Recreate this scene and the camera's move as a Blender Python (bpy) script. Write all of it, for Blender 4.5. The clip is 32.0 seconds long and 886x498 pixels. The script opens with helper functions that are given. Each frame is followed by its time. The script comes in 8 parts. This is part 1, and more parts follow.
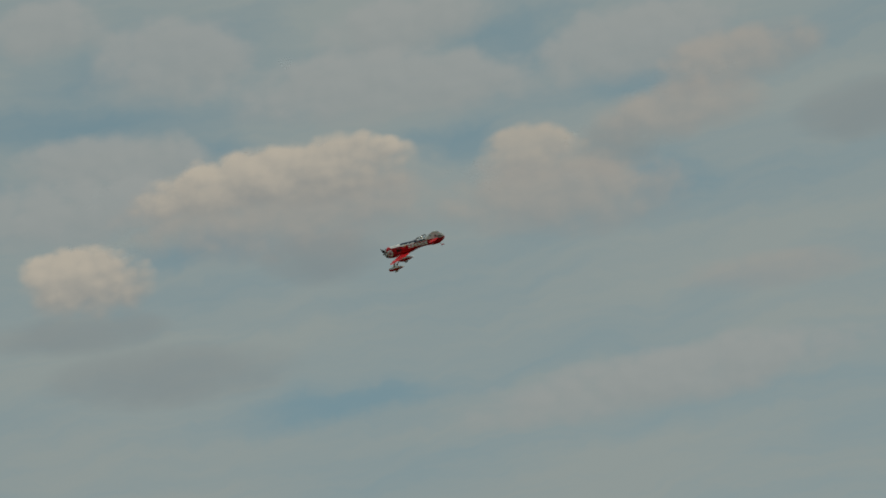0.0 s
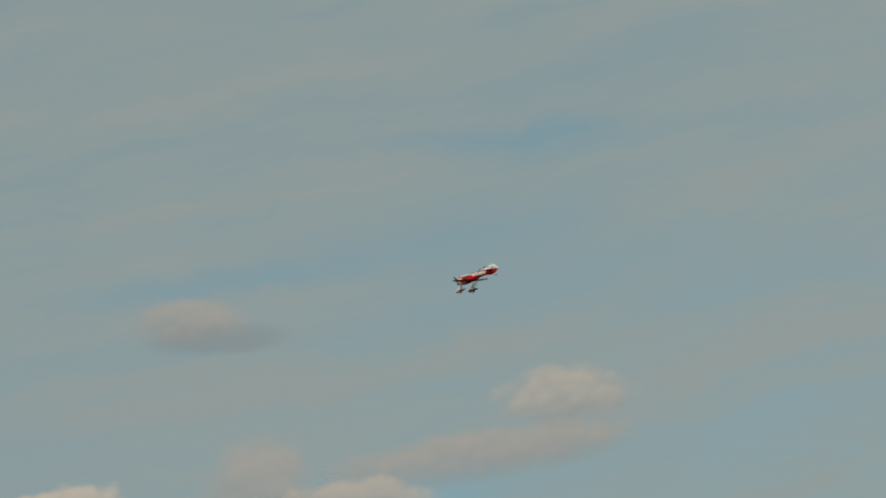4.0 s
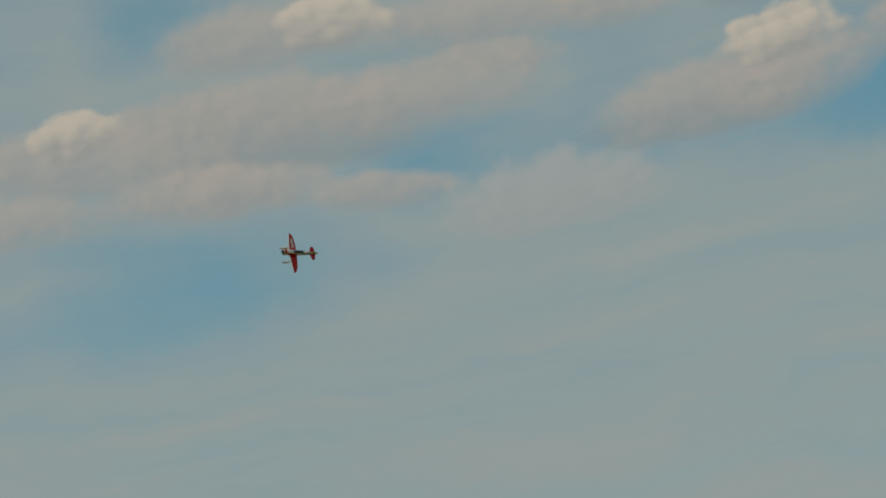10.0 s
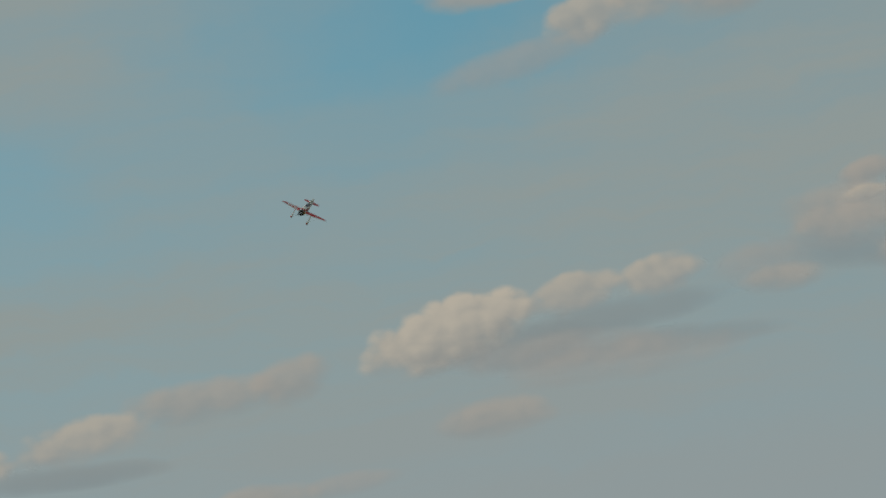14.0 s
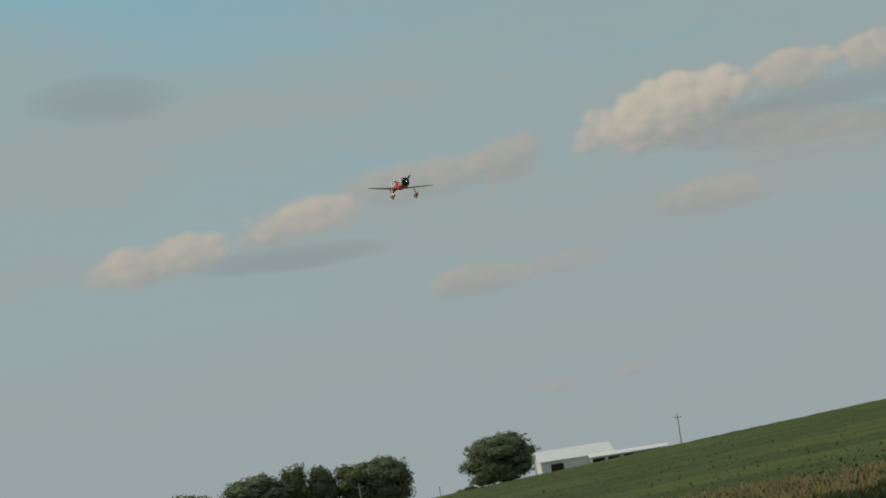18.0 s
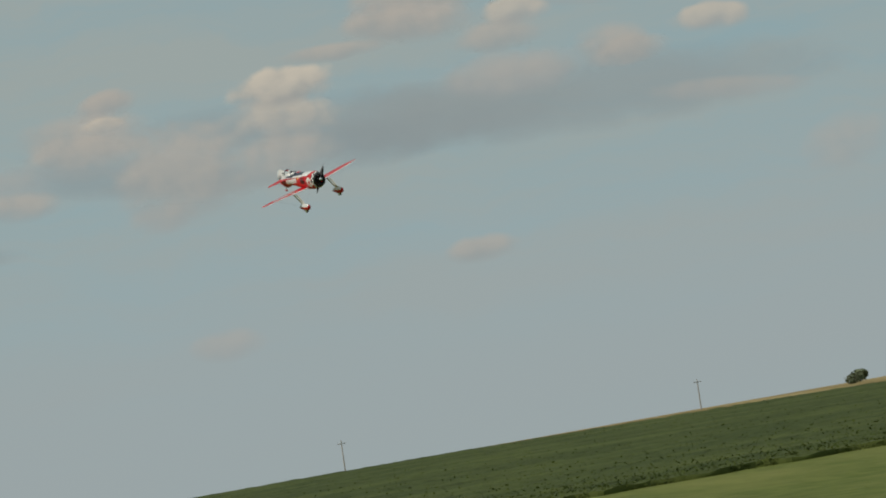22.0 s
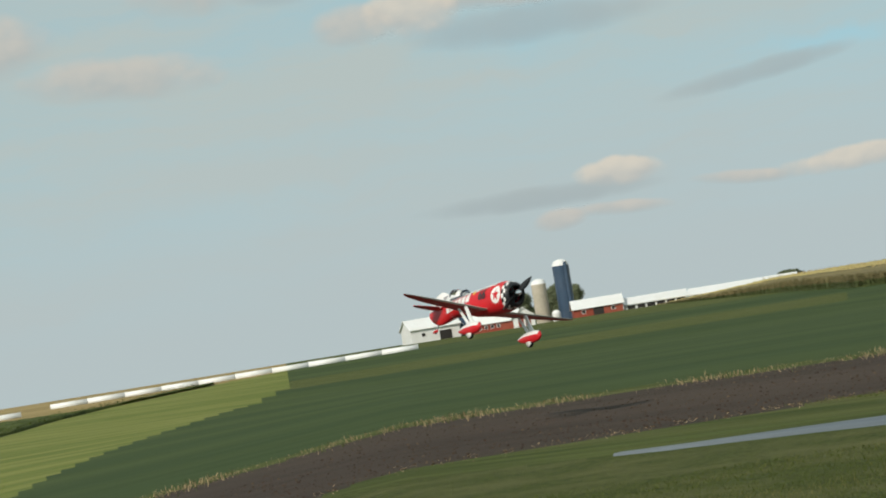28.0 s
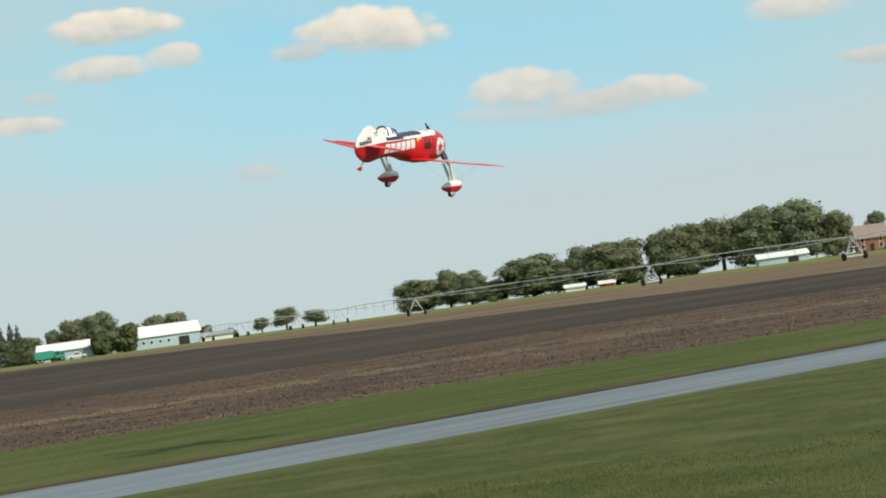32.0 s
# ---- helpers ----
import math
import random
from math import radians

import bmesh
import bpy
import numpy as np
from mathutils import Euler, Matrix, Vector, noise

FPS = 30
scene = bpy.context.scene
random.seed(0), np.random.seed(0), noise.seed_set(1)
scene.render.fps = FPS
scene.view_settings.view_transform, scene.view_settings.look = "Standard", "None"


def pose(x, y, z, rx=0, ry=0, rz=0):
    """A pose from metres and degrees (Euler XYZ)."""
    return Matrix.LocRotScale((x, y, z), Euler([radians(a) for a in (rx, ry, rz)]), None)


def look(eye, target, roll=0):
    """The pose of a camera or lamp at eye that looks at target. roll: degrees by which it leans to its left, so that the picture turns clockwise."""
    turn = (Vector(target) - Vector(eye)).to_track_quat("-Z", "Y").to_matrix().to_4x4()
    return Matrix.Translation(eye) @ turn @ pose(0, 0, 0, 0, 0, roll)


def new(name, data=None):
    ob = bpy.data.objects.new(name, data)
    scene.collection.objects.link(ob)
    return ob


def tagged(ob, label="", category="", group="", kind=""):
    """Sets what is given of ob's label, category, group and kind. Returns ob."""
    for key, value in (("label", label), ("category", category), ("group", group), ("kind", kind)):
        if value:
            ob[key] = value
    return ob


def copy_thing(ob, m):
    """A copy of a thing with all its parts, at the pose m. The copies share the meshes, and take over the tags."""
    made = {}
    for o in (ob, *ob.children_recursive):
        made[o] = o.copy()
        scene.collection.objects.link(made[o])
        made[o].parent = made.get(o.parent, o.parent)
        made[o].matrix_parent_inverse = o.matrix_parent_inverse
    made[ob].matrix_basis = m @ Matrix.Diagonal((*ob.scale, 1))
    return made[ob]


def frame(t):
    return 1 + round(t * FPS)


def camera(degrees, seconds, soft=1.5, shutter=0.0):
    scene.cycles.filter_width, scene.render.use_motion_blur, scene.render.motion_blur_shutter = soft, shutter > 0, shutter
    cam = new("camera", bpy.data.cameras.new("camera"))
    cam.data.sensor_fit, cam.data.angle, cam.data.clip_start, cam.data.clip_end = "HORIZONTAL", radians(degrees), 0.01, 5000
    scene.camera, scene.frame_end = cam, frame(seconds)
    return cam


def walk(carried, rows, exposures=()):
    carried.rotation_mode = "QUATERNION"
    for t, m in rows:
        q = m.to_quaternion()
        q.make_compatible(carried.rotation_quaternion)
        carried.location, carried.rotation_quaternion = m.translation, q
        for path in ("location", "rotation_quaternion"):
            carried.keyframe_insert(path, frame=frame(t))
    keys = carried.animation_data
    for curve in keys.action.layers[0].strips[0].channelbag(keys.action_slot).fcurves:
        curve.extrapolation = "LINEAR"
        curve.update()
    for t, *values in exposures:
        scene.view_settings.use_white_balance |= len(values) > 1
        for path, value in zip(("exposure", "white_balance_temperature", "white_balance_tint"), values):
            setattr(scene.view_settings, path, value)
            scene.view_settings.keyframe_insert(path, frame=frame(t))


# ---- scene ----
cam = camera(17.83, 32.0, soft=1.9)
EYE = 1.6


def aim(yaw, pitch, roll):
    return pose(0, 0, EYE, 0, 0, yaw) @ pose(0, 0, 0, 90 + pitch) @ pose(0, 0, 0, 0, 0, roll)


# seconds, turn to the left from the runway's normal, tilt up, lean
VIEW = [
    (0, -58.07, 18.18, -11.84), (0.5, -47.37, 18.37, -8.79), (1, -36.84, 17.51, -9.13), (1.5, -28.24, 16.01, -10.11), (2, -19.08, 16.07, -8.56),
    (2.5, -11.41, 15.12, -6.43), (4.5, 12.64, 11.66, -12.31), (5, 17.79, 10.97, -11.13), (5.5, 22.99, 10.44, -10.63), (6, 28.18, 10.04, -9.58),
    (6.5, 33.13, 9.73, -9.26), (7, 38.31, 9.42, -9.05), (7.5, 45.33, 9.88, -9.15), (8, 52.10, 10.15, -8.37), (8.5, 57.54, 11.16, -9.40),
    (9, 63.00, 11.84, -10.97), (9.5, 67.44, 12.27, -11.23), (10, 72.66, 12.74, -10.62), (10.5, 79.08, 13.14, -10.18), (11, 84.00, 13.13, -9.56),
    (11.5, 87.36, 12.40, -9.16), (12, 90.44, 11.83, -8.87), (12.5, 93.40, 11.02, -8.69), (13, 95.69, 9.22, -8.71), (13.5, 97.20, 7.82, -8.55),
    (15.5, 105.64, 5.37, -9.76), (16, 105.06, 3.10, -9.89), (16.5, 105.11, 1.66, -9.70), (17, 105.03, 2.39, -9.09), (17.5, 105.01, 2.58, -8.91),
    (18, 104.19, 3.09, -8.81), (18.5, 102.48, 2.92, -9.04), (19, 99.90, 2.16, -9.27), (19.5, 97.83, 1.78, -9.45), (20, 96.47, 2.32, -9.20),
    (20.5, 94.63, 2.68, -8.86), (21, 92.03, 2.84, -8.79), (21.5, 88.08, 2.84, -8.17), (22, 84.09, 3.19, -8.40), (22.5, 80.83, 3.98, -8.59),
    (23, 80.60, 4.16, -8.60), (23.5, 78.20, 3.45, -8.91), (24, 75.66, 2.37, -8.97), (24.5, 73.18, 1.55, -9.24), (25, 70.94, -0.40, -8.78),
    (25.5, 68.82, -0.63, -9.13), (26, 66.68, 1.44, -8.28), (26.2, 65.44, 2.12, -7.85), (26.5, 62.53, 2.36, -7.87), (28.5, 33.30, 0.40, -8.88),
    (28.6, 31.94, 0.03, -8.76), (28.8, 28.69, -0.82, -8.60), (29, 24.02, -1.07, -8.13), (29.1, 21.11, -1.15, -8.22), (29.3, 15.59, -0.87, -7.98),
    (29.5, 10.70, -1.14, -7.53), (29.6, 8.14, -1.53, -7.42), (29.8, 2.04, -2.04, -7.35), (30, -5.23, -1.95, -7.32), (30.2, -10.65, -1.73, -7.11),
    (30.5, -18.17, -2.02, -7.30), (30.7, -23.41, -2.58, -7.60), (31, -31.22, -2.40, -6.95), (31.3, -38.12, -1.30, -7.14), (31.5, -42.02, -0.45, -7.07),
    (31.6, -43.74, -0.11, -7.66), (32, -49.65, 1.21, -7.70),
]
walk(cam, [(t, aim(a, b, c)) for t, a, b, c in VIEW],
     exposures=[(0.0, -0.97), (3.0, -0.93), (6.0, -0.89), (8.0, -0.89), (11.0, -0.93), (13.0, -0.96), (16.0, -0.9), (17.0, -0.77), (20.0, -0.73), (24.0, -0.68), (25.0, -0.4), (26.0, -0.27), (26.5, -0.25), (28.5, -0.15), (29.0, 0.11), (30.0, 0.35), (31.0, 0.5), (31.5, 0.3), (32.0, 0.06)])

# ---- daylight: veiled afternoon sky, sun at the back of one who faces the runway ----
SUN_TURN, SUN_UP = 181.0, 37.0
world = bpy.data.worlds.new("sky")
scene.world = world
world.use_nodes = True
wn, wl = world.node_tree.nodes, world.node_tree.links
wn.clear()
w_out = wn.new("ShaderNodeOutputWorld")
w_bg = wn.new("ShaderNodeBackground")
w_sky = wn.new("ShaderNodeTexSky")
w_sky.sky_type, w_sky.sun_disc = "NISHITA", False
w_sky.sun_elevation, w_sky.sun_rotation = radians(SUN_UP), radians(-SUN_TURN)
w_sky.air_density, w_sky.dust_density, w_sky.ozone_density = 1.0, 0.5, 1.2
w_co = wn.new("ShaderNodeTexCoord")
w_up = wn.new("ShaderNodeMapping")
w_up.inputs["Location"].default_value = (0, 0, 0.28)
wl.new(w_co.outputs["Generated"], w_up.inputs["Vector"])
wl.new(w_up.outputs["Vector"], w_sky.inputs["Vector"])
w_map = wn.new("ShaderNodeMapping")
w_map.inputs["Scale"].default_value = (5.0, 44.0, 1.0)
w_map.inputs["Rotation"].default_value = (0, 0, radians(5))
w_veil = wn.new("ShaderNodeTexNoise")
w_veil.inputs["Scale"].default_value, w_veil.inputs["Detail"].default_value, w_veil.inputs["Roughness"].default_value = 1.0, 7, 0.6
w_ramp = wn.new("ShaderNodeValToRGB")
w_ramp.color_ramp.elements[0].position, w_ramp.color_ramp.elements[1].position = 0.33, 0.62
w_ramp.color_ramp.elements[0].color, w_ramp.color_ramp.elements[1].color = (0.70, 0.70, 0.70, 1), (0.97, 0.97, 0.97, 1)
w_mul = wn.new("ShaderNodeMix")
w_mul.data_type, w_mul.blend_type = "RGBA", "MULTIPLY"
w_mul.inputs["Factor"].default_value = 1.0
w_mul.inputs["B"].default_value = (0.165, 0.290, 0.228, 1)
w_mix = wn.new("ShaderNodeMix")
w_mix.data_type = "RGBA"
w_mix.inputs["B"].default_value = (0.54, 0.615, 0.592, 1)
wl.new(w_map.outputs["Vector"], w_veil.inputs["Vector"])
wl.new(w_veil.outputs["Fac"], w_ramp.inputs["Fac"])
wl.new(w_sky.outputs["Color"], w_mul.inputs["A"])
# gaps in the veil, as streaks of bluer sky: turn, height, half length, half width, tilt in degrees
w_turn, w_high, w_pair = wn.new("ShaderNodeMath"), wn.new("ShaderNodeMath"), wn.new("ShaderNodeCombineXYZ")
w_turn.operation, w_high.operation = "ARCTAN2", "ARCSINE"
w_xyz, w_neg = wn.new("ShaderNodeSeparateXYZ"), wn.new("ShaderNodeMath")
w_neg.operation = "MULTIPLY"
w_neg.inputs[1].default_value = -1.0
wl.new(w_co.outputs["Generated"], w_xyz.inputs["Vector"])
wl.new(w_xyz.outputs["X"], w_neg.inputs[0])
wl.new(w_neg.outputs[0], w_turn.inputs[0])
wl.new(w_xyz.outputs["Y"], w_turn.inputs[1])
wl.new(w_xyz.outputs["Z"], w_high.inputs[0])
wl.new(w_turn.outputs[0], w_pair.inputs["X"])
wl.new(w_high.outputs[0], w_pair.inputs["Y"])
w_rag, w_push, w_warp = wn.new("ShaderNodeTexNoise"), wn.new("ShaderNodeVectorMath"), wn.new("ShaderNodeVectorMath")
w_rag.inputs["Scale"].default_value, w_rag.inputs["Detail"].default_value, w_rag.inputs["Roughness"].default_value = 26.0, 4, 0.6
w_push.operation = "MULTIPLY_ADD"
w_push.inputs[1].default_value, w_push.inputs[2].default_value = (0.06, 0.022, 0), (-0.03, -0.011, 0)
wl.new(w_pair.outputs["Vector"], w_rag.inputs["Vector"])
wl.new(w_rag.outputs["Color"], w_push.inputs[0])
wl.new(w_pair.outputs["Vector"], w_warp.inputs[0])
wl.new(w_push.outputs["Vector"], w_warp.inputs[1])
wl.new(w_warp.outputs["Vector"], w_map.inputs["Vector"])
w_last = w_ramp.outputs["Color"]


def gaps(rows):
    global w_last
    for turn, high, long, wide, tilt in rows:
        place, size, fade, thin = wn.new("ShaderNodeMapping"), wn.new("ShaderNodeVectorMath"), wn.new("ShaderNodeMapRange"), wn.new("ShaderNodeMath")
        place.vector_type = "TEXTURE"
        place.inputs["Location"].default_value = (radians(turn), radians(high), 0)
        place.inputs["Rotation"].default_value = (0, 0, radians(-tilt))
        place.inputs["Scale"].default_value = (radians(long * 1.45) / math.cos(radians(high)), radians(wide * 1.75), 1)
        size.operation, thin.operation = "LENGTH", "MULTIPLY"
        fade.interpolation_type = "SMOOTHSTEP"
        fade.inputs["From Min"].default_value, fade.inputs["From Max"].default_value = 0.0, 1.35
        fade.inputs["To Min"].default_value, fade.inputs["To Max"].default_value = 0.68 if wide < 0.6 else 0.40, 1.0
        wl.new(w_warp.outputs["Vector"], place.inputs["Vector"])
        wl.new(place.outputs["Vector"], size.inputs[0])
        wl.new(size.outputs["Value"], fade.inputs["Value"])
        wl.new(w_last, thin.inputs[0])
        wl.new(fade.outputs["Result"], thin.inputs[1])
        w_last = thin.outputs[0]


gaps([
    (-52.39, 23.03, 2.38, 0.44, 2.6), (-51.12, 21.93, 1.97, 0.3, -6.6), (-60.6, 22.06, 1.03, 0.52, -8.4), (-63.08, 20.41, 0.8, 0.32, -13.6),
    (-53.6, 21.03, 0.65, 0.25, -7.1), (-55.26, 15.49, 1.53, 0.23, 1.8), (-59.11, 20.27, 0.71, 0.25, -6.5), (-53.1, 19.05, 1.45, 0.25, -7.8),
    (-63.3, 18.6, 0.77, 0.34, -2.2), (-30.54, 22.21, 3, 1.09, 2.7), (-33.67, 20.15, 1.01, 0.37, 2.1), (-36.04, 18.83, 0.84, 0.28, -1.7),
    (-29.44, 19.08, 0.76, 0.44, 5.9), (-42.07, 21.41, 1.41, 0.48, -5.3), (-30.03, 15.56, 2.9, 0.3, 1), (-39.24, 19.23, 0.81, 0.25, 10.1),
    (-35.65, 22.44, 1.85, 0.46, -4.6), (-12.77, 20.54, 2.7, 0.57, -0.9)])
gaps([
    (-19.35, 19.61, 0.99, 0.32, 2.3), (-25.12, 19.63, 0.64, 0.34, -10.6), (-25.16, 15.43, 3.61, 0.32, -1.7), (-11.84, 18.42, 1.95, 0.34, -0.7),
    (-11.77, 15.34, 2.26, 0.39, -0.3), (-20.87, 14.07, 1.78, 0.25, 3.1), (12, 12.32, 2.45, 0.23, -2.6), (6.88, 12.25, 3.16, 0.3, -2),
    (5.23, 14.07, 1.97, 0.28, -5.4), (21.13, 17.3, 0.86, 0.46, 3.5), (20.61, 10.94, 2.58, 0.28, 1.3), (20.44, 14.85, 1.94, 0.16, 1.9),
    (10.38, 6.9, 2.62, 0.34, 8), (26.93, 14.06, 3.03, 0.25, -0.8), (35.3, 13.64, 1.6, 0.21, 1.9), (21.41, 10.98, 3.04, 0.23, -2),
    (26.55, 11.15, 1.31, 0.18, -2.6), (45.83, 14.47, 1.24, 0.57, 6.9)])
gaps([
    (39.87, 13.23, 3.11, 0.23, -3.5), (35.87, 13.73, 1.02, 0.18, -4.6), (59.31, 15.82, 1.08, 0.52, -6.9), (61.21, 13.99, 2.44, 0.57, -2.3),
    (48.71, 13.99, 1.55, 0.46, -4.1), (64.5, 13.73, 2.08, 0.46, 0.3), (60.26, 15.1, 4.12, 1.26, -5.8), (77.93, 18.33, 1.13, 0.69, 4.5),
    (68.54, 15.89, 1.32, 0.48, 1.1), (72.53, 14.64, 1.41, 0.69, -7.2), (77.5, 12.72, 2.55, 0.86, 2.5), (69.18, 14.55, 2.04, 0.57, -7.4),
    (62.09, 14.07, 2.11, 0.69, 0.3), (88.27, 17.97, 5.29, 2.18, -4.3), (90.4, 15.88, 3.33, 1.72, -3.7), (91.25, 13.7, 2.44, 1.03, -2.7),
    (78.93, 13.73, 2.75, 0.44, -4.9), (82.21, 12.07, 3.47, 0.53, 3.6)])
gaps([
    (95.62, 14.63, 4.97, 2.52, 3.4), (98.42, 11.36, 1.7, 0.8, 4.3), (90.04, 15.31, 1.86, 1.72, -5.4), (100.47, 11.17, 3.47, 1.72, -0.1),
    (95.98, 12.85, 2.34, 0.92, -3.4), (110.04, 9.51, 4.14, 1.15, -6.8), (38.27, 5.77, 1.69, 0.39, -1.5), (26.26, 3.94, 1.57, 0.25, -2.3),
    (32.18, 4.58, 1.04, 0.13, -4), (25.66, 3.95, 2.34, 0.28, 2.2), (-4.51, 3.58, 2.25, 0.3, -2.9), (-35.72, 1.44, 2.35, 0.44, -1),
    (-46.03, 5.6, 4.56, 1.26, -4.6), (-53.66, 5, 5.13, 1.26, -4.9), (-48.42, 3.62, 6.72, 0.8, -4.3)])
wl.new(w_last, w_mix.inputs["Factor"])
wl.new(w_mul.outputs["Result"], w_mix.inputs["A"])
# ground haze: the sky pales towards the horizon
w_cut = wn.new("ShaderNodeSeparateXYZ")
w_low = wn.new("ShaderNodeMapRange")
w_low.interpolation_type = "SMOOTHSTEP"
w_low.inputs["From Min"].default_value, w_low.inputs["From Max"].default_value = 0.0, 0.115
w_low.inputs["To Min"].default_value, w_low.inputs["To Max"].default_value = 0.95, 0.0
w_haze = wn.new("ShaderNodeMix")
w_haze.data_type = "RGBA"
w_haze.inputs["B"].default_value = (0.53, 0.615, 0.628, 1)
wl.new(w_co.outputs["Generated"], w_cut.inputs["Vector"])
wl.new(w_cut.outputs["Z"], w_low.inputs["Value"])
wl.new(w_low.outputs["Result"], w_haze.inputs["Factor"])
wl.new(w_mix.outputs["Result"], w_haze.inputs["A"])
wl.new(w_haze.outputs["Result"], w_bg.inputs["Color"])
w_bg.inputs["Strength"].default_value = 1.0
wl.new(w_bg.outputs["Background"], w_out.inputs["Surface"])

sun = new("sun", bpy.data.lights.new("sun", "SUN"))
sun.data.energy, sun.data.angle, sun.data.color = 3.9, radians(1.6), (1.0, 0.93, 0.82)
sun.matrix_world = look((60, -60, 80), (60 + math.sin(radians(SUN_TURN)) * math.cos(radians(SUN_UP)),
                                        -60 - math.cos(radians(SUN_TURN)) * math.cos(radians(SUN_UP)), 80 - math.sin(radians(SUN_UP))))


# ---- materials ----
def material(name, colour, rough=0.6, second=None, scale=4.0, amount=0.5, bump=0.0, bump_scale=None, metal=0.0, third=None, third_scale=0.5, stretch=(1, 1, 1), space="Object", coat=0.0, by_piece=0.0, crisp=0.22, leafy=0.0):
    """A surface with two scales of variation: a fine grain towards the second colour, broad patches towards the third."""
    m = bpy.data.materials.new(name)
    m.use_nodes = True
    n, l = m.node_tree.nodes, m.node_tree.links
    b = n["Principled BSDF"]
    b.inputs["Roughness"].default_value, b.inputs["Metallic"].default_value = rough, metal
    b.inputs["Coat Weight"].default_value = coat
    b.inputs["Base Color"].default_value = (*colour, 1)
    if leafy or rough >= 0.75:
        b.inputs["Specular IOR Level"].default_value = 0.12
    co = n.new("ShaderNodeTexCoord")
    mp = n.new("ShaderNodeMapping")
    mp.inputs["Scale"].default_value = stretch
    l.new(co.outputs[space], mp.inputs["Vector"])
    last = None
    if second:
        tx = n.new("ShaderNodeTexNoise")
        tx.inputs["Scale"].default_value, tx.inputs["Detail"].default_value = scale, 8
        tx.inputs["Roughness"].default_value = 0.62
        l.new(mp.outputs["Vector"], tx.inputs["Vector"])
        rp = n.new("ShaderNodeMapRange")
        rp.inputs["From Min"].default_value, rp.inputs["From Max"].default_value = 0.5 - crisp, 0.5 + crisp
        l.new(tx.outputs["Fac"], rp.inputs["Value"])
        fm = n.new("ShaderNodeMath")
        fm.operation = "MULTIPLY"
        fm.inputs[1].default_value = amount
        l.new(rp.outputs["Result"], fm.inputs[0])
        mx = n.new("ShaderNodeMix")
        mx.data_type = "RGBA"
        mx.inputs["A"].default_value, mx.inputs["B"].default_value = (*colour, 1), (*second, 1)
        l.new(fm.outputs["Value"], mx.inputs["Factor"])
        last = mx.outputs["Result"]
        rr = n.new("ShaderNodeMapRange")
        rr.inputs["To Min"].default_value, rr.inputs["To Max"].default_value = max(rough - 0.08, 0.03), min(rough + 0.1, 1)
        l.new(tx.outputs["Fac"], rr.inputs["Value"])
        l.new(rr.outputs["Result"], b.inputs["Roughness"])
    if third:
        t2 = n.new("ShaderNodeTexNoise")
        t2.inputs["Scale"].default_value, t2.inputs["Detail"].default_value = third_scale, 5
        l.new(mp.outputs["Vector"], t2.inputs["Vector"])
        r2 = n.new("ShaderNodeMapRange")
        r2.inputs["From Min"].default_value, r2.inputs["From Max"].default_value = 0.42, 0.66
        r2.inputs["To Max"].default_value = 0.75
        l.new(t2.outputs["Fac"], r2.inputs["Value"])
        m2 = n.new("ShaderNodeMix")
        m2.data_type = "RGBA"
        m2.inputs["A"].default_value, m2.inputs["B"].default_value = (*colour, 1), (*third, 1)
        if last:
            l.new(last, m2.inputs["A"])
        l.new(r2.outputs["Result"], m2.inputs["Factor"])
        last = m2.outputs["Result"]
    if by_piece:
        gi = n.new("ShaderNodeNewGeometry")
        hv = n.new("ShaderNodeHueSaturation")
        r3 = n.new("ShaderNodeMapRange")
        r3.inputs["To Min"].default_value, r3.inputs["To Max"].default_value = 1 - by_piece, 1 + by_piece
        l.new(gi.outputs["Random Per Island"], r3.inputs["Value"])
        l.new(r3.outputs["Result"], hv.inputs["Value"])
        hv.inputs["Color"].default_value = (*colour, 1)
        if last:
            l.new(last, hv.inputs["Color"])
        last = hv.outputs["Color"]
    if last:
        l.new(last, b.inputs["Base Color"])
    if leafy:
        tl, mxs = n.new("ShaderNodeBsdfTranslucent"), n.new("ShaderNodeMixShader")
        mxs.inputs["Fac"].default_value = 0.28 * leafy
        l.new(last, tl.inputs["Color"])
        l.new(b.outputs["BSDF"], mxs.inputs[1])
        l.new(tl.outputs["BSDF"], mxs.inputs[2])
        l.new(mxs.outputs["Shader"], n["Material Output"].inputs["Surface"])
    if bump:
        tb = n.new("ShaderNodeTexNoise")
        tb.inputs["Scale"].default_value, tb.inputs["Detail"].default_value = bump_scale or scale * 3, 6
        l.new(mp.outputs["Vector"], tb.inputs["Vector"])
        bp = n.new("ShaderNodeBump")
        bp.inputs["Strength"].default_value, bp.inputs["Distance"].default_value = bump, 0.05
        l.new(tb.outputs["Fac"], bp.inputs["Height"])
        l.new(bp.outputs["Normal"], b.inputs["Normal"])
    return m


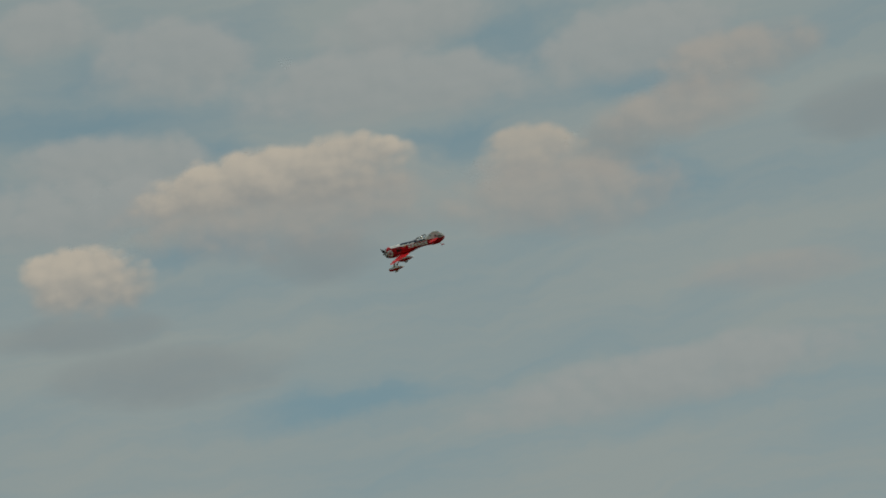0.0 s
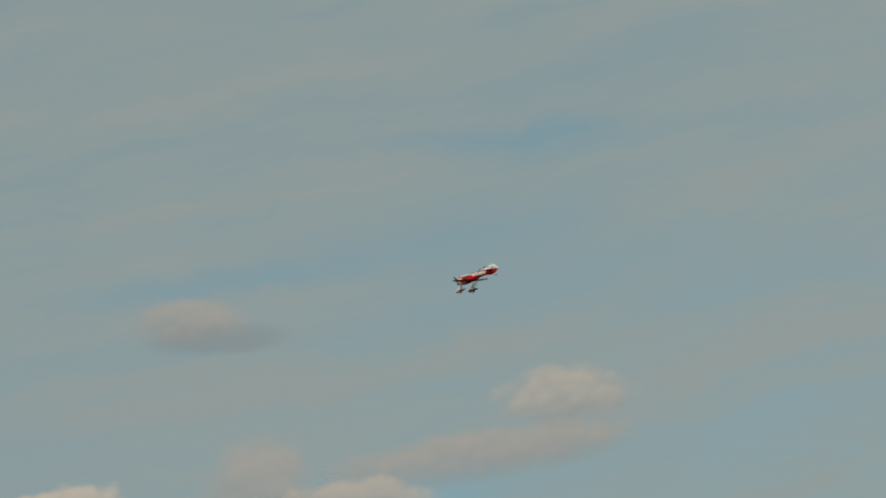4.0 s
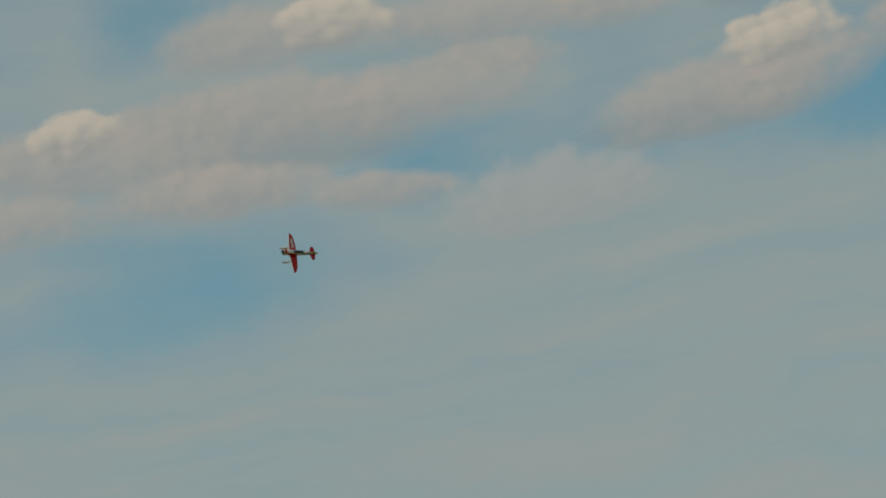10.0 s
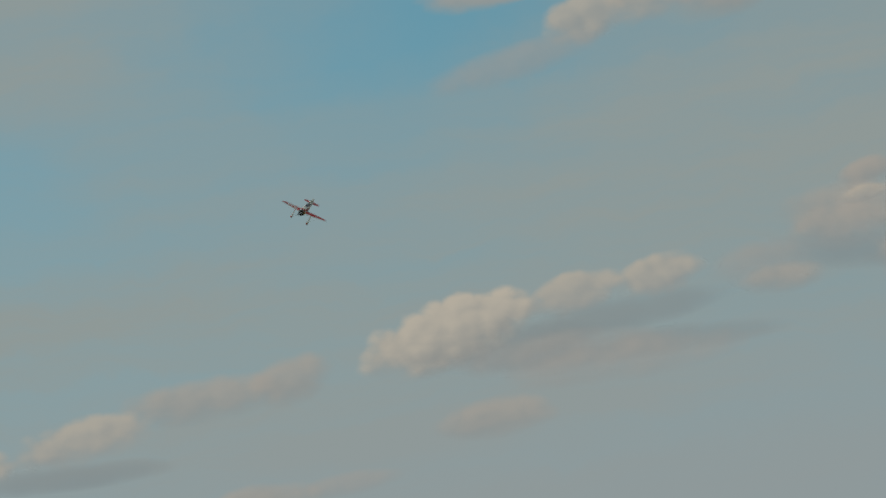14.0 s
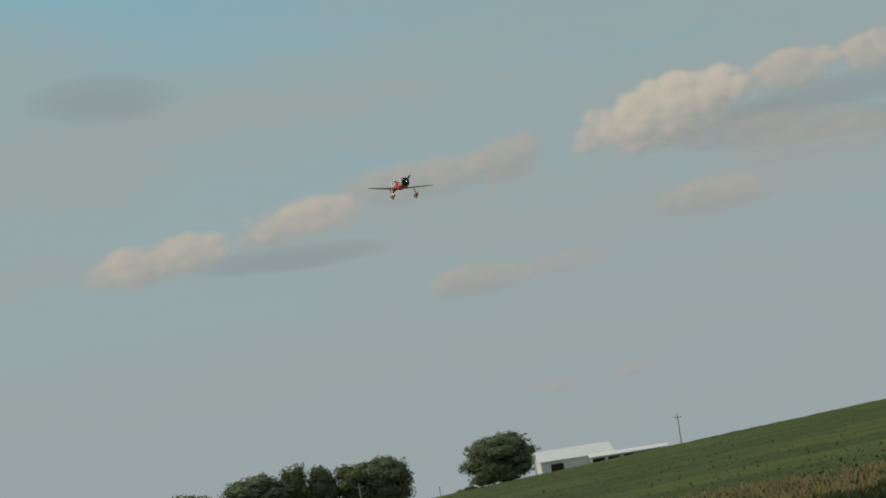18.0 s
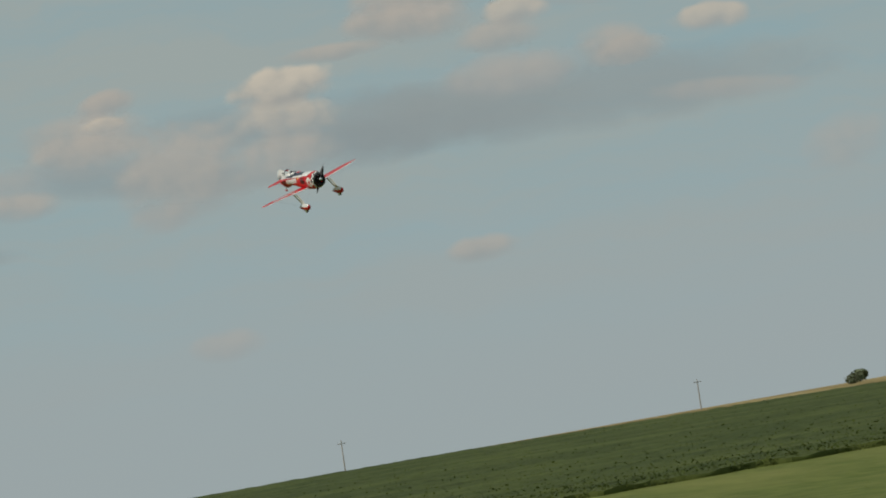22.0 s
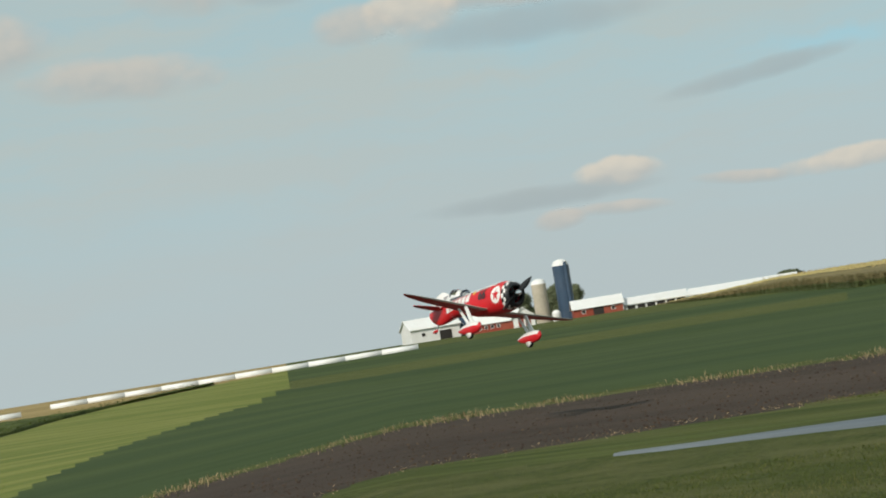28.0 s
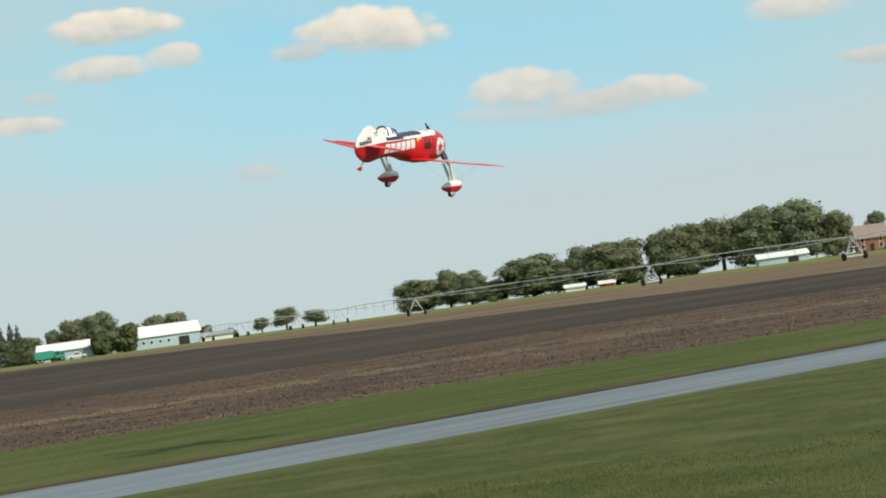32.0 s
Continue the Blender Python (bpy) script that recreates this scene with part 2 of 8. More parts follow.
M = {
    "lawn": material("mown_lawn", (0.080, 0.095, 0.022), 0.9, (0.036, 0.047, 0.010), 11.0, 1.0, 1.0, 24, third=(0.112, 0.112, 0.042), third_scale=0.9, stretch=(1.0, 1.0, 1), crisp=0.10),
    "meadow": material("meadow_grass", (0.140, 0.165, 0.036), 0.9, (0.088, 0.114, 0.023), 0.5, 0.9, 0.35, 8, third=(0.205, 0.210, 0.058), third_scale=0.07, stretch=(0.3, 1.6, 1), crisp=0.13),
    "verge": material("verge_grass", (0.076, 0.094, 0.022), 0.9, (0.043, 0.057, 0.012), 1.6, 1.0, 0.8, 18, third=(0.115, 0.114, 0.040), third_scale=0.3, stretch=(0.12, 1.5, 1), crisp=0.12),
    "dirt": material("ploughed_soil", (0.045, 0.033, 0.026), 0.95, (0.025, 0.019, 0.015), 1.1, 0.9, 1.0, 6, third=(0.082, 0.061, 0.046), third_scale=0.05, stretch=(0.12, 1, 1), crisp=0.14),
    "clod": material("soil_clods", (0.07, 0.048, 0.033), 0.95, (0.038, 0.026, 0.019), 6, 0.8, by_piece=0.4),
    "straw": material("corn_stubble", (0.30, 0.22, 0.095), 0.9, (0.20, 0.15, 0.06), 0.9, 0.9, 0.7, 3, third=(0.36, 0.28, 0.13), third_scale=0.04, stretch=(0.12, 1, 1)),
    "residue": material("harvest_residue", (0.15, 0.105, 0.062), 0.95, (0.08, 0.057, 0.038), 1.4, 0.9, 0.8, 5, third=(0.2, 0.145, 0.085), third_scale=0.05, stretch=(0.2, 1, 1)),
    "stubble": material("rough_stubble_soil", (0.088, 0.058, 0.041), 0.95, (0.032, 0.022, 0.016), 2.6, 1.0, 1.0, 9, third=(0.128, 0.087, 0.057), third_scale=0.35, stretch=(0.35, 1, 1), crisp=0.11),
    "pale_steel": material("pale_weathered_steel", (0.66, 0.68, 0.69), 0.5, (0.52, 0.54, 0.55), 1.5, 0.7, metal=0.25),
    "soy": material("soybean_leaf", (0.075, 0.098, 0.022), 0.75, (0.03, 0.044, 0.009), 0.7, 0.9, 0.9, 3.5, third=(0.11, 0.13, 0.032), third_scale=0.05, stretch=(1, 0.6, 1), by_piece=0.25, leafy=0.5, crisp=0.13),
    "crop": material("low_green_crop", (0.036, 0.060, 0.013), 0.8, (0.024, 0.042, 0.009), 0.5, 0.9, 0.7, 3, third=(0.060, 0.080, 0.018), third_scale=0.04, stretch=(0.2, 1, 1)),
    "corn_dull": material("browning_corn_canopy", (0.175, 0.145, 0.070), 0.9, (0.10, 0.09, 0.04), 0.8, 0.9, 0.9, 3, third=(0.23, 0.185, 0.085), third_scale=0.03, stretch=(0.3, 1, 1)),
    "corn_top": material("corn_tassel_canopy", (0.4, 0.31, 0.125), 0.9, (0.27, 0.22, 0.085), 0.8, 0.9, 0.9, 3, third=(0.33, 0.28, 0.11), third_scale=0.03, by_piece=0.25),
    "corn_leaf": material("corn_leaf", (0.085, 0.10, 0.038), 0.6, (0.05, 0.066, 0.022), 2, 0.8, by_piece=0.35, leafy=0.8),
    "tassel": material("corn_tassel", (0.44, 0.345, 0.175), 0.9, (0.34, 0.26, 0.125), 3, 0.7, by_piece=0.25, leafy=0.8),
    "reed": material("dry_grass_stalk", (0.46, 0.35, 0.21), 0.85, (0.27, 0.19, 0.11), 2.5, 0.9, by_piece=0.5, leafy=0.8),
    "weed": material("weed_leaf", (0.10, 0.118, 0.048), 0.8, (0.066, 0.082, 0.03), 3, 0.8, by_piece=0.4, leafy=0.8),
    "leaf": material("tree_leaf", (0.185, 0.21, 0.12), 0.7, (0.12, 0.142, 0.08), 0.5, 0.9, by_piece=0.3, leafy=1.0),
    "leaf_olive": material("olive_tree_leaf", (0.195, 0.21, 0.112), 0.7, (0.125, 0.14, 0.072), 0.5, 0.9, by_piece=0.3, leafy=1.0),
    "needle": material("spruce_needles", (0.150, 0.175, 0.128), 0.8, (0.092, 0.112, 0.08), 0.7, 0.9, by_piece=0.35, leafy=1),
    "bark": material("bark", (0.090, 0.068, 0.050), 0.9, (0.05, 0.038, 0.03), 2, 0.8, 0.6, 8, stretch=(4, 4, 0.6)),
    "asphalt": material("worn_asphalt", (0.138, 0.168, 0.195), 0.7, (0.088, 0.108, 0.128), 1.6, 0.9, 0.35, 60, third=(0.188, 0.212, 0.232), third_scale=0.6, stretch=(0.07, 1.6, 1), crisp=0.13),
    "tar": material("tar_patch", (0.045, 0.046, 0.05), 0.7, (0.07, 0.07, 0.075), 5, 0.8),
    "white_metal": material("white_painted_metal", (0.80, 0.80, 0.79), 0.5, (0.70, 0.70, 0.68), 0.6, 0.7, 0.12, 4, third=(0.72, 0.71, 0.67), third_scale=0.12),
    "pale_blue": material("pale_blue_metal_siding", (0.36, 0.47, 0.52), 0.55, (0.30, 0.40, 0.45), 0.6, 0.7, third=(0.42, 0.52, 0.55), third_scale=0.1),
    "grey_metal": material("galvanised_steel", (0.52, 0.54, 0.56), 0.38, (0.40, 0.42, 0.44), 1.0, 0.7, metal=0.75),
    "blue_silo": material("dark_blue_enamel", (0.045, 0.080, 0.135), 0.35, (0.035, 0.060, 0.100), 0.7, 0.8, third=(0.07, 0.10, 0.15), third_scale=0.2),
    "stave": material("concrete_stave", (0.48, 0.43, 0.34), 0.9, (0.38, 0.34, 0.27), 0.9, 0.8, 0.4, 5, third=(0.55, 0.49, 0.40), third_scale=0.2),
    "red_barn": material("red_barn_boards", (0.30, 0.070, 0.045), 0.8, (0.22, 0.05, 0.035), 1.2, 0.8, third=(0.34, 0.11, 0.07), third_scale=0.2),
    "brick": material("brick_wall", (0.28, 0.13, 0.085), 0.9, (0.20, 0.09, 0.06), 3, 0.8, third=(0.33, 0.19, 0.13), third_scale=0.4),
    "tile_roof": material("weathered_shingles", (0.30, 0.24, 0.20), 0.9, (0.22, 0.18, 0.15), 2, 0.8),
    "dark": material("dark_opening", (0.035, 0.033, 0.032), 0.8, (0.05, 0.045, 0.04), 2, 0.7),
    "wood": material("weathered_pole", (0.42, 0.39, 0.35), 0.9, (0.32, 0.29, 0.26), 3, 0.8, stretch=(4, 4, 0.5)),
    "green_truck": material("green_truck_paint", (0.03, 0.27, 0.19), 0.45, (0.025, 0.22, 0.16), 1, 0.6),
    "tyre": material("tyre_rubber", (0.022, 0.022, 0.023), 0.85, (0.035, 0.034, 0.033), 12, 0.7),
    "concrete": material("pale_concrete", (0.62, 0.60, 0.56), 0.85, (0.52, 0.50, 0.46), 0.8, 0.8),
    # aeroplane
    "red": material("red_enamel", (0.56, 0.014, 0.020), 0.38, (0.50, 0.011, 0.017), 3, 0.6, coat=0.03),
    "white": material("white_enamel", (0.80, 0.79, 0.76), 0.25, (0.75, 0.74, 0.71), 3, 0.6, coat=0.5),
    "black": material("black_enamel", (0.012, 0.012, 0.014), 0.35, (0.02, 0.02, 0.022), 5, 0.6),
    "navy": material("dark_navy_panel", (0.016, 0.020, 0.045), 0.4, (0.022, 0.026, 0.05), 5, 0.6),
    "chrome": material("polished_aluminium", (0.75, 0.76, 0.78), 0.18, (0.62, 0.63, 0.65), 5, 0.5, metal=1.0),
    "steel_wire": material("bracing_wire", (0.45, 0.46, 0.48), 0.35, metal=0.8),
    "yellow": material("yellow_decal", (0.75, 0.42, 0.03), 0.4),
    "seat": material("cockpit_lining", (0.05, 0.045, 0.045), 0.8),
}


def worn_patch(m, x, y, long, wide, turn, tint):
    """A drier patch in a ground cover, lighter by the tint, with a ragged outline."""
    n, l = m.node_tree.nodes, m.node_tree.links
    b = n["Principled BSDF"]
    co, place, size, fade = n.new("ShaderNodeTexCoord"), n.new("ShaderNodeMapping"), n.new("ShaderNodeVectorMath"), n.new("ShaderNodeMapRange")
    rag, push, mix = n.new("ShaderNodeTexNoise"), n.new("ShaderNodeMath"), n.new("ShaderNodeMix")
    place.vector_type = "TEXTURE"
    place.inputs["Location"].default_value, place.inputs["Rotation"].default_value = (x, y, 0), (0, 0, radians(turn))
    place.inputs["Scale"].default_value = (wide, long, 1000)
    l.new(co.outputs["Object"], place.inputs["Vector"])
    size.operation, push.operation = "LENGTH", "MULTIPLY_ADD"
    l.new(place.outputs["Vector"], size.inputs[0])
    rag.inputs["Scale"].default_value, rag.inputs["Detail"].default_value = 0.8, 6
    l.new(co.outputs["Object"], rag.inputs["Vector"])
    push.inputs[1].default_value = 1.6
    l.new(rag.outputs["Fac"], push.inputs[0])
    l.new(size.outputs["Value"], push.inputs[2])
    fade.interpolation_type = "SMOOTHSTEP"
    fade.inputs["From Min"].default_value, fade.inputs["From Max"].default_value = 0.95, 2.0
    fade.inputs["To Min"].default_value, fade.inputs["To Max"].default_value = 1.0, 0.0
    l.new(push.outputs["Value"], fade.inputs["Value"])
    mix.data_type, mix.blend_type = "RGBA", "MULTIPLY"
    mix.inputs["B"].default_value = (*tint, 1)
    l.new(b.inputs["Base Color"].links[0].from_socket, mix.inputs["A"])
    l.new(fade.outputs["Result"], mix.inputs["Factor"])
    l.new(mix.outputs["Result"], b.inputs["Base Color"])


worn_patch(M["lawn"], 7.6, 16.2, 11.5, 7.6, -25, (1.95, 1.82, 1.9))
M["red"].node_tree.nodes["Principled BSDF"].inputs["Specular IOR Level"].default_value = 0.25


def clear_glass():
    m = bpy.data.materials.new("canopy_glass")
    m.use_nodes = True
    b = m.node_tree.nodes["Principled BSDF"]
    b.inputs["Base Color"].default_value = (0.80, 0.84, 0.86, 1)
    b.inputs["Roughness"].default_value, b.inputs["IOR"].default_value = 0.05, 1.32
    b.inputs["Transmission Weight"].default_value = 1.0
    return m


M["glass"] = clear_glass()


# ---- helpers for meshes ----
def mesh_of(name, verts, faces, mats, index=None, smooth=False):
    me = bpy.data.meshes.new(name)
    me.from_pydata([tuple(v) for v in verts], [], [tuple(f) for f in faces])
    for m in mats:
        me.materials.append(m)
    if index is not None:
        me.polygons.foreach_set("material_index", np.asarray(index, dtype=np.int32))
    if smooth:
        me.polygons.foreach_set("use_smooth", [True] * len(me.polygons))
    me.update()
    return me


def part(name, bm, mat, parent, label="", smooth=False):
    """Links a bmesh as one mesh object under a thing or a part."""
    me = bpy.data.meshes.new(name)
    bm.normal_update()
    bm.to_mesh(me)
    bm.free()
    for m in (mat if isinstance(mat, (list, tuple)) else [mat]):
        me.materials.append(m)
    if smooth:
        for p in me.polygons:
            p.use_smooth = True
    ob = new(name, me)
    if parent is not None:
        ob.parent = parent
    if label:
        ob["label"] = label
    return ob


def thing(name, label, category, m=None, group="", kind=""):
    ob = new(name)
    if m is not None:
        ob.matrix_basis = m
    return tagged(ob, label, category, group, kind)


def box(bm, x0, x1, y0, y1, z0, z1, m=None, bevel=0.0):
    r = bmesh.ops.create_cube(bm, size=1.0, matrix=(m or Matrix()) @ Matrix.Translation(((x0 + x1) / 2, (y0 + y1) / 2, (z0 + z1) / 2)) @ Matrix.Diagonal((x1 - x0, y1 - y0, z1 - z0, 1)))
    if bevel:
        es = list({e for v in r["verts"] for e in v.link_edges})
        bmesh.ops.bevel(bm, geom=es, offset=bevel, segments=2, affect="EDGES")
    return r


def rod(bm, a, b, ra, rb=None, sides=8, caps=True):
    a, b = Vector(a), Vector(b)
    d = b - a
    m = Matrix.Translation((a + b) / 2) @ d.to_track_quat("Z", "Y").to_matrix().to_4x4()
    return bmesh.ops.create_cone(bm, cap_ends=caps, segments=sides, radius1=ra, radius2=ra if rb is None else rb, depth=d.length, matrix=m)


# ---- lie of the land: elevation seen from the camera, by turn and distance ----
TURNS = [-80, -45, -5, 10, 20, 42, 50, 55, 72, 85, 95, 112, 130]
RANGES = [12, 25, 45, 60, 100, 185, 260, 390, 560, 800, 900, 4800]
FLAT = [-7.6, -3.66, -2.04, -1.53, -0.90, -0.46, -0.31, -0.17, -0.07, 0.0, 0.02, 0.02]
DIP = [-7.6, -3.66, -2.04, -1.56, -1.22, -1.04, -0.96, -0.85, -0.45, -0.14, -0.12, -0.12]
LAND = [FLAT, FLAT, FLAT,
        [-7.6, -3.66, -2.04, -1.55, -1.1, -0.85, -0.75, -0.62, -0.33, -0.13, -0.11, -0.11],
        DIP, DIP,
        [-7.6, -4.4, -2.9, -2.35, -1.8, -1.3, -1.08, -0.8, -0.45, -0.18, -0.12, -0.12],
        [-7.6, -5.5, -4.0, -3.4, -2.5, -1.65, -1.18, -0.8, -0.5, -0.26, -0.09, -0.09],
        [-7.6, -5.9, -4.4, -3.9, -3.2, -2.4, -1.92, -1.4, -0.95, -0.62, -0.55, -0.6],
        [-7.6, -5.9, -4.6, -4.2, -3.6, -2.9, -2.3, -1.7, -1.2, -0.92, -0.93, -1.0],
        [-7.6, -5.9, -4.7, -4.4, -4.1, -3.55, -2.6, -1.95, -1.5, -1.24, -1.28, -1.45],
        [-7.6, -5.9, -4.9, -4.7, -4.5, -4.3, -3.5, -2.9, -2.55, -2.33, -2.4, -2.6],
        [-7.6, -5.9, -4.9, -4.7, -4.5, -4.4, -3.9, -3.3, -3.0, -2.8, -2.85, -3.0]]
def bisect_right(row, q):
    """How many of a rising row are not above q."""
    n = 0
    while n < len(row) and row[n] <= q:
        n += 1
    return n


HEIGHT = [[EYE + r * math.tan(radians(e)) for r, e in zip(RANGES, row)] for row in LAND]


def lift(turn, r):
    """Height of the ground at a turn (degrees to the left) and a distance."""
    if r <= RANGES[0]:
        return 0.0
    i = min(max(bisect_right(TURNS, turn) - 1, 0), len(TURNS) - 2)
    j = min(bisect_right(RANGES, r) - 1, len(RANGES) - 2)
    u = min(max((turn - TURNS[i]) / (TURNS[i + 1] - TURNS[i]), 0), 1)
    v = (r - RANGES[j]) / (RANGES[j + 1] - RANGES[j])
    a, b = HEIGHT[i], HEIGHT[i + 1]
    return (a[j] * (1 - v) + a[j + 1] * v) * (1 - u) + (b[j] * (1 - v) + b[j + 1] * v) * u


def spot(turn, r, up=0.0):
    return Vector((-r * math.sin(radians(turn)), r * math.cos(radians(turn)), lift(turn, r) + up))


def stand(turn, r, facing=0.0, up=0.0):
    """A pose on the ground whose -y side looks back at the camera when facing is 0."""
    return Matrix.Translation(spot(turn, r, up)) @ pose(0, 0, 0, 0, 0, turn + facing)


def along(turn, table):
    i = 1
    while i < len(table) - 1 and table[i][0] < turn:
        i += 1
    (a, p), (b, q) = table[i - 1], table[i]
    return p + (q - p) * min(max((turn - a) / (b - a), 0), 1)


NEAR_SOIL = [(-70, 78), (-58, 67), (-49, 60), (-40, 55), (-34, 51), (-27, 46.5), (-18, 43), (-8, 40.5), (4, 38.7), (15, 36.2), (27, 35.6), (43, 35), (47, 31), (52, 24), (58, 19.0), (65, 17.5), (130, 17.5)]
FAR_SOIL = [(-70, 520), (-58, 560), (-50, 660), (-40, 620), (-34, 430), (-27, 345), (-22.5, 285), (-18.6, 232), (-14, 168), (-6.7, 160), (-2, 112), (3.6, 86), (9, 76), (15, 62), (22.7, 56), (29.7, 51), (33, 50.5), (38, 52), (43, 52), (48, 50), (54, 46), (62, 38.7), (66, 36.2), (70, 33.2), (74, 31.5), (78, 31), (90, 31), (130, 31)]
STRAW_FROM = [(-70, 560), (-27, 460), (-18, 256), (-14, 169), (-7, 166), (-5, 180), (-2.8, 235), (0.3, 440), (3.5, 540), (10, 430), (17, 425), (22, 455), (29, 510), (33, 580), (38, 592), (42, 640), (44, 700), (48, 560), (54, 600), (60, 700), (66, 660), (70, 664), (76, 720), (84, 755), (92, 800), (130, 900)]
SOY_FROM = [(45, 690), (48, 560), (51, 380), (54, 256), (60, 268), (72, 262), (84, 258), (88, 236), (92, 222), (100, 236), (115, 240), (130, 240)]
wob = lambda a, b, s=1.0: noise.noise((a * s, b * s, 3.7))


def zone(turn, r):
    if r < 15.5:
        return 0
    w = 1 + 0.010 * wob(turn, r * 0.2, 0.5)
    if turn < 52 - 8 * min(1, max(0, math.log10(r / 50))):
        if r < along(turn, NEAR_SOIL) * w:
            return 0 if r < 23.3 / max(math.cos(radians(turn + 2)), 0.3) else 2
        if r < along(turn, FAR_SOIL) * w:
            if turn < -30 and r > along(turn, [(-70, 200), (-55, 260), (-48, 330), (-42, 520), (-30, 740)]):
                return 6
            f = r / along(turn, NEAR_SOIL)
            q = min(1, max(0, (-20 - turn) / 16))
            torn = noise.noise((turn * 0.9, r * 0.25, 1.0)) + 0.6 * noise.noise((turn * 3.1, r * 0.9, 5.0))
            if turn < -24 and abs(f - 1.42 - 0.03 * torn) < 0.07 * q * (0.6 + torn):
                return 6
            return 7 if turn < 0 and f < 1 + 0.36 * min(1, -turn / 20) + 0.62 * q + 0.06 * torn else 3
        if turn > 32.6 and 458 < r < 534:
            return 2
        if turn > 32.5 and along(turn, STRAW_FROM) < r:
            return 5 if r < along(turn, STRAW_FROM) * 1.12 else 2
        if turn < -4:
            low = lambda d: (lift(turn, d) - EYE) / d
            q = 1 - low(r) / min(low(along(turn, FAR_SOIL)), -0.0005) + 0.05 * wob(turn, r * 0.02, 0.8)
            if turn < -24:
                return 6 if q < 0.12 else 1 if q < 0.7 or turn < -31 else 4
            wedge = 0.13 + 0.35 * min(1, max(0, (turn + 11) / 7)) + 0.03 * wob(turn, r * 0.05, 2.0)
            if q < 0.13:
                return 2 if turn > -8 else 6
            return 5 if q < min(wedge, 0.48) and turn > -11 else 1 if q < 0.48 else 4 if q < 0.8 + 0.2 * min(1, max(0, (turn + 12) / 8)) else 2
        return 2 if r < along(turn, FAR_SOIL) * 1.05 else (4 if r > along(turn, STRAW_FROM) else 5)
    if r < along(turn, NEAR_SOIL) * w:
        return 2
    if r < along(turn, FAR_SOIL) * w:
        return 7
    return 4 if r > along(turn, STRAW_FROM) and turn < 93 else 1


def make_ground():
    turns = [-180 + 3 * k for k in range(34)] + [-78 + 0.3 * k for k in range(694)] + [130.5 + 3 * k for k in range(17)] + [180]
    rings = [0.5, 3, 6, 9, 11]
    r = 12.0
    while r < 4700:
        rings.append(r)
        r *= 1.018 if r < 900 else 1.12
    rings.append(4800)
    verts, faces, idx = [], [], []
    for t in turns:
        tc = max(-80, min(130, t))
        for r in rings:
            verts.append(spot(t, r) if tc == t else Vector((-r * math.sin(radians(t)), r * math.cos(radians(t)), lift(tc if abs(t) < 155 else -80, r))))
    n = len(rings)
    for i in range(len(turns) - 1):
        for j in range(n - 1):
            faces.append((i * n + j, i * n + j + 1, (i + 1) * n + j + 1, (i + 1) * n + j))
            tm, rm = (turns[i] + turns[i + 1]) / 2, (rings[j] + rings[j + 1]) / 2
            idx.append(zone(tm, rm) if -78 <= tm <= 130 else 0 if rm < 60 else 1)
    c = len(verts)
    verts.append(Vector((0, 0, 0)))
    for i in range(len(turns) - 1):
        faces.append((c, i * n, (i + 1) * n))
        idx.append(0)
    me = mesh_of("ground", verts, faces, [M[k] for k in ("lawn", "meadow", "verge", "dirt", "straw", "crop", "residue", "stubble")], idx, True)
    return tagged(new("ground", me), "mown lawn, ploughed brown soil and crop land under open sky", "ground", kind="structure")


make_ground()


def make_runway():
    verts, faces, lip = [], [], []
    xs = [-18.6 + 0.8 * k for k in range(140)]
    for k, x in enumerate(xs):
        near = along(x, [(-20, 23.95), (-12, 23.7), (0, 23.5), (12, 23.55), (20, 23.3), (30, 22.7), (40, 22.1), (95, 20.2)]) + 0.08 * noise.noise((x * 0.7, 0, 0)) + 0.05 * noise.noise((x * 2.9, 5, 0))
        width = along(x, [(-20, 4.5), (0, 4.6), (12, 5.2), (20, 5.2), (30, 4.8), (95, 4.6)]) * min(1.0, max(0.02, (x + 18.6) / 13.0)) ** 0.8
        far = near + width + 0.12 * noise.noise((x * 0.6, 9, 0)) + 0.06 * noise.noise((x * 3.1, 2, 0))
        lip.append((x, far))
        for q in range(7):
            y = near + (far - near) * q / 6
            verts.append((x, y, 0.02 + (0.010 if 0 < q < 6 else -0.045)))
    for k in range(len(xs) - 1):
        for q in range(6):
            a = k * 7 + q
            faces.append((a, a + 7, a + 8, a + 1))
    tagged(new("runway", mesh_of("runway", verts, faces, [M["asphalt"]], None, True)), "narrow worn blue-grey asphalt model runway between grass", "runway", kind="structure")
    # ragged dark lip of soil and grass roots along the far side
    verts, faces = [], []
    for x, y in lip[6:]:
        w = 0.08 + 0.04 * noise.noise((x * 1.3, 4, 1))
        verts += [(x, y - 0.025 + 0.04 * noise.noise((x * 4.0, 1, 1)), 0.005), (x, y + 0.03, 0.035 + 0.02 * noise.noise((x * 3, 7, 1))), (x, y + w, 0.045), (x, y + w + 0.12, -0.01)]
    for k in range(len(verts) // 4 - 1):
        for q in range(3):
            a = 4 * k + q
            faces.append((a, a + 4, a + 5, a + 1))
    tagged(new("runway_lip", mesh_of("runway_lip", verts, faces, [M["dirt"], M["verge"]], [0, 1, 1] * (len(faces) // 3), False)), "ragged dark soil lip along the asphalt", "runway edge", kind="structure")


make_runway()


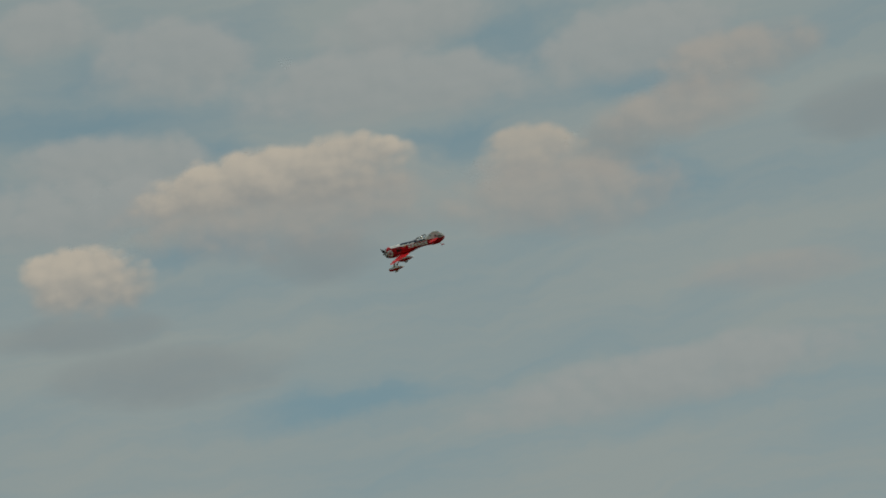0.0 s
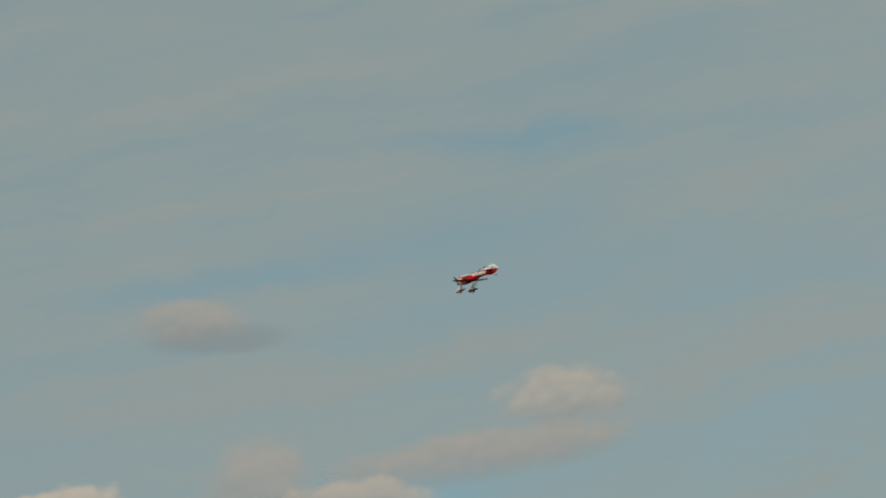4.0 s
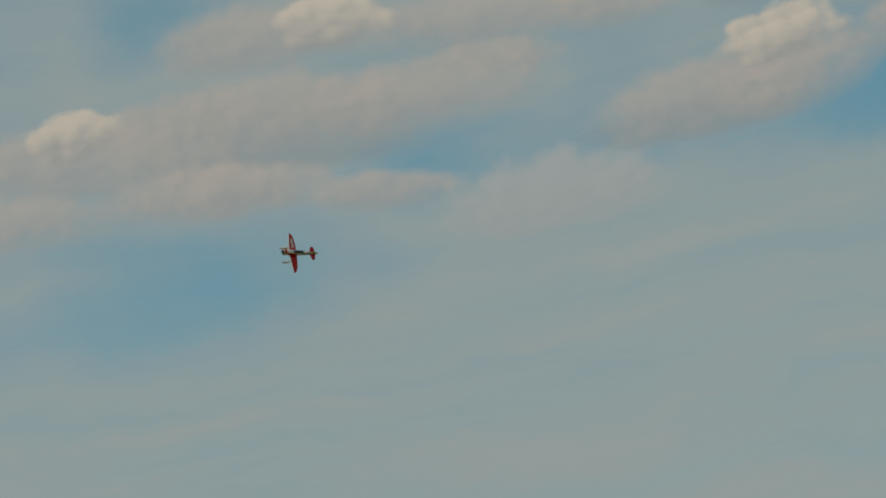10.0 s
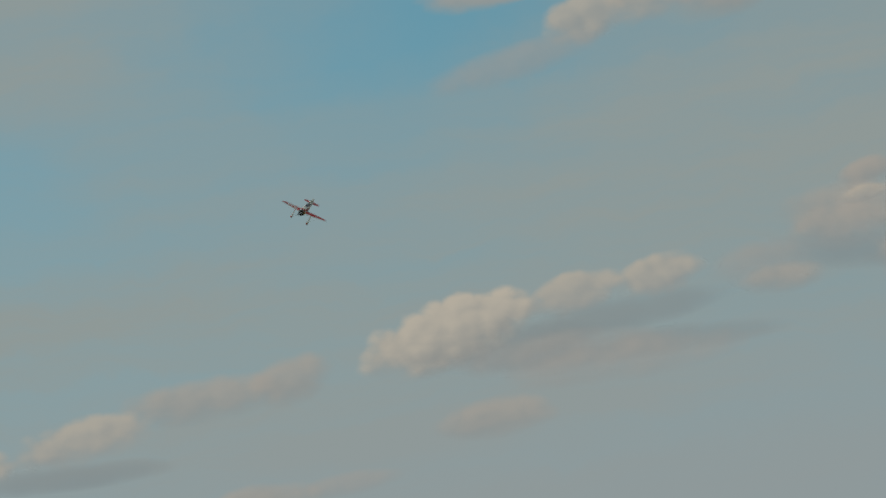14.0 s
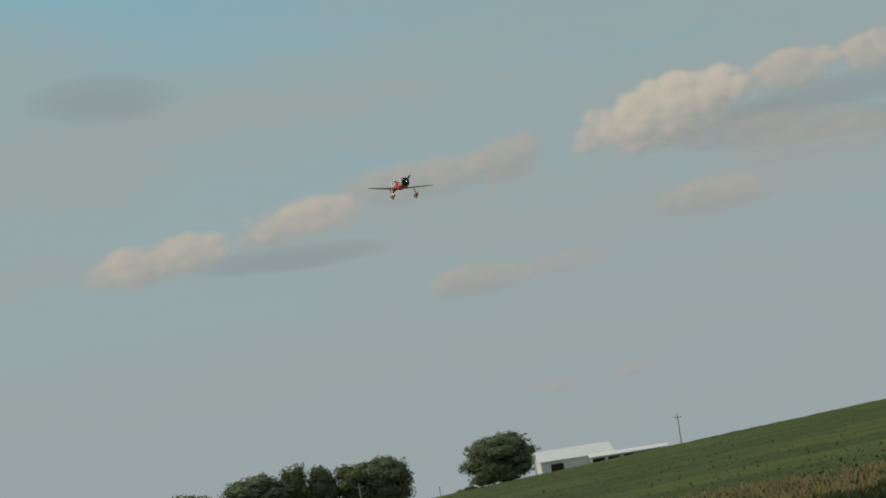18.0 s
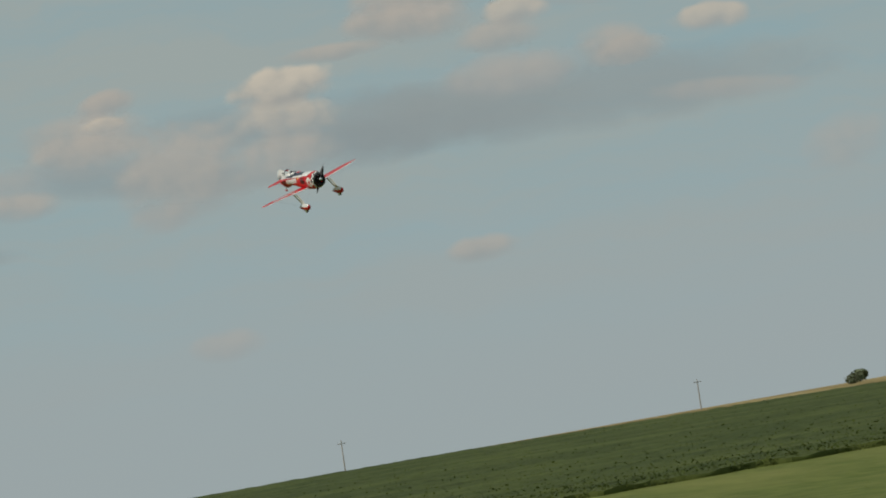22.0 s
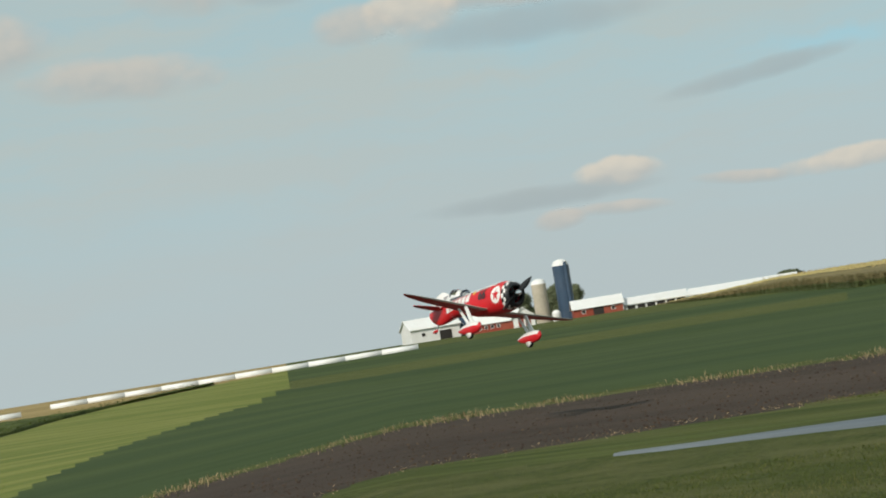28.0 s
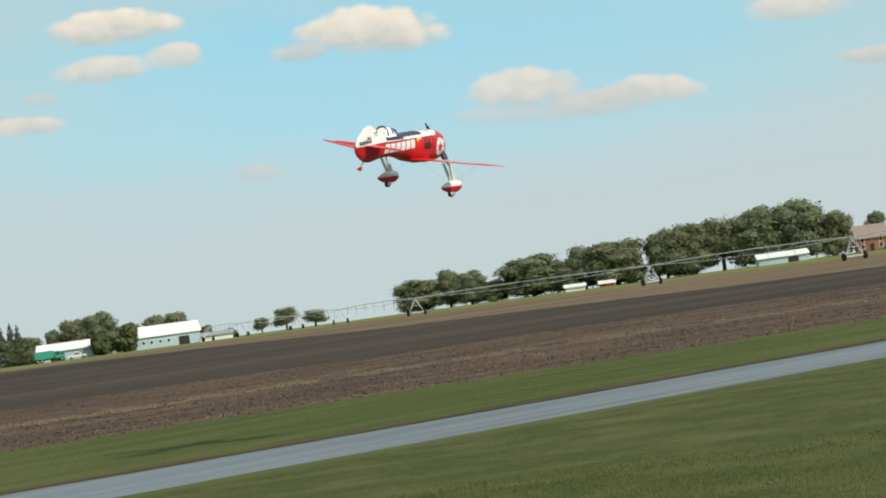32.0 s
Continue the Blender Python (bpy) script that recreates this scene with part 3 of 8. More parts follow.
def canopy(name, label, category, t0, t1, r_in, r_out, tall, mat, front, dt, k, bump, lump, kind="stuff", rim=None, rim_k=0):
    """A standing crop: an uneven top over the ground with a leafy front, and a rim of its own look along it."""
    turns = np.arange(t0, t1 + 1e-6, dt)
    verts, faces, idx = [], [], []
    n = k + 3
    for t in turns:
        a, b = r_in(t), r_out(t)
        ring = [a, a + 0.05, a + 0.12] + [a * (b / a) ** (j / k) for j in range(1, k + 1)]
        ups = [-0.3, tall(t) * 0.55, tall(t) * 0.95] + [tall(t)] * k
        for j, (r, u) in enumerate(zip(ring, ups)):
            p = spot(t, r)
            w = bump * (noise.noise(p * lump) + 0.6 * noise.noise(p * lump * 3.1))
            p.z += u + (w if j > 1 else 0.4 * w if j else 0)
            if j in (1, 2):
                p += Vector((p.x, p.y, 0)).normalized() * 0.35 * w
            verts.append(p)
    for i in range(len(turns) - 1):
        for j in range(n - 1):
            q = i * n + j
            faces.append((q, q + 1, q + n + 1, q + n))
            idx.append(1 if j < (1 if rim else 2) else 2 if j < 2 + rim_k + 2.5 * wob(turns[i], 0, 0.9) and rim else 0)
    me = mesh_of(name, verts, faces, [mat, front] + ([rim] if rim else []), idx, False)
    return tagged(new(name, me), label, category, kind=kind)


def corn_front(t):
    """Where the corn begins; towards the farm its edge draws back over the crest."""
    return along(t, STRAW_FROM) * (1 + 0.006 * wob(t, 0, 1.3)) + max(0.0, (t - 32.5) / 4) * 205


canopy("soybean_field", "dense green soybean crop covering the far slope", "crop field", 45.6, 118, lambda t: along(t, SOY_FROM) * (1 + 0.012 * wob(t, 0, 1.3)),
       lambda t: min(along(t, STRAW_FROM), 806), lambda t: 0.5, M["soy"], M["soy"], 0.12, 90, 0.22, 0.35)
canopy("corn_field", "tall ripe corn with golden tassels over green leaves", "crop field", 3.0, 36.5, corn_front,
       lambda t: 812.0, lambda t: 2.4 * min(1, max(0.05, (36.5 - t) / 2.5), max(0.05, (t - 3.0) / 3.0)), M["corn_top"], M["corn_leaf"], 0.1, 40, 0.3, 0.5, rim=M["corn_dull"], rim_k=22)


# ---- model aeroplane: nose +x, left wing +y, origin above the wing ----
STATIONS = [  # x, top, bottom, half width, narrowing of the top
    (-2.000, 0.030, -0.050, 0.012, 0.3), (-1.960, 0.105, -0.100, 0.026, 0.5), (-1.890, 0.182, -0.150, 0.040, 0.65), (-1.800, 0.258, -0.195, 0.052, 0.72), (-1.706, 0.298, -0.228, 0.062, 0.76),
    (-1.600, 0.312, -0.246, 0.074, 0.8), (-1.513, 0.302, -0.247, 0.084, 0.8), (-1.400, 0.262, -0.232, 0.098, 0.72), (-1.258, 0.216, -0.203, 0.115, 0.4),
    (-1.143, 0.192, -0.184, 0.130, 0.2), (-0.855, 0.165, -0.168, 0.160, 0.05), (-0.583, 0.176, -0.200, 0.182, 0.0), (-0.353, 0.192, -0.250, 0.193, 0.0),
    (0.031, 0.212, -0.288, 0.205, 0.0), (0.300, 0.222, -0.286, 0.210, 0.0)]
COWL = [(0.306, 0.226, -0.288, 0.213, 0), (0.42, 0.228, -0.286, 0.214, 0), (0.56, 0.222, -0.278, 0.212, 0), (0.66, 0.212, -0.265, 0.207, 0), (0.70, 0.206, -0.258, 0.204, 0)]
BOWL = [(0.703, 0.206, -0.258, 0.204, 0), (0.76, 0.192, -0.242, 0.196, 0), (0.80, 0.178, -0.226, 0.186, 0), (0.835, 0.150, -0.200, 0.166, 0), (0.846, 0.128, -0.176, 0.146, 0), (0.835, 0.112, -0.160, 0.132, 0), (0.74, 0.105, -0.150, 0.125, 0)]
LINE = [(-2.0, -0.012), (-1.216, 0.070), (-0.58, 0.108), (0.2, 0.150), (0.57, 0.172), (0.64, 0.200), (0.68, 0.24)]


def ring(x, top, low, wide, slim, k):
    a = 2 * math.pi * k
    c, s = math.cos(a), math.sin(a)
    y = wide * math.copysign(abs(s) ** 0.92, s) * (1 - slim * max(0.0, c) ** 0.8)
    return Vector((x, y, (top + low) / 2 + (top - low) / 2 * math.copysign(abs(c) ** 0.94, c)))


def station(x, rows=None):
    rows = rows or STATIONS + COWL[1:]
    return [float(np.interp(x, [q[0] for q in rows], [q[i] for q in rows])) for i in range(5)]


def side_y(x, z):
    """Half width of the body at a height."""
    _, top, low, wide, slim = station(x)
    c = max(-0.999, min(0.999, (z - (top + low) / 2) / ((top - low) / 2)))
    c = math.copysign(abs(c) ** (1 / 0.94), c)
    return wide * math.sqrt(1 - c * c) ** 0.92 * (1 - slim * max(0.0, c) ** 0.8)


def split_ring(row, k, sides):
    """A ring whose points meet the paint line and the edge of the deck panel."""
    x, top, low, wide, slim = row
    z = float(np.interp(x, [q[0] for q in LINE], [q[1] for q in LINE]))

    def turn_at(h):
        c = max(-0.98, min(0.98, (h - (top + low) / 2) / ((top - low) / 2)))
        return math.acos(math.copysign(abs(c) ** (1 / 0.94), c))

    line = turn_at(z)
    deck = min(turn_at(min(z + 0.034, top - 0.002)), line * 0.85)
    j = k if k <= sides // 2 else sides - k
    half = sides // 2
    a = deck * j / 6 if j <= 6 else deck + (line - deck) * (j - 6) / 6 if j <= 12 else line + (math.pi - line) * (j - 12) / (half - 12)
    return ring(*row, (a if k <= half else 2 * math.pi - a) / (2 * math.pi))


def loft(rows, sides, smooth_steps=1, close=True, point=None):
    bm = bmesh.new()
    rings = []
    fine = []
    for a, b in zip(rows, rows[1:]):
        for i in range(smooth_steps):
            fine.append(tuple(a[j] + (b[j] - a[j]) * i / smooth_steps for j in range(5)))
    fine.append(rows[-1])
    for row in fine:
        rings.append([bm.verts.new(point(row, k, sides) if point else ring(*row, k / sides)) for k in range(sides)])
    for p, q in zip(rings, rings[1:]):
        for k in range(sides):
            f = bm.faces.new((p[k], p[(k + 1) % sides], q[(k + 1) % sides], q[k]))
            if point:
                j = min(k, sides - 1 - k)
                f.material_index = 2 if j < 6 and -0.74 < (p[0].co.x + q[0].co.x) / 2 < 0.02 else 1 if j < 12 else 0
    if close:
        bm.faces.new(rings[0][::-1])
    bmesh.ops.recalc_face_normals(bm, faces=bm.faces[:])
    return bm


def skin_patch(outline_fn, n, m, side, lift_by=0.004):
    """A decal of n by m cells laid on the body's side; outline_fn gives x, z for u, v in 0..1."""
    bm = bmesh.new()
    grid = []
    for i in range(n + 1):
        row = []
        for j in range(m + 1):
            x, z = outline_fn(i / n, j / m)
            row.append(bm.verts.new((x, side * (side_y(x, z) + lift_by), z)))
        grid.append(row)
    for i in range(n):
        for j in range(m):
            f = (grid[i][j], grid[i + 1][j], grid[i + 1][j + 1], grid[i][j + 1])
            bm.faces.new(f if side < 0 else f[::-1])
    return bm


def bar_patch(x0, z0, w, h, side, slope=0.0, lean=0.0, n=3, m=4, lift_by=0.004):
    return skin_patch(lambda u, v: (x0 + w * u + lean * (v - 0.5) * h, z0 + slope * w * u + h * (v - 0.5)), n, m, side, lift_by)


def disc_patch(x, z, r, side, lift_by, star=False):
    bm = bmesh.new()
    mid = bm.verts.new((x, side * (side_y(x, z) + lift_by), z))
    n = 10 if star else 32
    rows = []
    for s in (0.34, 0.67, 1.0):
        row = []
        for k in range(n):
            rr = r * s * ((1.0 if k % 2 == 0 else 0.40) if star else 1.0)
            a = 2 * math.pi * k / n
            px, pz = x + rr * math.sin(a), z + rr * math.cos(a)
            row.append(bm.verts.new((px, side * (side_y(px, pz) + lift_by), pz)))
        rows.append(row)
    for k in range(n):
        bm.faces.new((mid, rows[0][k], rows[0][(k + 1) % n]))
        for a, b in zip(rows, rows[1:]):
            bm.faces.new((a[k], b[k], b[(k + 1) % n], a[(k + 1) % n]))
    bmesh.ops.recalc_face_normals(bm, faces=bm.faces[:])
    return bm


def wing_xyz(eta, c, side, up):
    """A point of the wing: eta along the half span, c along the chord from the nose."""
    chord = 0.62 * max(0.0, 1 - eta ** 2.6) ** 0.5 * (1 - 0.18 * eta)
    lead = 0.225 - 0.10 * eta ** 2 - (0.62 - chord) * 0.12
    thick = 0.115 * chord * 1.48 * (0.2969 * math.sqrt(c) - 0.126 * c - 0.3516 * c * c + 0.2843 * c ** 3 - 0.1015 * c ** 4) * 2.6
    return Vector((lead - c * chord, side * (0.06 + 1.53 * eta), -0.212 + 0.078 * eta + (thick * 0.62 if up else -thick * 0.38)))


def half_wing(side, span=lambda e, c, s, u: wing_xyz(e, c, s, u), front=0.40):
    bm = bmesh.new()
    etas = [0, 0.1, 0.2, 0.3, 0.4, 0.5, 0.6, 0.7, 0.8, 0.87, 0.92, 0.96, 0.985, 0.998]
    cs = [0, 0.02, 0.06, 0.13, 0.22, 0.31, front, front + 0.04, 0.55, 0.7, 0.85, 1.0]
    rows = []
    for e in etas:
        loop = [(c, True) for c in cs[::-1]] + [(c, False) for c in cs[1:-1]]
        rows.append([bm.verts.new(span(e, c, side, u)) for c, u in loop])
    n = len(rows[0])
    for a, b in zip(rows, rows[1:]):
        for k in range(n):
            f = bm.faces.new((a[k], a[(k + 1) % n], b[(k + 1) % n], b[k]))
            f.material_index = 1 if 8 <= k <= 14 else 0
    bm.faces.new(rows[-1])
    bmesh.ops.recalc_face_normals(bm, faces=bm.faces[:])
    return bm


def tail_xyz(eta, c, side, up):
    chord = 0.40 * max(0.0, 1 - eta ** 2.4) ** 0.5
    thick = 0.018 * math.sin(math.pi * min(1, c * 0.9 + 0.05)) * (1 - 0.6 * eta)
    return Vector((-1.36 - 0.06 * eta ** 2 - (0.40 - chord) * 0.35 - c * chord, side * (0.05 + 0.50 * eta), 0.012 + (thick if up else -thick)))


def teardrop(bm, x0, x1, half, tall, y, z, lower, sides=18, steps=14):
    """A wheel fairing, its lower half of the second material."""
    rows = []
    for i in range(steps + 1):
        u = i / steps
        s = (u ** 0.75) * (1 - u) ** 0.42 * 1.95
        s = max(0.03, min(1.0, s))
        row = []
        for k in range(sides):
            a = 2 * math.pi * k / sides
            row.append(bm.verts.new((x0 + (x1 - x0) * u, y + half * s * math.sin(a), z + tall * s * math.cos(a) - 0.02 * (1 - u))))
        rows.append(row)
    for p, q in zip(rows, rows[1:]):
        for k in range(sides):
            f = bm.faces.new((p[k], q[k], q[(k + 1) % sides], p[(k + 1) % sides]))
            f.material_index = lower if (sides * 0.24 <= k + 0.5 <= sides * 0.76 or p[k].co.x > x0 + 0.86 * (x1 - x0)) else 0
    bm.faces.new(rows[0])
    bm.faces.new(rows[-1][::-1])
    bmesh.ops.recalc_face_normals(bm, faces=bm.faces[:])


def plate(bm, pts, y, half):
    """A flat plate with rounded look from x, z corners."""
    a = [bm.verts.new((x, y - half, z)) for x, z in pts]
    b = [bm.verts.new((x, y + half, z)) for x, z in pts]
    n = len(pts)
    bm.faces.new(a)
    bm.faces.new(b[::-1])
    for k in range(n):
        bm.faces.new((a[k], b[k], b[(k + 1) % n], a[(k + 1) % n]))
    bmesh.ops.recalc_face_normals(bm, faces=bm.faces[:])


def make_plane():
    plane = thing("model_aeroplane", "red and white low-wing racing model aeroplane with spatted wheels, flying", "model aeroplane")
    bm = loft(STATIONS, 72, 5, True, split_ring)
    body = part("fuselage", bm, [M["red"], M["white"], M["navy"]], plane, "red body with a white back and a navy deck panel", True)
    bm = loft(COWL, 144, 10, False)
    for f in bm.faces:
        c = f.calc_center_median()
        f.material_index = 1 if c.z > 0.152 + 0.02 * (c.x - 0.3) and c.x < 0.58 - 6 * c.y * c.y else 0
    cowl = part("cowling", bm, [M["red"], M["white"]], plane, "round red engine cowling", True)
    bm = loft(BOWL, 40, 1, False)
    for f in bm.faces:
        c = f.calc_center_median()
        k = int((math.atan2(c.y, c.z + 0.026) / (2 * math.pi) + 1) * 20)
        row = 0 if c.x < 0.757 else 1 if c.x < 0.80 else 2
        inside = c.y ** 2 + (c.z + 0.025) ** 2 < 0.0195
        f.material_index = 1 if inside or row == 2 else (k + row) % 2
    part("nose_bowl", bm, [M["white"], M["black"]], cowl, "black and white chequered nose ring")
    bm = bmesh.new()
    for k in range(9):
        a = 2 * math.pi * k / 9
        rod(bm, (0.72, 0.05 * math.sin(a), -0.025 + 0.05 * math.cos(a)), (0.72, 0.12 * math.sin(a), -0.025 + 0.12 * math.cos(a)), 0.024, 0.020, 8)
    rod(bm, (0.66, 0, -0.025), (0.80, 0, -0.025), 0.055, 0.045, 14)
    part("engine", bm, M["black"], cowl, "dark radial dummy engine")
    for side in (1, -1):
        wing = part("wing", half_wing(side), [M["red"], M["white"]], plane, "red tapered wing with a white front edge", True)
        bm = bmesh.new()
        if side < 0:
            for q in range(7):
                e = 0.26 + 0.068 * q
                vs = [bm.verts.new(wing_xyz(ee, cc, side, True) + Vector((0, 0, 0.004))) for ee, cc in ((e + 0.012, 0.36), (e, 0.76), (e + 0.046, 0.76), (e + 0.058, 0.36))]
                bm.faces.new(vs)
            part("wing_marking", bm, M["white"], wing, "white marking blocks")
        bm = bmesh.new()
        es = [0.50 + 0.05 * q for q in range(9)]
        up = [bm.verts.new(wing_xyz(e, 0.80, side, True) + Vector((0, 0, 0.003))) for e in es]
        dn = [bm.verts.new(wing_xyz(e, 0.81, side, True) + Vector((0, 0, 0.003))) for e in es]
        for k in range(len(es) - 1):
            bm.faces.new((up[k], up[k + 1], dn[k + 1], dn[k]))
        part("aileron_gap", bm, M["black"], wing)
        part("tailplane", half_wing(side, tail_xyz), [M["red"], M["red"]], plane, "small rounded red tailplane", True)
        # side markings
        for q in range(6):
            bm = bar_patch(-1.215 + 0.151 * q, -0.036 + 0.0135 * q, 0.122, 0.142 - 0.003 * q, side, 0.08, 0.10)
            part("name_block", bm, M["white"], body, "plain white lettering block")
        for q in range(7):
            part("registration_block", bar_patch(-1.92 + 0.048 * q, 0.045 + 0.006 * q, 0.034, 0.050, side, 0.1), M["black"], body)
        for q, (x, z, w, h) in enumerate(((-1.70, 0.130, 0.09, 0.016), (-1.71, 0.108, 0.13, 0.014), (-1.49, 0.195, 0.14, 0.020), (-1.47, 0.160, 0.10, 0.013))):
            part("script_bar", bar_patch(x, z, w, h, side, 0.16, lift_by=0.003), M["navy"], body)
        # opaque navy patch stands in for lower canopy glass and dark cockpit
        part("lower_glass_patch", bar_patch(-1.165, 0.112, 0.53, 0.044, side, 0.045), M["navy"], body, "navy patch in place of lower canopy glass and dark interior")
        part("round_badge", disc_patch(-0.215, 0.105, 0.036, side, 0.004), M["yellow"], body)
        part("badge_bar", bar_patch(-0.165, 0.118, 0.085, 0.022, side, 0.05), M["white"], body)
        part("emblem_disc", disc_patch(0.545, -0.018, 0.142, side, 0.004), M["white"], cowl, "round white emblem")
        part("emblem_star", disc_patch(0.545, -0.025, 0.108, side, 0.008, True), M["red"], cowl, "red five-pointed star")
        # race number in block digits
        text = bpy.data.curves.new("race_number", "FONT")
        text.body, text.size, text.align_x = "66", 0.235, "CENTER"
        text.offset = 0.006
        tmp = new("race_number", text)
        me = bpy.data.meshes.new_from_object(tmp.evaluated_get(bpy.context.evaluated_depsgraph_get()))
        bpy.data.objects.remove(tmp)
        bm = bmesh.new()
        bm.from_mesh(me)
        bmesh.ops.triangulate(bm, faces=bm.faces[:])
        bmesh.ops.subdivide_edges(bm, edges=bm.edges[:], cuts=1)
        for v in bm.verts:
            x, z = 0.10 - side * v.co.x * 1.02, v.co.y - 0.042
            v.co = Vector((x, side * (side_y(x, z) + 0.010), z))
        bmesh.ops.recalc_face_normals(bm, faces=bm.faces[:])
        part("race_number", bm, M["black"], body, "black race number 66")
        # stripe between white and red
        xs = [-1.98 + 0.0655 * q for q in range(40)]
        bm = bmesh.new()
        prev = None
        for x in xs:
            z = float(np.interp(x, [q[0] for q in LINE], [q[1] for q in LINE])) - 0.004
            a = bm.verts.new((x, side * (side_y(x, z) + 0.003), z))
            b = bm.verts.new((x, side * (side_y(x, z - 0.007) + 0.003), z - 0.007))
            if prev:
                bm.faces.new((prev[0], a, b, prev[1]))
            prev = (a, b)
        part("pinstripe", bm, M["black"], body)
        # undercarriage
        gear = thing("landing_gear", "", "")
        gear.parent = plane
        del_keys = [k for k in ("label", "category") if k in gear]
        for k in del_keys:
            del gear[k]
        y = side * 0.555
        bm = bmesh.new()
        teardrop(bm, 0.005, 0.745, 0.066, 0.110, y, -0.592, 1)
        part("wheel_spat", bm, [M["white"], M["red"]], gear, "teardrop wheel fairing, white above red", True)
        bm = bmesh.new()
        plate(bm, [(0.180, -0.225), (0.245, -0.220), (0.455, -0.455), (0.60, -0.560), (0.44, -0.60), (0.37, -0.47)], y, 0.012)
        plate(bm, [(-0.040, -0.225), (0.010, -0.225), (0.33, -0.475), (0.43, -0.565), (0.24, -0.570), (0.285, -0.51)], y, 0.010)
        part("gear_leg", bm, M["white"], gear, "white forked leg with an open middle")
        bm = bmesh.new()
        rod(bm, (0.41, y - 0.034, -0.682), (0.41, y + 0.034, -0.682), 0.080, 0.080, 24)
        bmesh.ops.bevel(bm, geom=[e for e in bm.edges if e.calc_length() < 0.04], offset=0.012, segments=2, affect="EDGES")
        wheel = part("wheel", bm, M["white"], gear, "small wheel with a white wall", True)
        bm = bmesh.new()
        rod(bm, (0.41, y - 0.022, -0.682), (0.41, y + 0.022, -0.682), 0.084, 0.084, 24)
        part("tyre", bm, M["tyre"], wheel)
        bm = bmesh.new()
        for a, b in (((0.40, y, -0.60), (0.10, side * 1.10, -0.175)), ((0.40, y, -0.60), (0.15, side * 0.12, -0.275)), ((0.36, y, -0.58), (-0.1, side * 1.10, -0.17))):
            rod(bm, a, b, 0.0008, 0.0008, 5)
        part("bracing_wire", bm, M["steel_wire"], gear)
    # cockpit
    bm = bmesh.new()
    rows = []
    for i in range(13):
        u = i / 12
        x = -1.16 + 0.60 * u
        s = max(0.02, (1 - u ** 2.4) ** 0.8 * min(1.0, 0.86 + u))
        base = float(np.interp(x, [q[0] for q in STATIONS], [q[1] for q in STATIONS])) - 0.035
        rows.append([bm.verts.new((x, 0.125 * s * math.cos(math.pi * k / 12), base + 0.150 * s * math.sin(math.pi * k / 12))) for k in range(13)])
    for p, q in zip(rows, rows[1:]):
        for k in range(12):
            bm.faces.new((p[k], q[k], q[k + 1], p[k + 1]))
    bmesh.ops.recalc_face_normals(bm, faces=bm.faces[:])
    canopy_ob = part("canopy", bm, M["glass"], plane, "clear bubble canopy", True)
    canopy_ob.visible_shadow = False
    for u in (0.02, 0.62):
        bm = bmesh.new()
        x = -1.16 + 0.60 * u
        base = float(np.interp(x, [q[0] for q in STATIONS], [q[1] for q in STATIONS])) - 0.03
        s = max(0.02, (1 - u ** 2.4) ** 0.8 * min(1.0, 0.86 + u))
        pts = [(x, 0.127 * s * math.cos(math.pi * k / 10), base + 0.152 * s * math.sin(math.pi * k / 10)) for k in range(11)]
        for a, b in zip(pts, pts[1:]):
            rod(bm, a, b, 0.012, 0.012, 6, False)
        part("canopy_frame", bm, M["navy"], canopy_ob)
    bm = bmesh.new()
    bmesh.ops.create_uvsphere(bm, u_segments=14, v_segments=9, radius=0.056, matrix=Matrix.Translation((-0.99, 0, 0.182)) @ Matrix.Diagonal((1.05, 0.9, 1.1, 1)))
    rod(bm, (-0.99, 0, 0.09), (-0.985, 0, 0.15), 0.08, 0.045, 12)
    part("dummy_shape", bm, M["white"], plane, "plain white rounded dummy shape in the cockpit", True)
    bm = bmesh.new()
    box(bm, -1.13, -0.62, -0.10, 0.10, 0.118, 0.130)
    part("cockpit_floor", bm, M["seat"], plane)
    # fin top ridge and rudder line
    bm = bmesh.new()
    rod(bm, (-1.745, 0.0, 0.19), (-1.70, 0.0, -0.22), 0.004, 0.004, 4)
    part("rudder_gap", bm, M["black"], plane)
    # tail wheel
    bm = bmesh.new()
    rod(bm, (-1.66, 0, -0.235), (-1.745, 0, -0.315), 0.009, 0.008, 8)
    leg = part("tail_leg", bm, M["chrome"], plane)
    bm = bmesh.new()
    teardrop(bm, -1.86, -1.69, 0.026, 0.030, 0, -0.325, 0, 10, 8)
    part("tail_spat", bm, M["red"], leg, "small red tail wheel fairing", True)
    bm = bmesh.new()
    rod(bm, (-1.745, -0.01, -0.352), (-1.745, 0.01, -0.352), 0.02, 0.02, 12)
    part("tail_wheel", bm, M["tyre"], leg)
    # propeller
    prop = thing("propeller", "", "")
    for k in [k for k in ("label", "category") if k in prop]:
        del prop[k]
    prop.parent = plane
    prop.location = (0.87, 0, -0.012)
    bm = bmesh.new()
    prof = [(0.135, 0.004), (0.125, 0.014), (0.105, 0.028), (0.075, 0.043), (0.035, 0.055), (-0.01, 0.060), (-0.05, 0.058)]
    rows = [[bm.verts.new((x, r * math.cos(2 * math.pi * k / 18), r * math.sin(2 * math.pi * k / 18))) for k in range(18)] for x, r in prof]
    for p, q in zip(rows, rows[1:]):
        for k in range(18):
            bm.faces.new((p[k], p[(k + 1) % 18], q[(k + 1) % 18], q[k]))
    bm.faces.new(rows[0])
    bmesh.ops.recalc_face_normals(bm, faces=bm.faces[:])
    part("spinner", bm, M["chrome"], prop, "polished aluminium spinner", True)
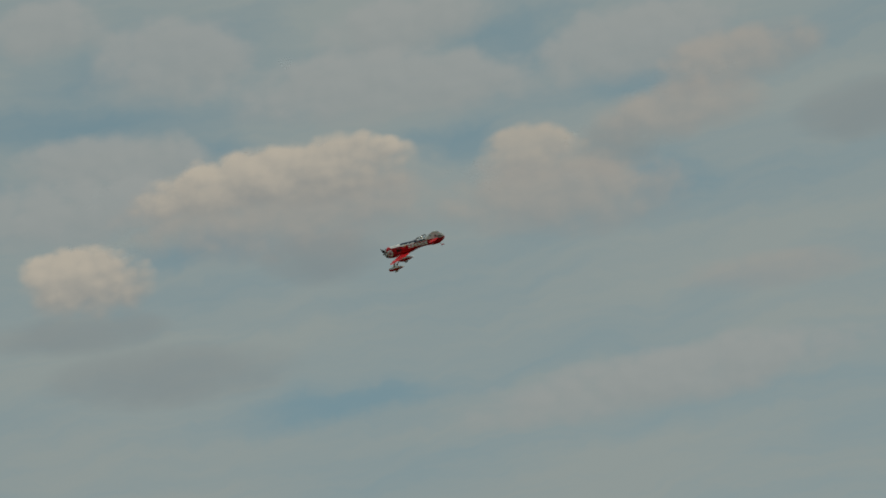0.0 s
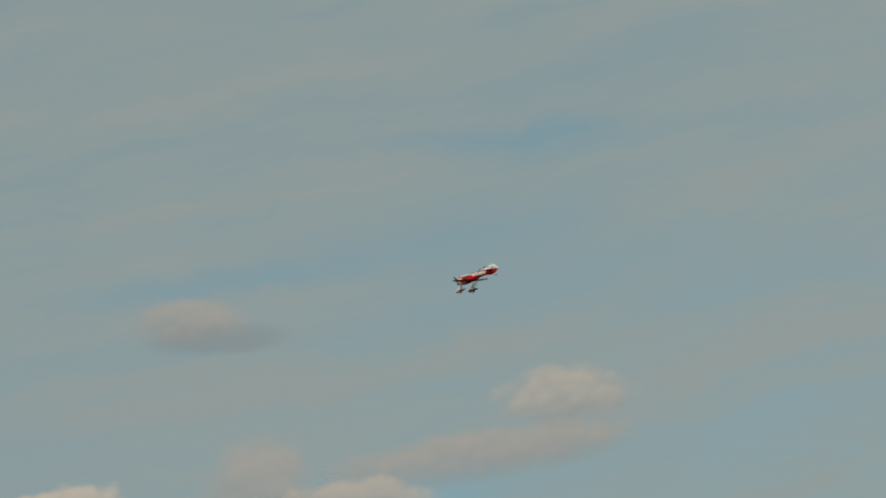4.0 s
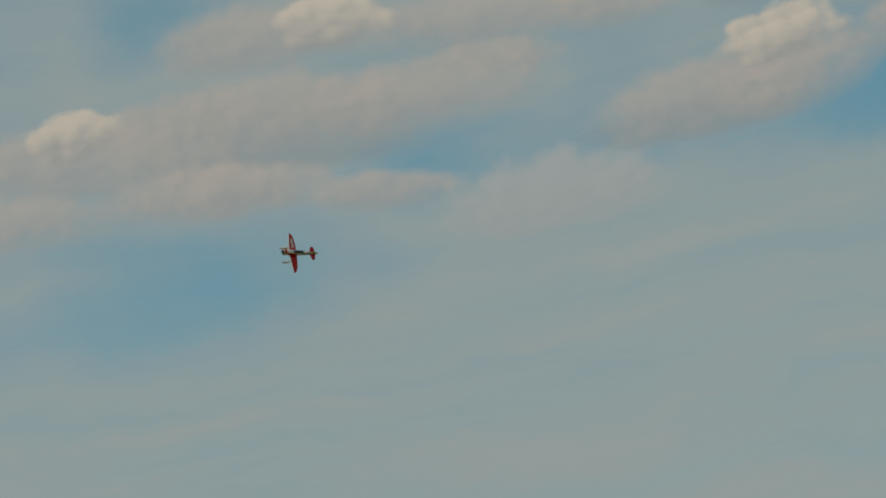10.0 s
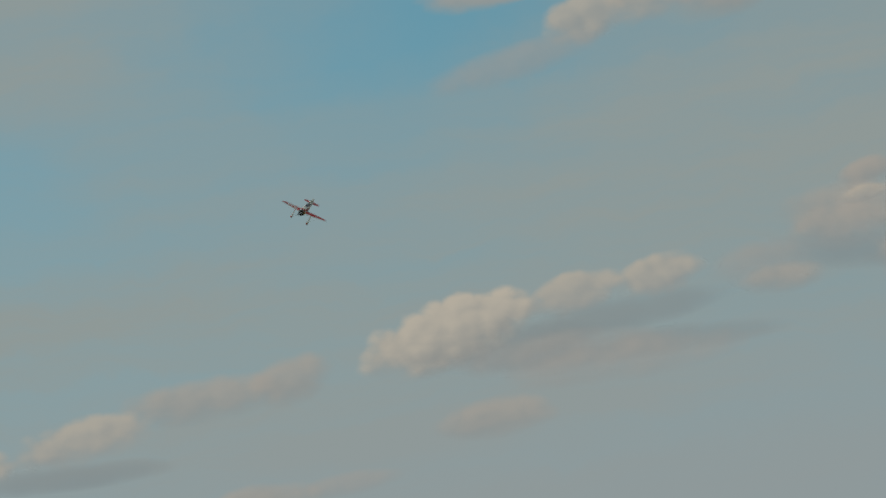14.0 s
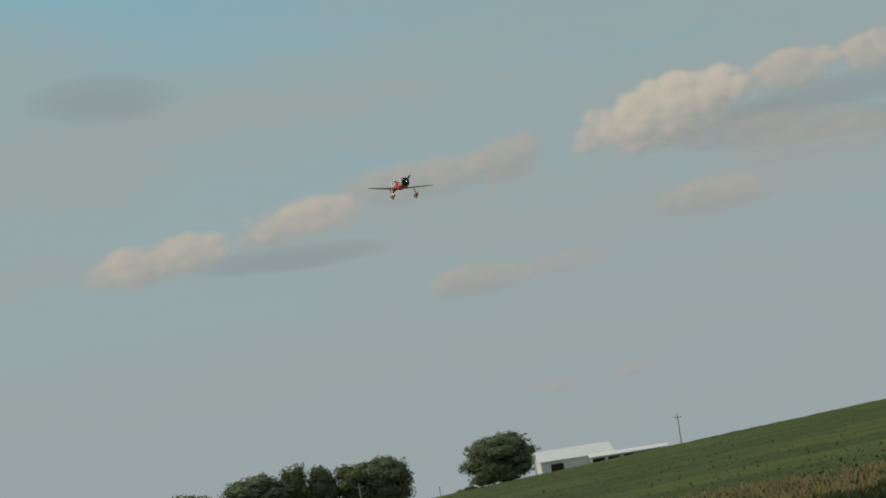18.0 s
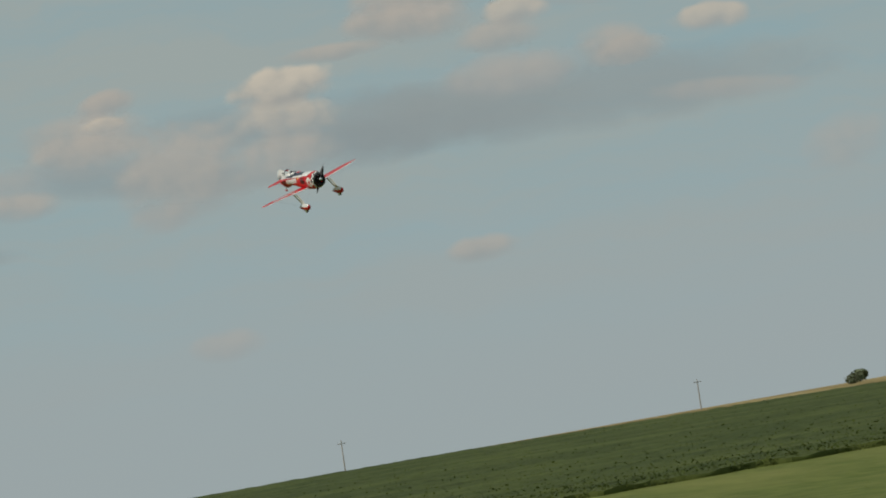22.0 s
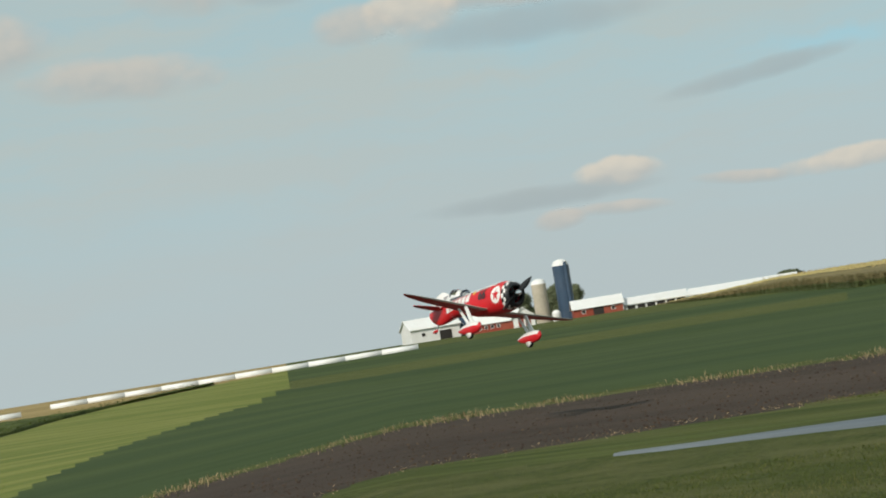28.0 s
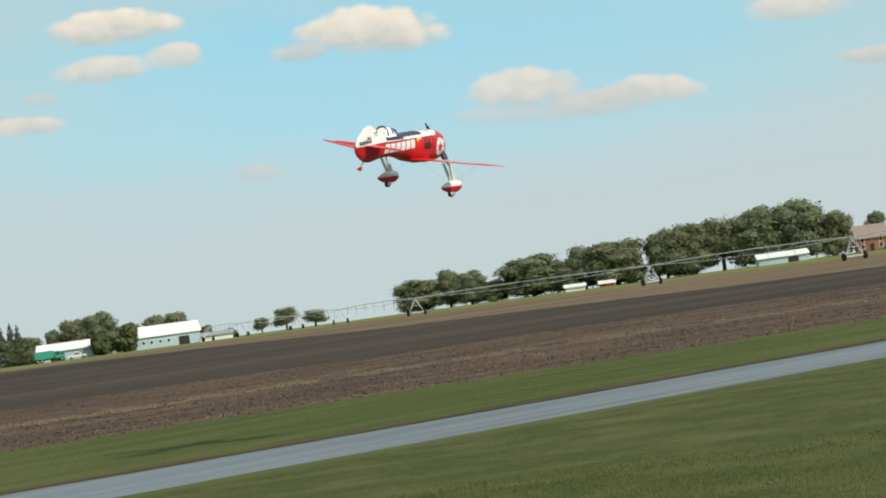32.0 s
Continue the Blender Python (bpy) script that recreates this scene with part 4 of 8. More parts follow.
    for s in (1, -1):
        bm = bmesh.new()
        rows = []
        for i in range(10):
            u = i / 9
            r = 0.03 + 0.36 * u
            w = 0.030 + 0.022 * math.sin(math.pi * min(1, u * 1.1)) - 0.02 * u ** 4
            tw = radians(52 - 36 * u)
            rows.append([bm.verts.new((dx * math.sin(tw) * w + 0.006 * q, s * dx * math.cos(tw) * w, s * r)) for dx, q in ((-1, 0), (0, 1), (1, 0), (0, -1))])
        for p, q in zip(rows, rows[1:]):
            for k in range(4):
                bm.faces.new((p[k], p[(k + 1) % 4], q[(k + 1) % 4], q[k]))
        bm.faces.new(rows[-1])
        bmesh.ops.recalc_face_normals(bm, faces=bm.faces[:])
        part("blade", bm, M["black"], prop, "black propeller blade", True)
    return plane, prop


plane, prop = make_plane()
plane.scale = (0.945, 0.945, 0.945)


# ---- clouds far behind everything: turn, height, half length, half height, tilt in degrees ----
SUN_WAY = Vector((-math.sin(radians(SUN_TURN)) * math.cos(radians(SUN_UP)), math.cos(radians(SUN_TURN)) * math.cos(radians(SUN_UP)), math.sin(radians(SUN_UP))))


def cloud_material(name, top, low, weight, crisp, soft, ragged, billow):
    """A cloud seen from afar: billows along its upper edge, a soft base, its own glow painted paler on the side to the
    sun.
    """
    m = bpy.data.materials.new(name)
    m.use_nodes = True
    n, l = m.node_tree.nodes, m.node_tree.links
    n.clear()
    out, mix, clear, glow = n.new("ShaderNodeOutputMaterial"), n.new("ShaderNodeMixShader"), n.new("ShaderNodeBsdfTransparent"), n.new("ShaderNodeEmission")

    def calc(op, a, b=None, c=None):
        q = n.new("ShaderNodeMath")
        q.operation = op
        for k, v in enumerate((a, b, c)):
            if v is None:
                continue
            if isinstance(v, (int, float)):
                q.inputs[k].default_value = v
            else:
                l.new(v, q.inputs[k])
        return q.outputs[0]

    def smooth(v, lo, hi, a=0.0, b=1.0):
        q = n.new("ShaderNodeMapRange")
        q.interpolation_type = "SMOOTHSTEP"
        for key, w in (("Value", v), ("From Min", lo), ("From Max", hi), ("To Min", a), ("To Max", b)):
            if isinstance(w, (int, float)):
                q.inputs[key].default_value = w
            else:
                l.new(w, q.inputs[key])
        return q.outputs["Result"]

    spot_at, way = n.new("ShaderNodeNewGeometry"), n.new("ShaderNodeVectorMath")
    way.operation = "NORMALIZE"
    l.new(spot_at.outputs["Position"], way.inputs[0])
    co, cut = n.new("ShaderNodeTexCoord"), n.new("ShaderNodeSeparateXYZ")
    l.new(co.outputs["Object"], cut.inputs["Vector"])

    def lumps(shift):
        move = n.new("ShaderNodeMapping")
        move.inputs["Scale"].default_value = (1, 1, 1.35)
        move.inputs["Location"].default_value = shift
        l.new(way.outputs["Vector"], move.inputs["Vector"])
        big, fine = n.new("ShaderNodeTexNoise"), n.new("ShaderNodeTexVoronoi")
        big.inputs["Scale"].default_value, big.inputs["Detail"].default_value, big.inputs["Roughness"].default_value = 58.0, 5, 0.5
        fine.inputs["Scale"].default_value, fine.inputs["Detail"].default_value, fine.inputs["Roughness"].default_value = 92.0, 1, 0.4
        l.new(move.outputs["Vector"], big.inputs["Vector"])
        l.new(move.outputs["Vector"], fine.inputs["Vector"])
        return calc("ADD", calc("MULTIPLY", calc("SUBTRACT", big.outputs["Fac"], 0.5), ragged), calc("MULTIPLY", calc("SUBTRACT", 0.5, fine.outputs["Distance"]), billow))

    here, there = lumps((0, 0, 0)), lumps(tuple(SUN_WAY * 0.0042))
    zz = cut.outputs["Z"]
    r2 = calc("ADD", calc("MULTIPLY", cut.outputs["X"], cut.outputs["X"]), calc("MULTIPLY", zz, zz))
    dens = calc("ADD", calc("SUBTRACT", 1.0, r2), here)
    width = smooth(zz, -0.7, 0.5, soft, crisp)
    alpha = smooth(dens, calc("MULTIPLY", width, -0.5), calc("MULTIPLY", width, 0.5))
    alpha = calc("MULTIPLY", calc("MULTIPLY", alpha, smooth(r2, 1.25, 2.2, 1.0, 0.0)), weight)
    relief = calc("ADD", calc("MULTIPLY", zz, 0.55), calc("MULTIPLY", calc("SUBTRACT", here, there), 0.7))
    lit = smooth(relief, -0.75, 0.62)
    col = n.new("ShaderNodeMix")
    col.data_type = "RGBA"
    col.inputs["A"].default_value, col.inputs["B"].default_value = (*low, 1), (*top, 1)
    l.new(lit, col.inputs["Factor"])
    l.new(col.outputs["Result"], glow.inputs["Color"])
    l.new(alpha, mix.inputs["Fac"])
    l.new(clear.outputs["BSDF"], mix.inputs[1])
    l.new(glow.outputs["Emission"], mix.inputs[2])
    l.new(mix.outputs["Shader"], out.inputs["Surface"])
    return m


# sunlit tops and shaded bases are emission colours; the grey kind is shade alone
CLOUD = [cloud_material("sunlit_cumulus", (0.90, 0.81, 0.665), (0.50, 0.52, 0.50), 0.95, 0.55, 1.3, 1.1, 0.6),
         cloud_material("pale_cumulus", (0.82, 0.74, 0.615), (0.53, 0.55, 0.53), 0.82, 0.8, 1.5, 1.4, 0.6),
         cloud_material("warm_cloud", (0.69, 0.64, 0.565), (0.49, 0.525, 0.515), 0.76, 1.3, 2.0, 1.6, 0.4),
         cloud_material("faint_cloud", (0.66, 0.62, 0.56), (0.52, 0.55, 0.54), 0.5, 1.6, 2.0, 1.6, 0.3),
         cloud_material("grey_cloud", (0.435, 0.495, 0.50), (0.40, 0.465, 0.48), 0.6, 1.9, 1.9, 1.6, 0.1),
         cloud_material("veil_cloud", (0.60, 0.64, 0.62), (0.53, 0.585, 0.575), 0.85, 1.0, 1.6, 1.8, 0.5)]


def cloud_mesh(mat, d, w, h, deep):
    """A patch of a sphere round the viewer's place, one and a half times as large as the cloud's body."""
    bm = bmesh.new()
    n = 20

    def at(x, z):
        return bm.verts.new((x, (math.sqrt(d * d - (x * w) ** 2 - (z * h) ** 2) - d) / deep, z))

    mid = at(0, 0)
    rings = [[at(q * math.cos(2 * math.pi * k / n), q * math.sin(2 * math.pi * k / n)) for k in range(n)] for q in (0.5, 1.0, 1.5)]
    for k in range(n):
        bm.faces.new((mid, rings[0][k], rings[0][(k + 1) % n]))
        for p, q in zip(rings, rings[1:]):
            bm.faces.new((p[k], q[k], q[(k + 1) % n], p[(k + 1) % n]))
    me = bpy.data.meshes.new("cloud")
    bm.to_mesh(me)
    bm.free()
    me.materials.append(mat)
    return me


cloud_count = 0


def clouds(rows, kind, label):
    global cloud_count
    for turn, high, wide, tall, tilt in rows:
        wide, tall = wide * 1.12, tall * 1.25
        cloud_count += 1
        d = 4650.0 - 5 * cloud_count
        m = pose(0, 0, EYE, 0, 0, turn) @ pose(0, 0, 0, high, 0, 0) @ Matrix.Translation((0, d, 0)) @ pose(0, 0, 0, 0, -tilt, 0)
        s = d * math.tan(radians(1))
        ob = new("cloud", cloud_mesh(CLOUD[kind], d, wide * s, tall * s, wide * s * 0.4))
        ob.matrix_basis = m @ Matrix.Diagonal((wide * s, wide * s * 0.4, tall * s, 1))
        tagged(ob, label, "cloud", group="fair-weather clouds")


SUNNY = "cream-topped cumulus cloud with a grey base"
PALE = "pale sunlit cumulus cloud in the haze"
WARM = "soft warm-grey cloud bank in the haze"
FAINT = "faint wisp of warm cloud in the haze"
SHADE = "dim blue-grey cloud base in shade"
THIN = "thin pale cloud in the veiled sky"
clouds([
    (-53.05, 22.96, 1.51, 0.66, -2.8), (-58.24, 22.8, 1.62, 0.48, 1.5), (-57.48, 21.65, 2.91, 0.6, -7.2), (-50.56, 24, 1.11, 0.48, -1.2),
    (-63.09, 21.45, 1.81, 0.63, -0.2), (-51.46, 21.11, 1.96, 0.48, -5.7), (-50.58, 20.27, 1.9, 0.57, -3.2), (-62.03, 14.69, 3.46, 0.48, -1.5),
    (-30.36, 22.81, 1.22, 0.34, 2.9), (-33.41, 22.9, 0.87, 0.23, -4.3), (-34.29, 21.33, 1.69, 0.41, 4.2), (-35.59, 20.6, 1.26, 0.44, 17.8),
    (-37.95, 21.32, 1.21, 0.48, 6.2), (-37.04, 19.66, 2.05, 0.46, 8.4), (-39.88, 20.34, 1.94, 0.53, 3.9), (-30.2, 20.65, 2.36, 0.6, -8.4),
    (-44.29, 20.81, 1.43, 0.32, -4), (-46.35, 20.14, 1.04, 0.25, -7.1)], 5, THIN)
clouds([
    (-11.89, 19.42, 1.43, 0.5, 6.5), (-14.95, 19.19, 2.13, 0.57, 6.4), (-18.72, 20.29, 1.31, 0.29, -2.7), (-15.83, 21.13, 1.36, 0.3, -1.9),
    (-11.53, 21.42, 1.38, 0.46, -2.9), (54.28, 11.78, 2.13, 0.28, 1.6), (70.3, 13.48, 1.94, 0.66, -0.4), (97.14, 17.24, 1.28, 0.23, -3),
    (97.67, 11.8, 0.91, 0.21, 1.5), (97.52, 11.85, 1.11, 0.18, -2.8)], 5, THIN)
clouds([
    (-55.56, 18.47, 0.96, 0.39, -4.5), (-67.4, 18.99, 1.09, 0.44, -5.5), (-50.15, 17.83, 1.52, 0.3, -3.5), (-51.88, 16.7, 1.95, 0.44, -4.4),
    (-62.15, 19.44, 0.7, 0.41, 0.8), (-39.76, 17.12, 1.14, 0.41, -5.7), (-44.37, 17.76, 2.43, 0.32, -9.8), (-32.28, 18.19, 2.04, 0.39, -8.6),
    (-42.78, 16.43, 1.39, 0.25, -12.2), (-21.62, 17.1, 1.68, 0.34, -3.4), (-17.73, 17.01, 0.93, 0.23, -1.2), (-22.88, 17.72, 1.07, 0.39, -12.4),
    (-15.72, 17.37, 1.5, 0.44, -6.3), (-28.11, 16.98, 1.1, 0.34, -2.3), (-14.88, 12.92, 2.37, 0.32, 2.1), (12.12, 11.24, 1.16, 0.23, -7.7),
    (13.46, 7.34, 1.62, 0.34, 4.1), (21.87, 6.69, 2.72, 0.28, -1.7)], 4, SHADE)
clouds([
    (29.8, 6.94, 2.52, 0.21, -5.3), (43.09, 7.52, 0.86, 0.32, -1.3), (38.1, 5.92, 2, 0.28, -0.2), (40, 7.93, 1.26, 0.18, 1.1),
    (62.36, 11.21, 0.84, 0.17, -6.3), (65.42, 16.79, 0.7, 0.34, -0.8), (51.36, 6.95, 0.97, 0.21, -0.7), (62.08, 11.01, 0.58, 0.14, -8.1),
    (66.82, 14.32, 1.9, 0.28, -0.4), (75.65, 15.22, 2.43, 0.28, -3.8), (86.43, 13.5, 1.57, 0.21, 1.2), (84.85, 11.88, 2.14, 0.25, 3.9),
    (86.84, 10.32, 1.08, 0.16, 13.2), (96.14, 4.95, 1.9, 0.25, 4.5), (110.58, 7.09, 1.22, 0.34, -3.8), (97.85, 4.71, 1.19, 0.29, -1),
    (107.37, 3.38, 1.61, 0.18, -1), (95.99, 4.36, 2.53, 0.21, -1.4)], 4, SHADE)
clouds([
    (89.72, 5.45, 2.56, 0.3, -5.4), (85.03, 5.56, 1.39, 0.34, 1.1), (85.8, 6.04, 3.69, 0.44, -1.6), (81.18, 5.89, 4.33, 0.53, -0.1),
    (61.68, 5.46, 1.41, 0.23, 3.7), (33.8, 4.19, 1.5, 0.15, 6.5), (28.54, 1.85, 1.64, 0.14, 0.6), (38.51, 2.38, 1.85, 0.16, -0.8),
    (14.95, 1.24, 2.97, 0.14, -2), (23.96, 2.18, 1.81, 0.14, 1.5), (13.01, 3.58, 1.78, 0.14, -3.8)], 4, SHADE)
clouds([
    (-64.86, 16.3, 1.58, 0.29, -6.9), (-30.07, 16.52, 0.84, 0.39, 0.6), (-40.03, 13.99, 0.61, 0.25, 4.1), (-38.31, 13.72, 0.6, 0.25, 1.1),
    (-24.37, 12.96, 1.21, 0.3, 1.3), (-27.56, 12.77, 0.78, 0.3, -4.2), (19.53, 12.14, 0.61, 0.23, -11), (32.17, 10.25, 0.64, 0.37, 2.4),
    (19.77, 12.07, 0.59, 0.25, -1.4), (92.21, 13.56, 0.53, 0.34, -1), (83.16, 12.6, 0.75, 0.34, 2.1), (97.28, 10.36, 1.43, 0.25, 8.9),
    (91.54, 11.92, 1.19, 0.46, 3.7), (92.79, 5.61, 0.86, 0.3, 2.8), (97.15, 4.43, 1.78, 0.3, -1.4), (101.89, 2.45, 0.97, 0.16, 3.1),
    (95.8, 4.09, 1.9, 0.29, 1.2), (102.36, 0.01, 0.43, 0.1, 1.2)], 3, FAINT)
clouds([
    (100.66, 0.12, 0.38, 0.1, 6), (88.66, 1.89, 0.59, 0.23, 1.6), (89.56, 4.64, 0.53, 0.23, 2.9), (75.74, 4.15, 0.69, 0.37, 14.8),
    (82.12, 6.55, 1.21, 0.3, 0.8), (80.29, 7.91, 1.36, 0.18, -4.2), (82.26, 6.49, 1, 0.34, -0.3), (77.79, 5.55, 1.28, 0.17, -5),
    (58.8, 1.9, 0.72, 0.16, 3.1), (61.05, 1.64, 0.62, 0.13, 0.2), (12.4, 2.7, 0.41, 0.13, -3), (10.04, 2.28, 0.53, 0.13, -2.1),
    (6.3, 1.71, 0.34, 0.09, -2.3), (5.19, 2.62, 0.3, 0.11, 6), (-9.46, 1.79, 1.15, 0.15, -0), (-5.4, 2.6, 0.46, 0.11, 0.9),
    (-51.51, 3.69, 1.13, 0.14, -6.1), (-46.11, 3.24, 0.48, 0.14, -3.2)], 3, FAINT)
clouds([
    (-41.96, 5.25, 0.28, 0.1, -1.1)], 3, FAINT)
clouds([
    (-54.86, 19.57, 2.68, 0.69, -4.3), (-60.87, 18.78, 2.07, 0.63, -8.9), (-63.63, 19.9, 1.52, 0.44, -2.2), (-65.07, 20.64, 1.42, 0.44, 2.4),
    (-39.75, 18.04, 1.15, 0.32, -10), (-41.81, 17.34, 0.7, 0.32, 1.9), (-12.46, 13.13, 3.22, 0.46, 0.6), (-18.09, 19.02, 1.41, 0.55, 2.2),
    (-21.64, 19.35, 1.05, 0.66, -4.6), (-23.03, 18.27, 2.71, 0.57, -7.8), (-18.9, 11.74, 1.96, 0.53, -1.6), (-22.67, 10.69, 1.05, 0.25, -6.7),
    (-20.25, 15.94, 0.97, 0.41, 6.8), (-15.65, 11.64, 0.67, 0.18, -1), (11.86, 8.2, 0.96, 0.71, -9.5), (7.33, 7.96, 2.62, 0.37, -2.3),
    (12.71, 11.71, 1.01, 0.32, -9.6), (14.15, 6.9, 0.83, 0.25, -6.4)], 2, WARM)
clouds([
    (16.05, 7.06, 1.05, 0.34, -7.3), (22.81, 9.2, 0.67, 0.18, -2.2), (21.82, 7.83, 1.21, 0.34, -4.1), (22.89, 9.27, 0.74, 0.21, -2.7),
    (29.49, 7.8, 1.29, 0.34, -1.9), (27.55, 7.47, 1.11, 0.46, -7.7), (25.31, 7.25, 1.57, 0.34, -2.1), (36.67, 8.68, 1.11, 0.48, -14.1),
    (33.63, 7.54, 1.76, 0.34, -3.3), (26.83, 5.53, 0.89, 0.34, 1.6), (24.59, 5.22, 0.89, 0.21, -0.2), (36.94, 6.74, 0.98, 0.23, 3.5),
    (44.66, 7.91, 1.15, 0.53, 2.4), (41.34, 8.36, 0.91, 0.39, 3.2), (39.92, 8.46, 1.01, 0.34, 4.8), (41.72, 6.45, 0.65, 0.3, -2),
    (38.92, 6.63, 1.03, 0.21, -5.4), (36.55, 6.68, 1.81, 0.25, 3.6)], 2, WARM)
clouds([
    (46.43, 6.09, 1.62, 0.34, -3.7), (36.59, 8.75, 0.88, 0.34, -4.6), (65.26, 14.98, 1.24, 0.57, 5), (61.6, 16.12, 1.53, 0.37, 1.6),
    (49.15, 7.04, 1.12, 0.46, 4.5), (51.58, 6.35, 0.95, 0.34, 5), (76.01, 17.63, 1.5, 0.53, 0.8), (71.33, 17.25, 1.96, 0.48, -5.3),
    (68.38, 16.96, 1.17, 0.34, -1.5), (67.08, 14.78, 1.62, 0.57, 3.5), (64.55, 14.78, 1.27, 0.5, 11.3), (77.63, 16.04, 1.66, 0.48, -0.3),
    (76.79, 14.68, 1.61, 0.39, -3.9), (73.67, 14.15, 1.17, 0.3, -5.5), (70.87, 16.38, 1.2, 0.3, -3.1), (72.83, 15.91, 2.47, 0.57, 0.5),
    (61.97, 15.32, 1.23, 0.46, 0.1), (87.27, 14.03, 1.99, 0.6, 2.2)], 2, WARM)
clouds([
    (83.97, 14.24, 2.09, 0.63, -0.1), (82.98, 16.14, 1.43, 0.71, 11.1), (79.75, 15.68, 2.84, 0.57, -3.6), (82.03, 14.75, 2.35, 0.41, -4.7),
    (77.19, 14.68, 1.84, 0.41, -0.2), (75.52, 16.14, 2.29, 0.57, -4.6), (86.46, 12.55, 1.61, 0.48, 3.2), (80.48, 8.47, 0.79, 0.23, 0.8),
    (83.62, 8.25, 0.97, 0.23, 2.8), (92.66, 11.13, 0.85, 0.37, 6.8), (84.17, 8.36, 0.88, 0.29, 1.5), (90.45, 7.04, 0.5, 0.21, 8.2),
    (82.32, 7.32, 0.75, 0.23, 0.4), (103.35, 13.84, 1.67, 0.48, 4.6), (90.85, 6.47, 1.06, 0.37, -4.3), (90.52, 7.08, 0.46, 0.17, 10.8),
    (89.06, 5.47, 1.14, 0.69, 5.8), (104.49, 4.55, 1.29, 0.32, 1.1)], 2, WARM)
clouds([
    (102.66, 4.69, 0.69, 0.34, 14.7), (98.67, 3.34, 0.96, 0.29, 0.7), (103.51, 2.36, 0.93, 0.25, 2.6), (92.46, 5.24, 0.67, 0.23, 0.2),
    (90.92, 6.09, 1.04, 0.37, -2.4), (87.1, 5.53, 1.02, 0.37, 4.6), (85.77, 7.47, 0.88, 0.13, 1.1), (83.28, 3.11, 0.58, 0.21, 2.2),
    (84.08, 7.85, 1.14, 0.3, -1.7), (79.81, 6.66, 0.72, 0.21, 1.9), (80.06, 6.81, 0.64, 0.32, -0.2), (84.28, 7.86, 1, 0.23, -5.5),
    (66.76, 4.21, 0.62, 0.3, 10.5), (60.6, 4.92, 0.55, 0.16, -1.3), (59.34, 4.72, 0.64, 0.18, -1.3), (60.65, 3.36, 0.95, 0.16, -2.6),
    (56.48, 3.57, 0.54, 0.11, -3.9), (34.26, 2.14, 0.89, 0.11, -5.9)], 2, WARM)
clouds([
    (26.83, 2.31, 1.15, 0.16, -1.6), (38.13, 1.9, 0.43, 0.16, 0.9), (36.86, 1.93, 0.86, 0.11, -3.7), (29.01, 1.08, 0.87, 0.13, -3.9),
    (28.12, 3.62, 0.46, 0.16, -2), (27.48, 1.44, 0.5, 0.11, 0.2), (22.66, 1.53, 0.48, 0.1, -6), (22.94, 0.82, 0.67, 0.14, -2.4),
    (23.53, 1.57, 0.64, 0.11, 0.5), (17.83, 1.86, 0.41, 0.11, 0.4), (16.48, 2.63, 0.68, 0.23, 4.8), (15.17, 1.99, 0.24, 0.11, 10.2),
    (14.81, 2.72, 0.8, 0.16, -2), (22, 3.62, 0.62, 0.14, -0.8), (29.09, 3.66, 0.4, 0.11, 1), (6.75, 1.81, 0.43, 0.15, -2.3),
    (3.71, 2.9, 0.43, 0.15, -0.5), (1.56, 2.26, 0.73, 0.18, -3)], 2, WARM)
clouds([
    (-0.24, 1.87, 0.72, 0.13, -4.2), (-1.51, 1.86, 0.54, 0.16, -1.1), (13.5, 3.16, 0.84, 0.14, -3.8), (15.42, 3.07, 0.58, 0.14, -1.2),
    (13.87, 2.4, 0.24, 0.11, 10.8), (-7.14, 1.89, 0.53, 0.14, -0.9), (-26.54, 1.55, 0.42, 0.14, -0.3), (-23.29, 2.85, 0.49, 0.18, -9.2),
    (-27.73, 3.07, 0.74, 0.16, -2.9), (-53.25, 3.74, 0.94, 0.21, -3), (-47.27, 5.54, 0.48, 0.15, -0.8), (-58.82, 3.91, 0.61, 0.14, -2.8)], 2, WARM)
clouds([
    (-60.36, 19.73, 0.93, 0.44, -6.4), (-42.44, 18.99, 1.37, 0.39, -1), (-46.53, 18.78, 0.81, 0.25, -9), (-32.02, 19.09, 0.94, 0.39, 3.8),
    (-31.8, 17.8, 0.8, 0.3, 0.2), (-10.71, 13.84, 1.35, 0.46, 6.8), (-24.77, 18.26, 0.88, 0.3, -4.9), (-24.46, 17.58, 0.54, 0.39, 5.1),
    (-19.97, 18.21, 0.39, 0.28, -3.4), (-20.05, 12.84, 1.13, 0.44, -3.2), (21.44, 9.23, 1.05, 0.3, -1.8), (5.33, 8.79, 1.14, 0.48, -6.1),
    (9.84, 7.49, 1.35, 0.39, -8.7), (23.93, 8.07, 1.05, 0.46, -4.1), (21.34, 9.25, 0.97, 0.34, 0.2), (25.76, 7.98, 0.86, 0.21, -1.6),
    (31.33, 7.78, 1.04, 0.37, 0.2), (35.97, 9.12, 0.59, 0.34, 3)], 1, PALE)
